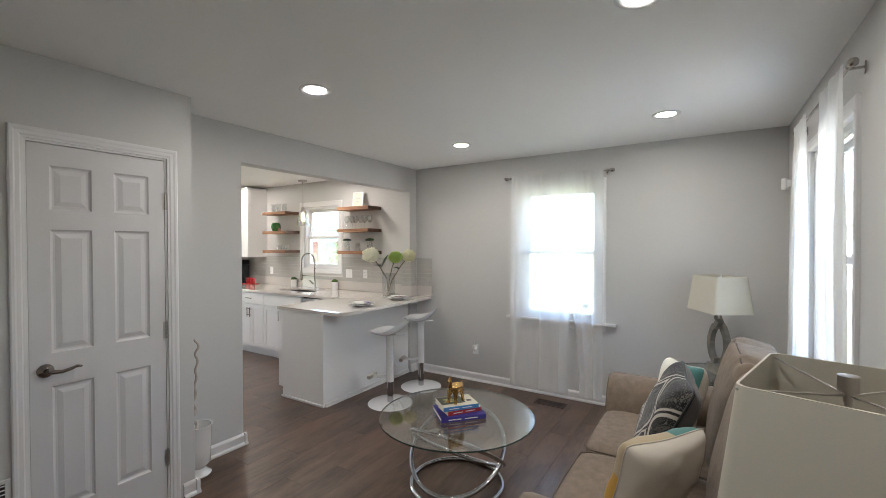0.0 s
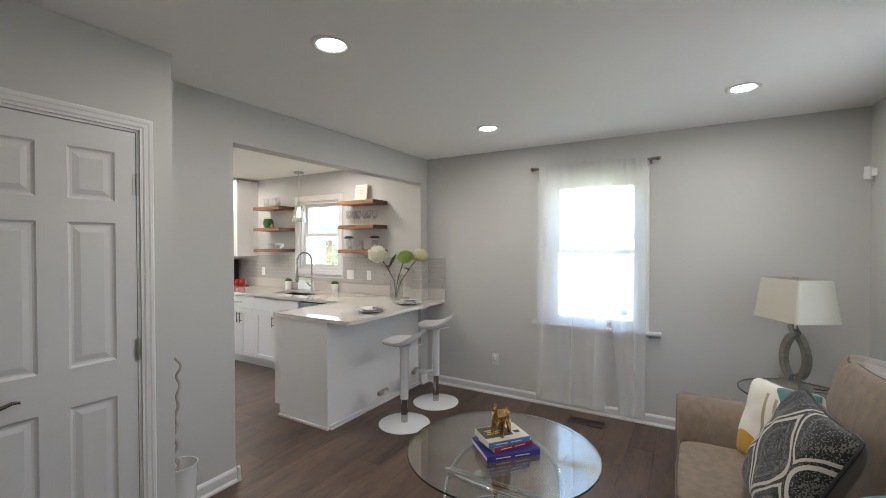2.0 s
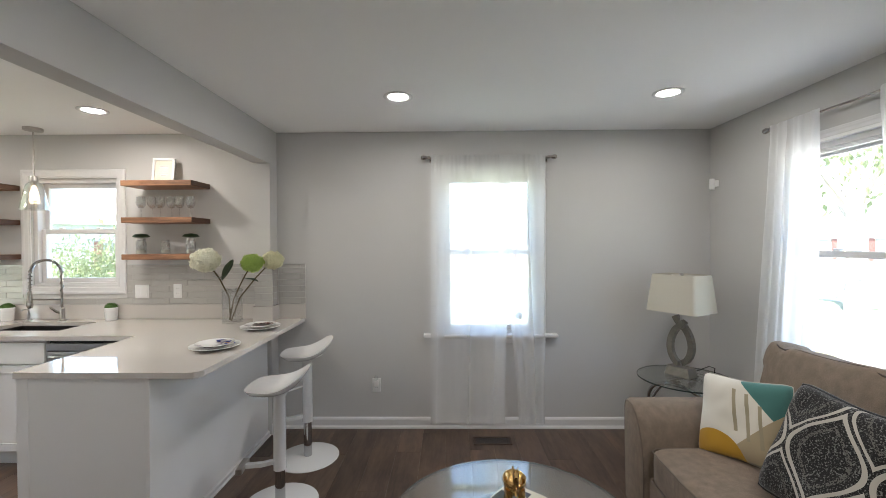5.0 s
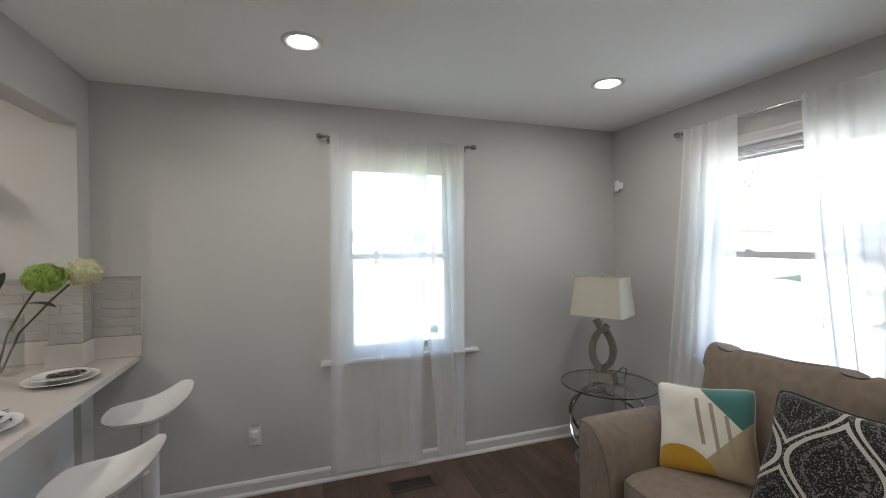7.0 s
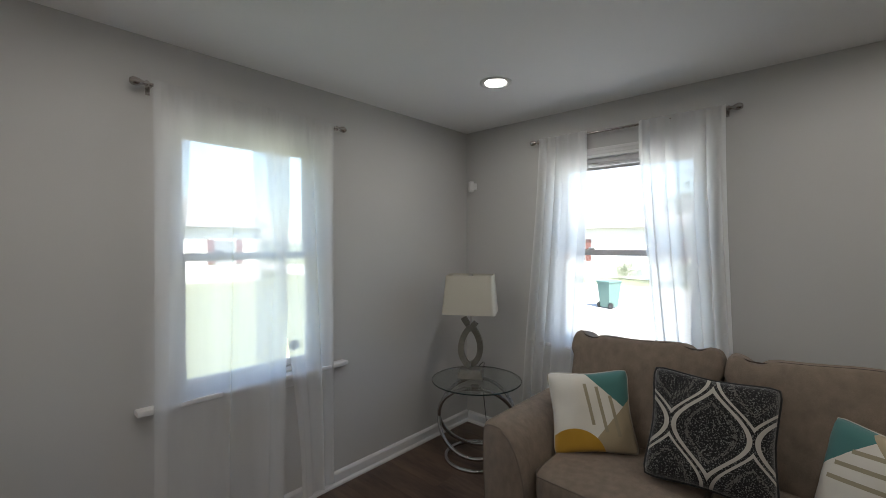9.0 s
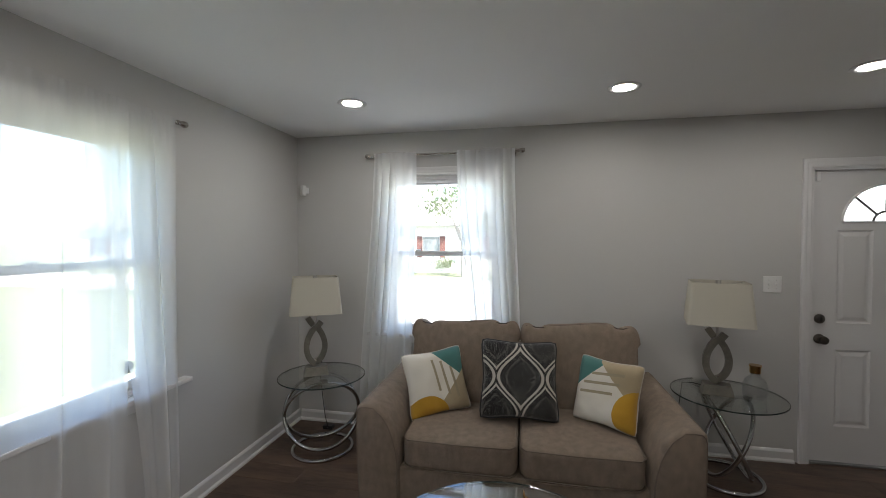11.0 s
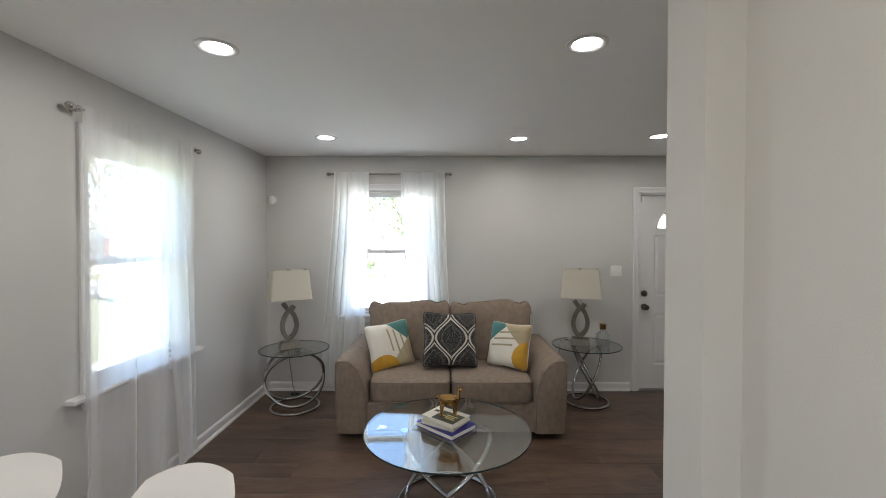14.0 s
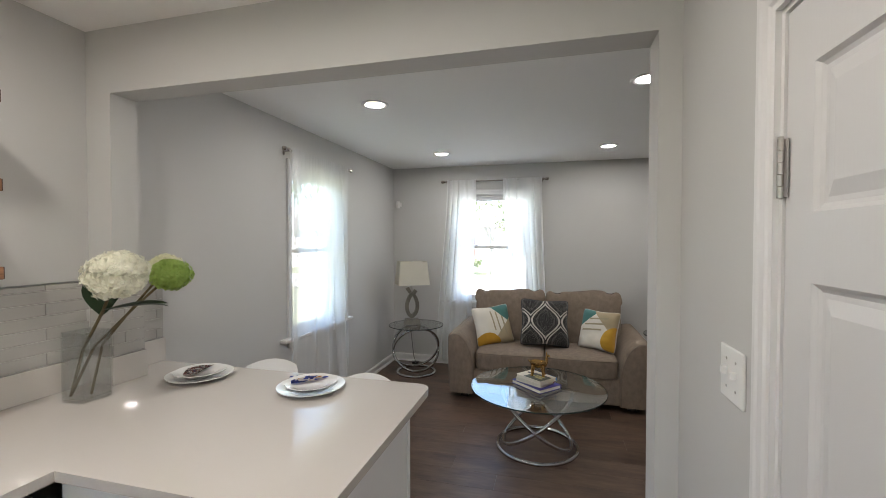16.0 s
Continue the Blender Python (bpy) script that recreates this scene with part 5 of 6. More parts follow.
def reverse_side(n, l):
    """Mask for the plain reverse of a pillow (local +y half)."""
    co, sp = n.new("ShaderNodeTexCoord"), n.new("ShaderNodeSeparateXYZ")
    l.new(co.outputs["Object"], sp.inputs[0])
    return mathn(n, l, "GREATER_THAN", sp.outputs[1], 0.0)


def abstract_cloth():
    """Cream cotton printed with a mustard disc, teal and tan fields and thin strokes."""
    m, n, l, b, u, v, grain = fabric_base("abstract_print_cotton")
    uv = mathn(n, l, "ADD", u, v)
    teal = mathn(n, l, "GREATER_THAN", uv, 0.78)
    tan = mathn(n, l, "GREATER_THAN", mathn(n, l, "SUBTRACT", u, v), 0.56)
    du, dv = mathn(n, l, "ADD", u, 0.42), mathn(n, l, "ADD", v, 0.95)
    disc = mathn(n, l, "LESS_THAN", mathn(n, l, "ADD", mathn(n, l, "MULTIPLY", du, du), mathn(n, l, "MULTIPLY", dv, dv)), 0.40)
    col = layer(n, l, (0.72, 0.68, 0.60), teal, (0.075, 0.20, 0.185))
    col = layer(n, l, col, tan, (0.42, 0.34, 0.22))
    for c0, lo, hi in ((-0.02, -0.25, 0.62), (0.22, -0.4, 0.55), (0.46, -0.5, 0.35)):
        near = mathn(n, l, "LESS_THAN", mathn(n, l, "ABSOLUTE", mathn(n, l, "SUBTRACT", mathn(n, l, "ADD", u, mathn(n, l, "MULTIPLY", v, 0.12)), c0)), 0.035)
        band = mathn(n, l, "MULTIPLY", mathn(n, l, "GREATER_THAN", v, lo), mathn(n, l, "LESS_THAN", v, hi))
        col = layer(n, l, col, mathn(n, l, "MULTIPLY", near, band), (0.36, 0.31, 0.21))
    col = layer(n, l, col, disc, (0.52, 0.29, 0.035))
    col = layer(n, l, col, reverse_side(n, l), (0.66, 0.61, 0.53))
    l.new(col, b.inputs["Base Color"])
    return m


def ogee_cloth():
    """Charcoal tapestry with a pale ogee trellis."""
    m, n, l, b, u, v, grain = fabric_base("charcoal_ogee_tapestry")
    # S-curved outline of each medallion; the rows meet at their widest
    edge = mathn(n, l, "MULTIPLY", mathn(n, l, "ADD", mathn(n, l, "COSINE", mathn(n, l, "MULTIPLY", v, 3.3)), 1.0), 0.325)
    g = mathn(n, l, "SUBTRACT", mathn(n, l, "PINGPONG", u, 0.65), edge)
    big = n.new("ShaderNodeTexNoise")
    big.inputs["Scale"].default_value, big.inputs["Detail"].default_value = 175, 4
    co = n.new("ShaderNodeTexCoord")
    l.new(co.outputs["Object"], big.inputs["Vector"])
    speck = mathn(n, l, "MINIMUM", mathn(n, l, "MAXIMUM", mathn(n, l, "MULTIPLY", mathn(n, l, "SUBTRACT", big.outputs[0], 0.53), 8.0), 0.0), 1.0)
    a = mathn(n, l, "LESS_THAN", mathn(n, l, "ABSOLUTE", mathn(n, l, "SUBTRACT", g, 0.075)), 0.030)
    c = mathn(n, l, "LESS_THAN", mathn(n, l, "ABSOLUTE", mathn(n, l, "ADD", g, 0.06)), 0.040)
    col = layer(n, l, (0.016, 0.015, 0.016), speck, (0.20, 0.203, 0.19))
    inner = mathn(n, l, "LESS_THAN", mathn(n, l, "ABSOLUTE", mathn(n, l, "ADD", g, 0.27)), 0.035)
    outer = mathn(n, l, "LESS_THAN", mathn(n, l, "ABSOLUTE", mathn(n, l, "SUBTRACT", g, 0.30)), 0.035)
    col = layer(n, l, col, mathn(n, l, "MULTIPLY", mathn(n, l, "MAXIMUM", inner, outer), mathn(n, l, "GREATER_THAN", big.outputs[0], 0.47)), (0.13, 0.125, 0.115))
    col = layer(n, l, col, mathn(n, l, "MAXIMUM", a, c), (0.46, 0.43, 0.38))
    col = layer(n, l, col, reverse_side(n, l), (0.11, 0.105, 0.10))
    l.new(col, b.inputs["Base Color"])
    return m


def throw_pillow(m, size, thick, mat_, label, seed, trim_mat=None):
    d = thing("throw_pillow", m, label, "pillow", "throw pillows")
    bm = bmesh.new()
    n = 26
    rows = {}
    for s in (1, -1):
        for i in range(n + 1):
            for j in range(n + 1):
                u, v = -1 + 2 * i / n, -1 + 2 * j / n
                edge = i in (0, n) or j in (0, n)
                if edge and (i, j, 1) in rows:
                    rows[i, j, s] = rows[i, j, 1]
                    continue
                pin = (1 - 0.10 * (1 - abs(u) ** 1.5) * abs(v) ** 6) * (1 - 0.055 * (u * v) ** 8)
                pin2 = (1 - 0.10 * (1 - abs(v) ** 1.5) * abs(u) ** 6) * (1 - 0.055 * (u * v) ** 8)
                h = ((1 - u ** 4) * (1 - v ** 4)) ** 0.5
                w = (0.014 * noise.noise(Vector((u * 1.6 + seed * 3.1, v * 1.6, s * 2.0))) + 0.006 * noise.noise(Vector((u * 4.5 + seed, v * 3.0, s * 5.0)))) * (1 - max(abs(u), abs(v)) ** 8)
                rows[i, j, s] = bm.verts.new((u * size / 2 * pin2, s * (thick / 2 * h + (w if not edge else 0)), v * size / 2 * pin))
    for s in (1, -1):
        for i in range(n):
            for j in range(n):
                bm.faces.new([rows[a, b, s] for a, b in ((i, j), (i + 1, j), (i + 1, j + 1), (i, j + 1))])
    cov = part("cover", bm, mat_, d, smooth=70)
    pts = []
    for k in range(4):
        for q in range(12):
            t = -1 + 2 * q / 12
            u, v = ((t, -1), (1, t), (-t, 1), (-1, -t))[k]
            pin = (1 - 0.10 * (1 - abs(u) ** 1.5) * abs(v) ** 6) * (1 - 0.055 * (u * v) ** 8)
            pin2 = (1 - 0.10 * (1 - abs(v) ** 1.5) * abs(u) ** 6) * (1 - 0.055 * (u * v) ** 8)
            pts.append((u * size / 2 * pin2, 0, v * size / 2 * pin))
    part("piping", tube(pts, 0.0065 if trim_mat == BLACKP else 0.0030, True, 8), trim_mat or mat_, cov, "corded edge", 60)
    return d


PRINT, OGEE = abstract_cloth(), ogee_cloth()
CREAM = surface("cream_cord", (0.56, 0.52, 0.45), 0.9, vary=0.06)
# local -y faces the room (west); pitch leans the pillow back
throw_pillow(pose(0.32, 3.13, 0.642, 0, 0, -90) @ pose(0, 0, 0, -18, 0, 28) @ pose(0, 0, 0, 0, -6, 0), 0.415, 0.14, PRINT, "cream cotton pillow printed with teal, tan and mustard shapes", 1, CREAM)
throw_pillow(pose(0.30, 2.08, 0.65, 0, 0, -90) @ pose(0, 0, 0, -18, 0, -36) @ pose(0, 0, 0, 0, -90, 0), 0.398, 0.14, PRINT, "cream cotton pillow printed with a mustard disc and strokes", 2, CREAM)
throw_pillow(pose(0.30, 2.60, 0.70, 0, 0, -90) @ pose(0, 0, 0, -24, 0, 9) @ pose(0, 0, 0, 0, 3, 0), 0.485, 0.16, OGEE, "charcoal tapestry pillow with a pale ogee trellis", 3, BLACKP)

# ---- on the coffee table ----
PAPER = surface("book_pages", (0.70, 0.66, 0.57), 0.9, vary=0.06, grain=0.1, grain_scale=900, stretch=(1, 1, 8))
BLUEB = surface("deep_blue_cover", (0.035, 0.03, 0.22), 0.4, vary=0.08)
REDB = surface("red_cover", (0.36, 0.03, 0.035), 0.4, vary=0.08)
CREAMB = surface("pale_printed_cover", (0.62, 0.58, 0.48), 0.4, vary=0.15, vary_scale=12)
SKYB = surface("sky_blue_spine", (0.06, 0.22, 0.48), 0.4, vary=0.08)
OLIVE = surface("photo_of_leaves", (0.035, 0.04, 0.02), 0.4, vary=0.9, vary_scale=40)
YELLOWINK = surface("yellow_print_ink", (0.55, 0.47, 0.16), 0.5, vary=0.1)
INK = surface("print_ink", (0.75, 0.74, 0.70), 0.5, vary=0.05)
DARKINK = surface("dark_print", (0.03, 0.03, 0.05), 0.5, vary=0.05)


def book(m, w, dp, t, cover, spine, label, picture=False):
    """Closed book lying flat; the spine is at -y."""
    d = thing("book", m, label, "book", "books on the coffee table")
    part("page_block", boxed((-w / 2 + 0.004, -dp / 2 + 0.006, 0.003), (w / 2 - 0.004, dp / 2 - 0.006, t - 0.003)), PAPER, d, "cream page block")
    bm = boxed((-w / 2, -dp / 2 + 0.003, 0), (w / 2, dp / 2, 0.003), 0.0008, 1)
    box(bm, (-w / 2, -dp / 2 + 0.003, t - 0.003), (w / 2, dp / 2, t), 0.0008, 1)
    part("cover", bm, cover, d)
    part("spine", boxed((-w / 2, -dp / 2 - 0.002, 0), (w / 2, -dp / 2 + 0.003, t), 0.002), spine, d)
    if picture:
        part("picture", boxed((-w / 2 + 0.006, -dp / 2 + 0.045, t + 0.0002), (w / 2 - 0.07, dp / 2 - 0.006, t + 0.001)), OLIVE, d, "leafy cover photograph")
        for k, (a, b, c) in enumerate(((-0.085, -0.02, 0.030), (-0.075, 0.015, 0.012), (-0.085, -0.005, -0.008))):
            part("print", boxed((a, c, t + 0.0011), (b, c + 0.011, t + 0.0015)), YELLOWINK, d, "yellow cover lettering")
        part("print", boxed((w / 2 - 0.055, -dp / 2 + 0.06, t + 0.0002), (w / 2 - 0.022, -dp / 2 + 0.085, t + 0.0008)), DARKINK, d, "small dark emblem")
    for k, (a, b) in enumerate(((-0.34, -0.06), (0.02, 0.30))):
        part("print", boxed((w * a, -dp / 2 - 0.0026, t * 0.40), (w * b, -dp / 2 - 0.0019, t * 0.60)), INK, d)
    return d


TZ = 0.45
bk = pose(-0.872, 2.64, TZ, 0, 0, 47)
book(bk, 0.29, 0.22, 0.028, BLUEB, BLUEB, "large deep blue hardback book lying flat")
book(bk @ pose(0.005, 0.01, 0.0285, 0, 0, 9), 0.23, 0.165, 0.026, CREAMB, REDB, "red-spined book lying in the middle of the pile")
book(bk @ pose(-0.012, 0.012, 0.055, 0, 0, 4), 0.235, 0.175, 0.026, CREAMB, SKYB, "pale book with a leafy cover on top of the pile", True)
# gold animal-shaped bowl: one plain casting
bm = bmesh.new()
lathe([(0.0, 0.068), (0.030, 0.069), (0.044, 0.084), (0.050, 0.108), (0.049, 0.116), (0.044, 0.114), (0.038, 0.10), (0.03, 0.090), (0, 0.087)], 32, bm, Matrix.Diagonal((1.36, 1, 1, 1)))
for sx, sy in ((1, 1), (1, -1), (-1, 1), (-1, -1)):
    tube([(0.036 * sx, 0.022 * sy, 0.088), (0.042 * sx, 0.027 * sy, 0.05), (0.045 * sx, 0.029 * sy, 0.018), (0.048 * sx, 0.030 * sy, 0.0)], [0.020, 0.014, 0.0105, 0.0115], seg=10, bm=bm)
tube([(0.050, 0, 0.085), (0.066, 0, 0.112), (0.069, 0, 0.150), (0.072, 0, 0.168), (0.096, 0, 0.163)], [0.018, 0.014, 0.011, 0.0135, 0.007], seg=12, bm=bm)
tube([(-0.064, 0, 0.108), (-0.074, 0, 0.116), (-0.078, 0, 0.124)], [0.008, 0.006, 0.003], seg=8, bm=bm)
for s in (1, -1):
    tube([(0.069, 0.007 * s, 0.172), (0.066, 0.010 * s, 0.196)], [0.005, 0.0015], seg=6, bm=bm)
gold = part("gold_bowl", bm, GOLD, smooth=60)
gold.matrix_world = bk @ pose(-0.02, 0.0, 0.0825, 0, 0, -141) @ Matrix.Scale(0.9, 4)
tagged(gold, "shiny gold animal-shaped bowl standing on the books", "figurine")

# ---- on the side table by the door ----
bt = thing("glass_bottle", pose(0.65, 1.13, 0.56) @ Matrix.Scale(1.28, 4), "clear round glass bottle with a gold neck", "bottle")
part("body", lathe([(0, 0), (0.044, 0), (0.052, 0.015), (0.053, 0.06), (0.043, 0.09), (0.022, 0.11), (0.02, 0.125), (0.018, 0.125), (0.019, 0.11), (0.04, 0.088), (0.049, 0.06), (0.048, 0.016), (0, 0.006)], 28), pane_glass("bottle_glass", (0.95, 0.96, 0.96), 0.0, 1.9), bt, smooth=50)
part("neck", lathe([(0.022, 0.122), (0.024, 0.126), (0.024, 0.152), (0.027, 0.156), (0.027, 0.162), (0, 0.162)], 24), GOLD, bt, "gold collar", 40)

# lamp flex under the north side table, with its plug block
fx = thing("power_cord", pose(0, 0, 0), "black lamp cord hanging to the floor behind the table", "cord")
part("cable", tube([(0.59, 4.16, 0.575), (0.70, 4.17, 0.568), (0.80, 4.18, 0.60), (0.86, 4.21, 0.575), (0.86, 4.23, 0.50), (0.84, 4.20, 0.30), (0.85, 4.18, 0.10), (0.82, 4.14, 0.03), (0.86, 4.18, 0.012), (0.92, 4.22, 0.02)], 0.0035, seg=6), BLACKP, fx, smooth=60)
part("plug", boxed((0.84, 4.12, 0.0), (0.90, 4.20, 0.03), 0.005), BLACKP, fx)
fx = thing("power_cord", pose(0, 0, 0), "black lamp cord trailing over the glass table", "cord")
part("cable", tube([(0.78, 1.36, 0.572), (0.86, 1.42, 0.566), (0.93, 1.46, 0.54), (0.95, 1.48, 0.30), (0.96, 1.46, 0.1)], 0.0035, seg=6), BLACKP, fx, smooth=60)


# ---- wall fittings ----
def plate(name, m, gangs, kind_, label):
    d = thing(name, m, label, "switch" if kind_ != "outlet" else "outlet")
    w = 0.07 + 0.046 * (gangs - 1)
    part("cover_plate", boxed((-w / 2, -0.006, -0.057), (w / 2, 0.0, 0.057), 0.003), PLASTIC, d)
    for g in range(gangs):
        x = (g - (gangs - 1) / 2) * 0.046
        if kind_ == "toggle":
            part("toggle", boxed((x - 0.005, -0.018, -0.004), (x + 0.005, -0.006, 0.012), 0.002), PLASTIC, d)
            for z in (-0.03, 0.03):
                part("screw", lathe([(0, 0), (0.003, 0), (0.003, 0.001), (0, 0.001)], 8, m=Matrix.Translation((x, -0.0062, z)) @ Matrix.Rotation(radians(90), 4, "X")), NICKEL, d)
        elif kind_ == "rocker":
            part("rocker", boxed((x - 0.016, -0.0085, -0.033), (x + 0.016, -0.006, 0.033), 0.001), PLASTIC, d)
        else:
            for z in (-0.02, 0.02):
                so = part("socket", boxed((x - 0.016, -0.008, z - 0.014), (x + 0.016, -0.006, z + 0.014), 0.001), PLASTIC, d)
                # Black slivers stand for the shade inside the plug slots
                for q in (-0.006, 0.006):
                    part("slot", boxed((x + q - 0.001, -0.0084, z - 0.004), (x + q + 0.001, -0.0079, z + 0.005)), BLACKP, so)
    return d


plate("light_switch", pose(EAST, 0.867, 1.248, 0, 0, -90), 2, "toggle", "white double light switch beside the front door")
plate("light_switch", pose(-3.054, KSOUTH, 1.252, 0, 0, 180), 2, "toggle", "white double light switch beside the kitchen door")
plate("light_switch", pose(-3.671, NORTH - 0.009, 1.136), 2, "rocker", "white double switch on the tiled wall")
plate("wall_outlet", pose(-3.373, NORTH - 0.009, 1.14), 1, "outlet", "white wall outlet on the tiled wall")
plate("wall_outlet", pose(-5.35, NORTH - 0.009, 1.13), 1, "outlet", "white wall outlet near the wall cabinet")
plate("wall_outlet", pose(-1.731, NORTH, 0.355), 1, "outlet", "white wall outlet above the baseboard")
plate("wall_outlet", pose(-1.19, NORTH, 0.20), 1, "outlet", "white wall outlet behind the curtain")
af = thing("air_freshener", pose(-1.731, NORTH - 0.009, 0.375), "small white plug-in air freshener", "air freshener")
part("body", boxed((-0.022, -0.04, -0.02), (0.022, 0, 0.03), 0.01, 3), PLASTIC, af, smooth=50)
part("bottle", lathe([(0, 0.028), (0.016, 0.028), (0.018, 0.05), (0.01, 0.065), (0.0, 0.068)], 16, m=Matrix.Translation((0, -0.02, 0))), CLEAR, af, smooth=50)
ms = thing("alarm_sensor", pose(0.965, 4.428, 1.98, 0, 0, -125), "small white plastic alarm sensor near the corner", "sensor")
part("body", boxed((-0.024, -0.014, -0.042), (0.024, 0.022, 0.045), 0.008, 3), PLASTIC, ms, smooth=40)
part("lens", boxed((-0.017, -0.017, -0.034), (0.017, -0.0135, 0.0), 0.0015), INK, ms)
part("bracket", boxed((-0.012, 0.02, -0.02), (0.012, 0.05, 0.03)), PLASTIC, ms)


def grille(name, m, w, h, n, mat_, label):
    """Louvred register lying in its local x-y plane, face up."""
    d = thing(name, m, label, "vent")
    bm = boxed((-w / 2, -h / 2, 0), (w / 2, -h / 2 + 0.018, 0.006), 0.001, 1)
    box(bm, (-w / 2, h / 2 - 0.018, 0), (w / 2, h / 2, 0.006), 0.001, 1)
    box(bm, (-w / 2, -h / 2 + 0.018, 0), (-w / 2 + 0.018, h / 2 - 0.018, 0.006), 0.001, 1)
    box(bm, (w / 2 - 0.018, -h / 2 + 0.018, 0), (w / 2, h / 2 - 0.018, 0.006), 0.001, 1)
    part("frame", bm, mat_, d)
    # Black sheet drawn in place of the shade inside the open duct
    part("duct_shade", boxed((-w / 2 + 0.018, -h / 2 + 0.018, 0.0003), (w / 2 - 0.018, h / 2 - 0.018, 0.001)), BLACKP, d)
    for k in range(n):
        x = -w / 2 + 0.018 + (w - 0.036) * (k + 0.5) / n
        part("slat", boxed((x - 0.002, -h / 2 + 0.018, 0.001), (x + 0.002, h / 2 - 0.018, 0.005)), mat_, d)
    return d


BROWNM = surface("brown_register_enamel", (0.07, 0.05, 0.04), 0.45, 0.4, vary=0.1)
grille("floor_vent", pose(-0.80, 4.265, 0.0005), 0.29, 0.13, 18, BROWNM, "brown louvred floor register below the window")
grille("wall_vent", pose(CLOSET_X + 0.0005, 0.70, 0.33, 0, 90, 0), 0.30, 0.36, 14, TRIM, "white louvred return-air grille low on the wall")

# ---- planter beside the closet ----
pl = thing("planter", pose(-2.405, 1.812, 0), "tall white ceramic planter on a pedestal foot", "planter")
part("pot", lathe([(0, 0), (0.072, 0), (0.078, 0.01), (0.05, 0.035), (0.042, 0.05), (0.055, 0.065), (0.072, 0.085), (0.076, 0.18), (0.083, 0.325), (0.087, 0.335), (0.079, 0.335), (0.07, 0.18), (0.058, 0.1), (0, 0.095)], 36), CERAMIC, pl, smooth=50)
TWIG = surface("pale_willow_bark", (0.40, 0.35, 0.30), 0.8, vary=0.3, vary_scale=30, bump=0.3)
tw = []
for k in range(90):
    f = k / 89
    a = f * 48
    r_ = 0.015 * (0.7 + 0.4 * math.sin(7 * f))
    tw.append((-0.01 - 0.03 * f + r_ * math.cos(a), 0.0 - 0.015 * math.sin(f * 5) + r_ * math.sin(a), 0.10 + 0.80 * f))
part("twig", tube(tw, [0.0115 - 0.005 * k / 89 for k in range(90)], seg=7), TWIG, pl, "pale curly willow twig", 60)

# ---- peninsula: vase, plates ----
PETALW = surface("white_petal", (0.88, 0.875, 0.77), 0.7, vary=0.12, vary_scale=20)
PETALG = surface("lime_petal", (0.40, 0.53, 0.15), 0.7, vary=0.2, vary_scale=20)
STEM = surface("brown_green_stem", (0.10, 0.075, 0.03), 0.7, vary=0.2)
DLEAF = surface("dark_green_leaf", (0.018, 0.045, 0.014), 0.4, vary=0.2, vary_scale=20)
PETAL_C = surface("cream_petal", (0.82, 0.81, 0.62), 0.7, vary=0.12, vary_scale=20)


see_through(PETALW, (0.88, 0.87, 0.76), 0.45)
see_through(PETALG, (0.46, 0.62, 0.16), 0.45)
see_through(PETAL_C, (0.85, 0.84, 0.64), 0.45)


def bloom(centre, r, n, seed):
    """A full flower head of many cupped petals."""
    bm = bmesh.new()
    rnd = random.Random(seed)
    c = Vector(centre)
    for k in range(n):
        z = 1 - 2 * (k + 0.5) / n
        a = k * 2.39996 + rnd.uniform(-0.15, 0.15)
        d_ = Vector((math.sqrt(1 - z * z) * math.cos(a), math.sqrt(1 - z * z) * math.sin(a), z * 0.86))
        pos = d_.copy()
        t = d_.orthogonal().normalized()
        t = Matrix.Rotation(rnd.uniform(0, 6.28), 3, d_) @ t
        s = d_.cross(t)
        rr = r * (0.95 + 0.20 * noise.noise(d_ * 3.0 + c * 9)) * rnd.uniform(0.90, 1.06)
        d_ = (d_ + 0.24 * Vector((rnd.uniform(-1, 1), rnd.uniform(-1, 1), rnd.uniform(-1, 1)))).normalized()
        w = r * rnd.uniform(0.09, 0.15)
        p = c + pos * rr
        vs = [bm.verts.new(q) for q in (p - t * w + d_ * w * 0.15, p - s * w * 0.8 - d_ * w * 0.25, p + t * w + d_ * w * 0.15, p + s * w * 0.8 - d_ * w * 0.25)]
        m_ = bm.verts.new(p - d_ * w * 0.45)
        for i in range(4):
            bm.faces.new((vs[i], vs[(i + 1) % 4], m_))
    bmesh.ops.create_icosphere(bm, subdivisions=2, radius=r * 0.86, matrix=Matrix.Translation(c) @ Matrix.Diagonal((1, 1, 0.86, 1)))
    return bm


def leaf_bm(base, tip, width, droop):
    bm = bmesh.new()
    a, b = Vector(base), Vector(tip)
    d_ = b - a
    s = d_.cross(Vector((0, 0, 1))).normalized()
    prev = None
    for i in range(9):
        f = i / 8
        p = a + d_ * f + Vector((0, 0, -droop * f * f))
        w = width * math.sin(math.pi * min(1, f * 0.97 + 0.03)) ** 0.8 / 2
        row = [bm.verts.new(p - s * w + Vector((0, 0, w * 0.25))), bm.verts.new(p), bm.verts.new(p + s * w + Vector((0, 0, w * 0.25)))]
        if prev:
            for k in (0, 1):
                bm.faces.new((prev[k], prev[k + 1], row[k + 1], row[k]))
        prev = row
    bmesh.ops.solidify(bm, geom=bm.faces[:], thickness=0.0008)
    return bm


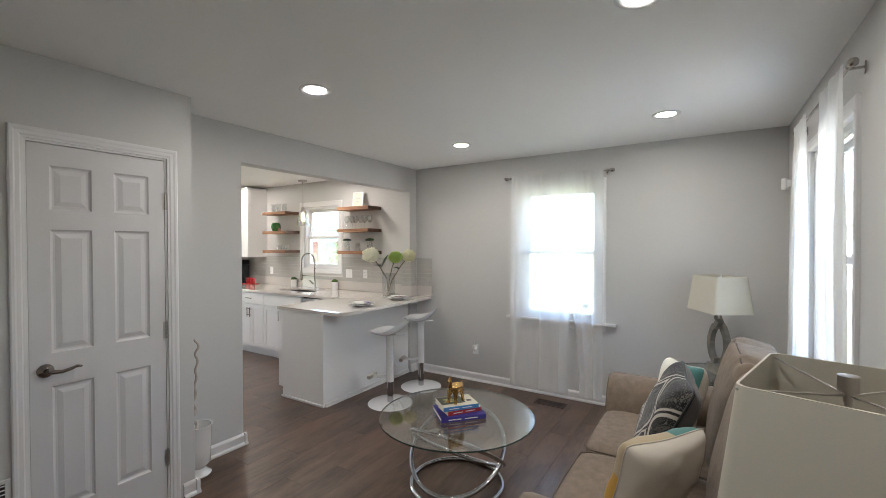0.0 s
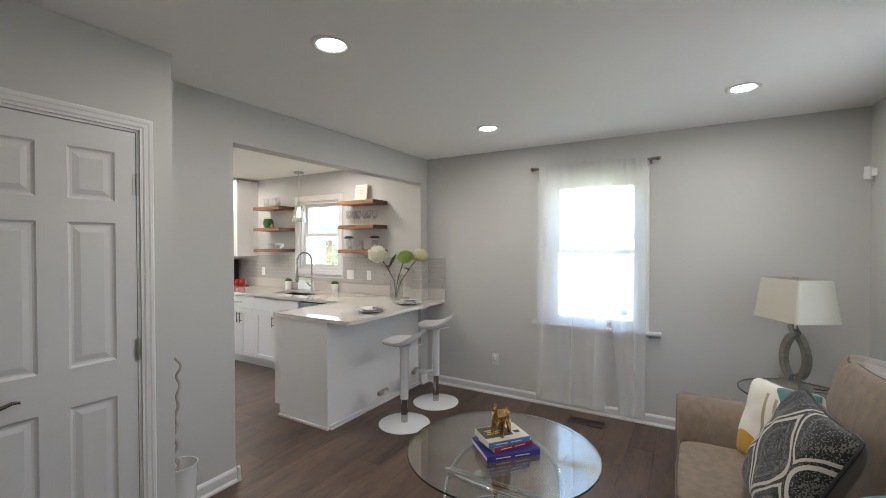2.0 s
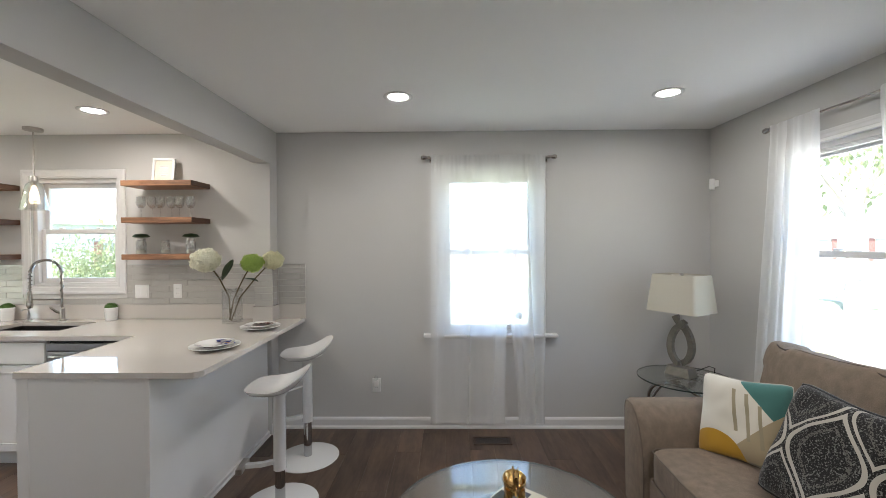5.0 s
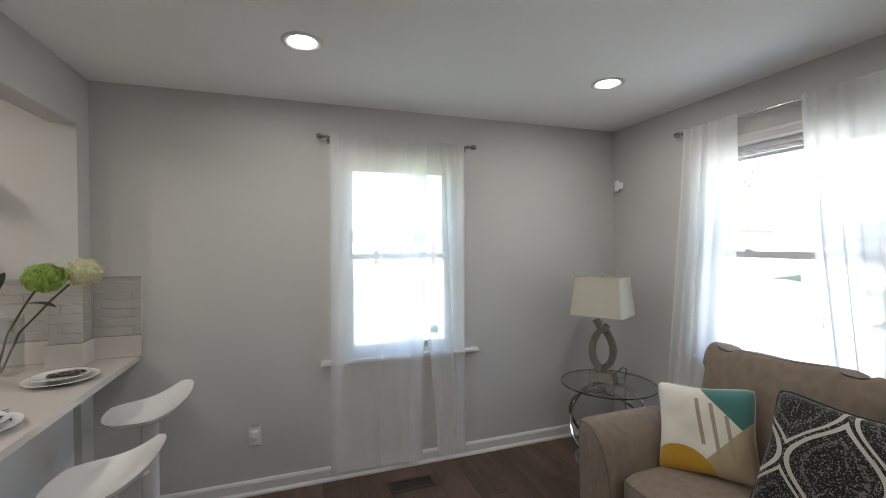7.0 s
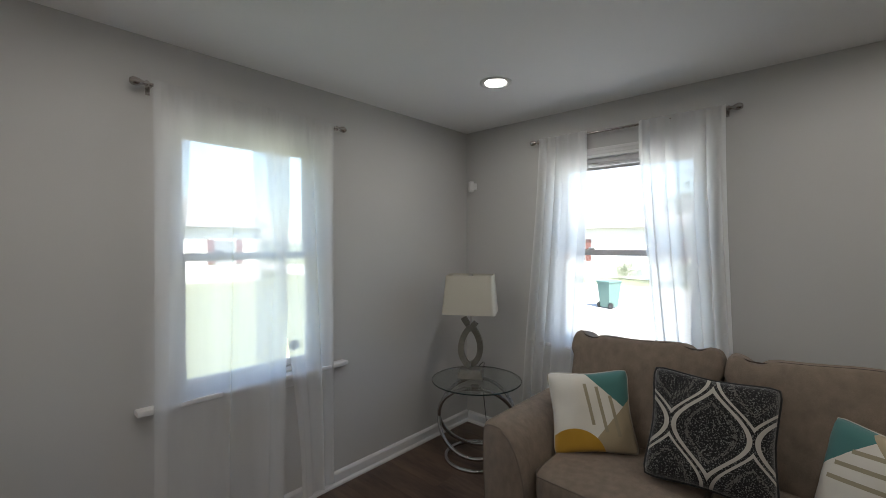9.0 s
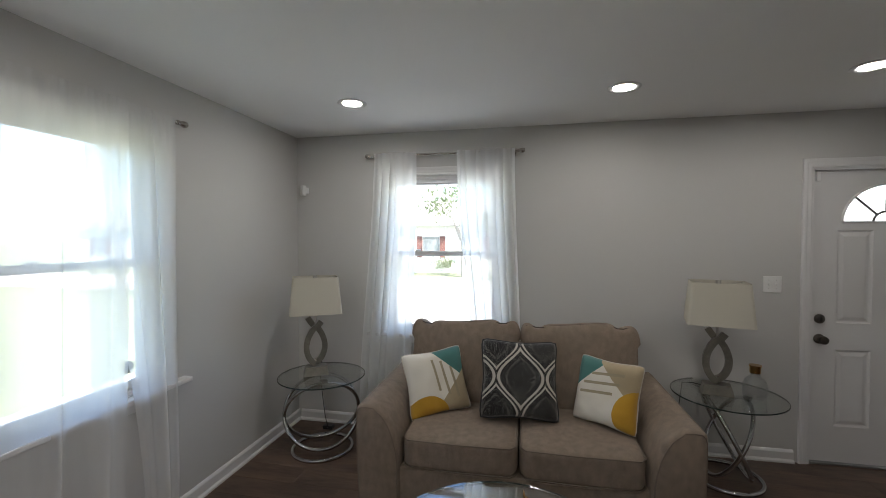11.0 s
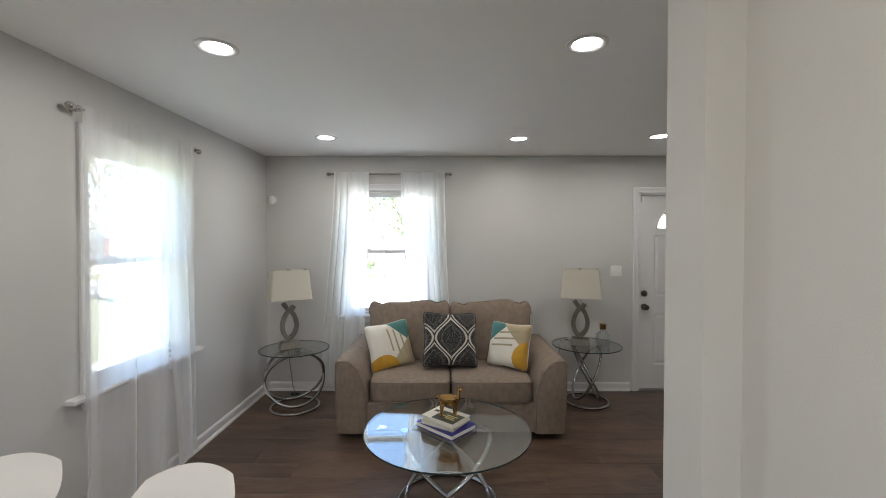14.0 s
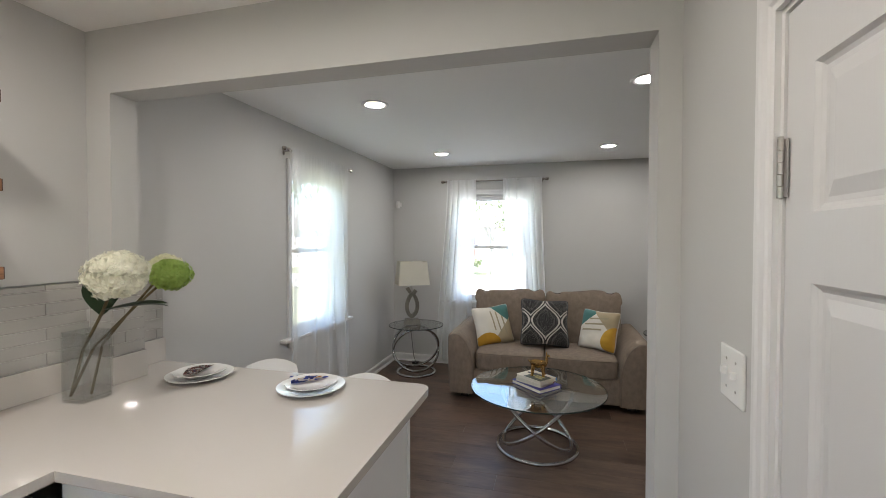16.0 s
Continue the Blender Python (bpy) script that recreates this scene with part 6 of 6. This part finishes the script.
VX, VY = -2.82, 4.30
vs_ = thing("vase", pose(VX, VY, CT), "square clear glass vase on the worktop", "vase")
bm = boxed((-0.055, -0.055, 0), (0.055, 0.055, 0.015), 0.002)
for a, b in (((-0.055, -0.055), (-0.050, 0.055)), ((0.050, -0.055), (0.055, 0.055)), ((-0.050, -0.055), (0.050, -0.050)), ((-0.050, 0.050), (0.050, 0.055))):
    box(bm, (a[0], a[1], 0.015), (b[0], b[1], 0.27))
part("glass", bm, CLEAR, vs_)
fl = thing("flower_stem", pose(VX, VY, CT), "cut stem with a large white flower head", "flower", "cut flowers")
h1 = (-0.065, -0.245, 0.50)
part("stem", tube([(-0.035, 0.035, 0.02), (-0.02, -0.01, 0.2), (-0.03, -0.13, 0.36), h1], 0.0055, seg=8), STEM, fl, smooth=60)
part("bloom", bloom(h1, 0.100, 1300, 1), PETALW, fl, "round creamy white bloom")
part("leaf", leaf_bm((-0.03, -0.13, 0.36), (0.07, -0.33, 0.40), 0.095, 0.02), DLEAF, fl, "dark green leaf")
part("leaf", leaf_bm((-0.02, -0.11, 0.34), (0.03, -0.04, 0.50), 0.12, 0.0), DLEAF, fl, "dark green leaf")
fl = thing("flower_stem", pose(VX, VY, CT), "cut stem with a lime green flower head", "flower", "cut flowers")
h2 = (0.235, -0.16, 0.475)
part("stem", tube([(-0.04, 0.03, 0.02), (0.02, -0.01, 0.2), (0.13, -0.09, 0.35), h2], 0.005, seg=8), STEM, fl, smooth=60)
part("bloom", bloom(h2, 0.080, 1000, 2), PETALG, fl, "lime green bloom")
part("leaf", leaf_bm((0.13, -0.09, 0.35), (0.26, -0.12, 0.36), 0.06, 0.03), DLEAF, fl, "dark green leaf")
fl = thing("flower_stem", pose(VX, VY, CT), "cut stem with a smaller white flower head", "flower", "cut flowers")
h3 = (0.33, -0.03, 0.49)
part("stem", tube([(0.0, -0.02, 0.02), (0.06, 0.0, 0.2), (0.2, -0.02, 0.36), h3], 0.005, seg=8), STEM, fl, smooth=60)
part("bloom", bloom(h3, 0.082, 950, 3), PETAL_C, fl, "creamy white bloom")



def printed_cloth(name, colors, scale):
    """Cotton with a bold swirling print in a few flat colours."""
    m = surface(name, colors[0], 0.85, bump=0.3)
    n, l = links_of(m)
    co = n.new("ShaderNodeTexCoord")
    no = n.new("ShaderNodeTexNoise")
    no.inputs["Scale"].default_value, no.inputs["Detail"].default_value, no.inputs["Distortion"].default_value = scale, 1, 1.6
    l.new(co.outputs["Object"], no.inputs["Vector"])
    rp = n.new("ShaderNodeValToRGB")
    rp.color_ramp.interpolation = "CONSTANT"
    for k, c in enumerate(colors):
        e = rp.color_ramp.elements[k] if k < 2 else rp.color_ramp.elements.new(0.5)
        e.position = 0.0 if k == 0 else 0.36 + 0.30 * k / len(colors)
        e.color = (*c, 1)
    l.new(no.outputs[0], rp.inputs[0])
    l.new(rp.outputs[0], n["Principled BSDF"].inputs["Base Color"])
    return m


NAPKIN = printed_cloth("blue_orange_print_napkin", [(0.02, 0.03, 0.16), (0.04, 0.07, 0.36), (0.62, 0.60, 0.56), (0.55, 0.20, 0.05), (0.03, 0.03, 0.12)], 11)
NAPK2 = printed_cloth("brown_white_print_napkin", [(0.06, 0.035, 0.04), (0.66, 0.63, 0.60), (0.20, 0.07, 0.06), (0.05, 0.04, 0.10), (0.62, 0.60, 0.57)], 18)


def dinner_plate(m, r, label):
    d = thing("plate", m, label, "plate", "plates on the worktop")
    part("dish", lathe([(0, 0.002), (r * 0.55, 0.0), (r * 0.6, 0.003), (r * 0.72, 0.010), (r, 0.020), (r, 0.023), (r * 0.7, 0.014), (r * 0.6, 0.008), (0, 0.007)], 56), CERAMIC, d, smooth=40)
    return d


def napkin(m, mat_, label):
    d = thing("napkin", m, label, "napkin")
    bm = bmesh.new()
    n = 14
    g = [[bm.verts.new((-0.10 + 0.19 * i / n, (-0.055 + 0.11 * j / n) * (0.55 + 0.6 * (i / n) ** 0.7) + 0.010 * math.sin(3.0 * i / n), 0.004 + 0.0009 * math.sin(j * 0.7 + 2.0 * i / n))) for j in range(n + 1)] for i in range(n + 1)]
    for i in range(n):
        for j in range(n):
            bm.faces.new((g[i][j], g[i + 1][j], g[i + 1][j + 1], g[i][j + 1]))
    bmesh.ops.solidify(bm, geom=bm.faces[:], thickness=0.004)
    part("cloth", bm, mat_, d, smooth=60)
    return d


for (x, y, a, off, mt, lab) in ((-2.51, 3.50, 128, (0.052, 0.046), NAPKIN, "blue and orange printed napkin folded on the plate"), (-2.50, 4.075, 20, (0.02, 0.03), NAPK2, "brown and white printed napkin folded on the plate")):
    dinner_plate(pose(x, y, CT), 0.138, "large white beaded dinner plate")
    dinner_plate(pose(x, y, CT + 0.0135), 0.106, "small white salad plate stacked on the dinner plate")
    napkin(pose(x + off[0], y + off[1], CT + 0.0285, 0, 0, a) @ Matrix.Scale(0.82, 4), mt, lab)

# ---- by the sink ----
TURF = surface("clipped_green_plant", (0.06, 0.13, 0.025), 0.8, vary=0.4, vary_scale=60)


def pot_plant(x, y):
    d = thing("potted_plant", pose(x, y, CT), "small clipped green plant in a white pot", "plant", "potted plants")
    part("pot", lathe([(0, 0), (0.038, 0), (0.042, 0.006), (0.048, 0.10), (0.044, 0.105), (0.04, 0.095), (0, 0.09)], 28), CERAMIC, d, smooth=40)
    rnd = random.Random(int(-x * 100))
    verts, faces = [], []
    for k in range(420):
        a, e = rnd.uniform(0, 6.28), rnd.uniform(0.05, 1.5)
        p = Vector((0.046 * math.cos(a) * math.cos(e), 0.046 * math.sin(a) * math.cos(e), 0.098 + 0.036 * math.sin(e)))
        q = p + Vector((rnd.gauss(0, 0.006), rnd.gauss(0, 0.006), rnd.uniform(0.004, 0.014)))
        s = Vector((rnd.uniform(-1, 1), rnd.uniform(-1, 1), 0)) * 0.004
        i = len(verts)
        verts += [p * 0.9 + Vector((0, 0, 0.008)) - s, p * 0.9 + Vector((0, 0, 0.008)) + s, q]
        faces.append((i, i + 1, i + 2))
    me = bpy.data.meshes.new("foliage")
    me.from_pydata(verts, [], faces)
    me.materials.append(TURF)
    f = new("foliage", me)
    f.parent = d
    part("mound", lathe([(0.043, 0.095), (0.043, 0.11), (0.03, 0.128), (0, 0.134)], 20), TURF, d, smooth=60)


pot_plant(-4.745, 4.43)
pot_plant(-3.885, 4.43)

MUGR = surface("red_glaze", (0.50, 0.025, 0.03), 0.15, vary=0.06, coat=0.5)
tr = thing("tray", pose(-5.68, 4.33, CT), "small red tray on the worktop", "tray")
part("dish", boxed((-0.13, -0.07, 0), (0.13, 0.07, 0.014), 0.005), MUGR, tr)
for x in (-5.72, -5.62):
    mg = thing("mug", pose(x, 4.33, CT + 0.0145), "glossy red coffee mug", "mug", "red mugs")
    part("cup", lathe([(0, 0), (0.033, 0), (0.037, 0.005), (0.039, 0.085), (0.035, 0.085), (0.033, 0.008), (0, 0.006)], 28), MUGR, mg, smooth=40)
    part("handle", tube([(-0.037, -0.0, 0.068), (-0.058, -0.0, 0.066), (-0.064, 0, 0.045), (-0.056, 0, 0.024), (-0.037, 0, 0.02)], 0.005, seg=8), MUGR, mg, smooth=60)
cm = thing("coffee_maker", pose(-5.96, 4.30, CT), "black coffee maker in the corner of the worktop", "coffee maker")
part("base", boxed((-0.1, -0.14, 0), (0.1, 0.14, 0.04), 0.008), BLACKP, cm)
part("column", boxed((-0.1, 0.03, 0.04), (0.1, 0.14, 0.30), 0.008), BLACKP, cm)
part("head", boxed((-0.1, -0.14, 0.30), (0.1, 0.14, 0.38), 0.012), BLACKP, cm)
part("carafe", lathe([(0, 0.042), (0.06, 0.042), (0.068, 0.1), (0.05, 0.19), (0.045, 0.2), (0, 0.2)], 24, m=Matrix.Translation((0, -0.06, 0))), DARKPANE, cm, "dark glass carafe", 40)

# ---- pendant over the sink ----
pd = thing("pendant_light", pose(-4.375, 4.30, 0), "nickel pendant with a clear bell shade, lit", "light")
part("canopy", lathe([(0, CEILING), (0.062, CEILING), (0.062, CEILING - 0.02), (0.02, CEILING - 0.028), (0, CEILING - 0.028)], 28), NICKEL, pd, smooth=40)
part("rod", tube([(0, 0, CEILING - 0.02), (0, 0, 2.06)], 0.006, seg=10), NICKEL, pd)
part("socket", lathe([(0, 2.07), (0.02, 2.065), (0.026, 2.04), (0.026, 2.0), (0.018, 1.99), (0, 1.99)], 20), NICKEL, pd, smooth=40)
part("shade", lathe([(0.028, 2.02), (0.05, 2.0), (0.072, 1.9), (0.092, 1.80), (0.090, 1.80), (0.070, 1.9), (0.048, 1.998), (0.026, 2.018)], 36), CLEAR, pd, "clear glass bell shade", 50)
part("bulb", lathe([(0, 1.995), (0.012, 1.99), (0.014, 1.965), (0.026, 1.935), (0.028, 1.91), (0.018, 1.885), (0, 1.88)], 20), BULB, pd, "glowing warm bulb", 50)
pla = bpy.data.lights.new("pendant_lamp", "POINT")
pla.energy, pla.color, pla.shadow_soft_size = 0.08, (1.0, 0.72, 0.45), 0.04
plo = new("pendant_lamp", pla)
plo.parent = pd
plo.location = (0, 0, 1.86)

# ---- things on the shelves ----
S1, S2, S3 = 2.0205, 1.7355, 1.4505
pf = thing("picture_frame", pose(-3.43, 4.40, S1, -8, 0, 6), "small white frame with a printed saying", "picture frame")
bm = bmesh.new()
for lo, hi in (((-0.085, 0, 0), (-0.067, 0.018, 0.205)), ((0.067, 0, 0), (0.085, 0.018, 0.205)), ((-0.067, 0, 0), (0.067, 0.018, 0.018)), ((-0.067, 0, 0.187), (0.067, 0.018, 0.205))):
    box(bm, lo, hi, 0.002, 1)
part("frame", bm, PLASTIC, pf)
part("print", boxed((-0.068, 0.008, 0.016), (0.068, 0.014, 0.189)), PAPER, pf)
for k, (z, w) in enumerate(((0.135, 0.06), (0.115, 0.08), (0.098, 0.05), (0.08, 0.07), (0.06, 0.04))):
    part("writing", boxed((-w / 2, 0.0072, z), (w / 2, 0.008, z + 0.006)), STEEL, pf)


def wine_glass(x, y, z):
    d = thing("wine_glass", pose(x, y, z), "clear stemmed wine glass on the shelf", "glass", "wine glasses")
    part("bowl", lathe([(0.0, 0.075), (0.018, 0.08), (0.033, 0.105), (0.036, 0.13), (0.028, 0.175), (0.027, 0.175), (0.034, 0.13), (0.031, 0.106), (0.016, 0.083), (0, 0.079)], 24), CLEAR, d, smooth=60)
    part("foot", lathe([(0, 0.077), (0.004, 0.07), (0.0035, 0.012), (0.012, 0.004), (0.032, 0.002), (0.032, 0.0), (0, 0)], 24), CLEAR, d, "stem and foot", 40)


for k in range(6):
    wine_glass(-3.575 + k * 0.077, 4.36 + 0.02 * (k % 2), S2)


def tumbler(x, y, z, r=0.036, h=0.11, lab="clear straight tumbler on the shelf"):
    d = thing("tumbler", pose(x, y, z), lab, "glass", "tumblers")
    part("glass", lathe([(0, 0), (r * 0.86, 0), (r, h), (r - 0.0025, h), (r * 0.84, 0.008), (0, 0.008)], 24), CLEAR, d, smooth=40)


for x in (-5.12, -5.0, -4.875):
    tumbler(x, 4.37, S1, 0.036, 0.125)
for k in range(5):
    tumbler(-5.04 + k * 0.062, 4.37, S3, 0.027, 0.075, "small clear shot tumbler on the shelf")


def jar(x, y, z, r, h, plant, lab):
    d = thing("glass_jar", pose(x, y, z), lab, "jar", "glass jars")
    part("jar", lathe([(0, 0), (r, 0), (r, h * 0.8), (r * 0.78, h * 0.9), (r * 0.78, h), (r * 0.72, h), (r * 0.72, h * 0.9), (r * 0.93, h * 0.79), (r * 0.93, 0.005), (0, 0.005)], 26), CLEAR, d, smooth=40)
    part("contents", lathe([(0, 0.006), (r * 0.9, 0.006), (r * 0.9, h * 0.3), (0, h * 0.34)], 20), SHADE, d, "pale filling", 40)
    part("lid", lathe([(r * 0.82, h * 0.97), (r * 0.86, h * 0.97), (r * 0.86, h * 1.1), (0, h * 1.12)], 24), NICKEL, d, "metal lid", 40)
    if plant:
        part("plant", lathe([(0, h * 1.12), (r * 1.3, h * 1.14), (r * 1.75, h * 1.2), (r * 1.2, h * 1.36), (0, h * 1.42)], 14), DLEAF, d, "dark green succulent on the lid", 60)


jar(-3.585, 4.37, S3, 0.036, 0.115, True, "clear jar with a metal lid and a green plant")
jar(-3.39, 4.37, S3, 0.033, 0.10, False, "clear jar with a metal lid")
jar(-3.185, 4.37, S3, 0.036, 0.115, True, "clear jar with a metal lid and a green plant")
GREENG = surface("green_glaze", (0.02, 0.10, 0.02), 0.12, vary=0.2, vary_scale=20, coat=0.5)
gp = thing("pot", pose(-5.06, 4.36, S2), "round glossy green pot on the shelf", "pot")
part("pot", lathe([(0, 0), (0.045, 0), (0.06, 0.02), (0.072, 0.06), (0.066, 0.1), (0.052, 0.12), (0.056, 0.128), (0.046, 0.128), (0.044, 0.118), (0, 0.115)], 30), GREENG, gp, smooth=50)
gb = thing("ornament", pose(-4.95, 4.34, S2), "small brown ornament beside the green pot", "ornament")
part("body", lathe([(0, 0), (0.02, 0), (0.026, 0.02), (0.02, 0.045), (0, 0.05)], 16), SHELF, gb, smooth=50)

# round sticker on the north window
st = thing("window_sticker", pose(-0.545, NORTH + 0.0605, 0.915), "round grey security sticker on the pane", "sticker")
part("disc", lathe([(0, 0), (0.032, 0), (0.032, 0.0008), (0, 0.0008)], 28, m=Matrix.Rotation(radians(90), 4, "X")), STEEL, st)

# bins across the yard
def wheelie_bin(m):
    d = thing("rubbish_bin", m, "teal wheeled rubbish bin by the street", "bin", "rubbish bins")
    bm = bmesh.new()
    a = [bm.verts.new(p) for p in ((-0.22, -0.24, 0.05), (0.22, -0.24, 0.05), (0.22, 0.24, 0.05), (-0.22, 0.24, 0.05))]
    b = [bm.verts.new(p) for p in ((-0.29, -0.34, 1.0), (0.29, -0.34, 1.0), (0.29, 0.34, 1.0), (-0.29, 0.34, 1.0))]
    rect_ring(bm, a, b)
    bm.faces.new(a), bm.faces.new(b)
    part("body", bm, BIN, d)
    part("lid", boxed((-0.32, -0.37, 1.0), (0.32, 0.37, 1.07), 0.02), BIN, d)
    for s in (-1, 1):
        part("wheel", lathe([(0, -0.03), (0.12, -0.03), (0.12, 0.03), (0, 0.03)], 20, m=Matrix.Translation((s * 0.27, 0.22, 0.12)) @ Matrix.Rotation(radians(90), 4, "Y")), BLACKP, d)
    return d


wheelie_bin(pose(11.45, 7.2, GZ + 0.016, 0, 0, 70) @ Matrix.Scale(0.8, 4))


# ---- wall tiles ----
TW, TH, TT = 0.305, 0.0502, 0.008
TOP = 1.356
bs = tagged(part("backsplash", boxed((KWEST + 0.01, NORTH - 0.0045, 1.0305), (K_WIN[0] - 0.075, NORTH - 0.0005, TOP)), GROUT), "grey glass subway tile backsplash", "backsplash", kind="structure")
part("grout_bed", boxed((K_WIN[0] - 0.075, NORTH - 0.0045, 1.0305), (K_WIN[1] + 0.075, NORTH - 0.0005, 1.114)), GROUT, bs)
part("grout_bed", boxed((K_WIN[1] + 0.075, NORTH - 0.0045, 1.0305), (PART_W, NORTH - 0.0005, TOP)), GROUT, bs)
part("grout_bed", boxed((PART_E + 0.004, NORTH - 0.0045, 1.0305), (-2.312, NORTH - 0.0005, TOP)), GROUT, bs)
part("grout_bed", boxed((PART_W, 4.3605, 1.0305), (PART_E, 4.3645, TOP)), GROUT, bs)
part("grout_bed", boxed((PART_W - 0.0045, 4.3605, 1.0305), (PART_W - 0.0005, NORTH - 0.005, TOP)), GROUT, bs)
part("grout_bed", boxed((PART_E + 0.0005, 4.3605, 1.0305), (PART_E + 0.0045, NORTH - 0.005, TOP)), GROUT, bs)
tile_meshes = {}


def tile_mesh(w, h):
    key = (round(w, 3), round(h, 3))
    if key not in tile_meshes:
        g = 0.0010
        bm = boxed((g * 0.4, -TT, g), (w - g * 0.4, -0.004, h - g))
        es = [e for e in bm.edges if all(v.co.y < -TT + 1e-4 for v in e.verts)]
        bmesh.ops.bevel(bm, geom=es, offset=0.0018, segments=1, affect="EDGES")
        me = bpy.data.meshes.new("tile")
        bm.to_mesh(me)
        bm.free()
        me.materials.append(TILE)
        tile_meshes[key] = me
    return tile_meshes[key]


def lay(m, length, z0, z1, shift, cut=None):
    """Rows of tiles from z0 up to z1 on a local wall plane; cut = (x0, x1, z) leaves out what lies above z between x0 and x1."""
    row, z = 0, z0
    rnd = random.Random(5)
    while z < z1 - 0.01:
        h = min(TH, z1 - z)
        x = -shift - (TW / 2 if row % 2 else 0)
        while x < length:
            a, b = max(x, 0), min(x + TW, length)
            spans = [(a, b)]
            if cut and z + h > cut[2] + 0.001:
                spans = [(a, min(b, cut[0])), (max(a, cut[1]), b)]
            for s, e in spans:
                if e - s > 0.012:
                    ob = new("tile", tile_mesh(e - s, h if not (cut and z < cut[2] < z + h) else h))
                    ob.parent = bs
                    ob.matrix_local = m @ pose(s, 0, z, 0, 0, rnd.uniform(-0.12, 0.12))
            x += TW
        z += TH
        row += 1


L0 = PART_W - 0.009 - (-5.48)
lay(pose(-5.48, NORTH, 0), L0, 1.031, TOP, 0.1, (K_WIN[0] - 0.075 + 5.48, K_WIN[1] + 0.075 + 5.48, 1.114))
lay(pose(KWEST + 0.01, NORTH, 0), -5.48 - KWEST - 0.01, 1.031, 1.344, 0.05)
lay(pose(PART_E + 0.009, NORTH, 0), -2.312 - PART_E - 0.009, 1.031, TOP, 0.12)
lay(pose(PART_W - 0.008, 4.365, 0), 0.146, 1.031, TOP, 0.1)
lay(pose(PART_W, NORTH - 0.009, 0, 0, 0, -90), 0.126, 1.031, TOP, 0.1)
lay(pose(PART_E, 4.365, 0, 0, 0, 90), 0.126, 1.031, TOP, 0.1)
bm = boxed((-5.48, NORTH - 0.010, TOP), (K_WIN[0] - 0.076, NORTH, TOP + 0.005))
part("edge_trim", bm, STEEL, bs, "thin metal edge along the tile top")
part("edge_trim", boxed((K_WIN[1] + 0.076, NORTH - 0.010, TOP), (PART_W, NORTH, TOP + 0.005)), STEEL, bs)
part("edge_trim", boxed((PART_E, NORTH - 0.010, TOP), (-2.31, NORTH, TOP + 0.005)), STEEL, bs)


# ---- floor planks ----
PW, PL = 0.18, 1.22
rows = 0
meshes = {}


def plank_mesh(w, L):
    key = (round(w, 3), round(L, 3))
    if key not in meshes:
        bm = boxed((0.0003, 0.0003, -0.006), (w - 0.0003, L - 0.0003, 0.0))
        es = [e for e in bm.edges if all(v.co.z > -0.001 for v in e.verts)]
        bmesh.ops.bevel(bm, geom=es, offset=0.0008, segments=1, affect="EDGES")
        me = bpy.data.meshes.new("plank")
        bm.to_mesh(me)
        bm.free()
        me.materials.append(PLANK)
        meshes[key] = me
    return meshes[key]


x = EAST
i = 0
while x > KWEST:
    w = min(PW, x - KWEST)
    y = SOUTH - (0.0 if i % 3 == 0 else 0.41 if i % 3 == 1 else 0.83)
    y -= 0.17 * ((i * 7) % 5) / 5
    if x < CLOSET_X - 1.0:
        y = KSOUTH - 0.12 - PL * ((i * 3) % 7) / 7
    while y < NORTH:
        lim = SOUTH if x >= CLOSET_X - 1.0 else KSOUTH - 0.12
        y0, y1 = max(y, lim), min(y + PL, NORTH)
        if y1 - y0 > 0.03:
            ob = new("plank", plank_mesh(w, y1 - y0))
            ob.parent = floor
            ob.location = (x - w, y0, 0)
        y += PL
    x -= PW
    i += 1
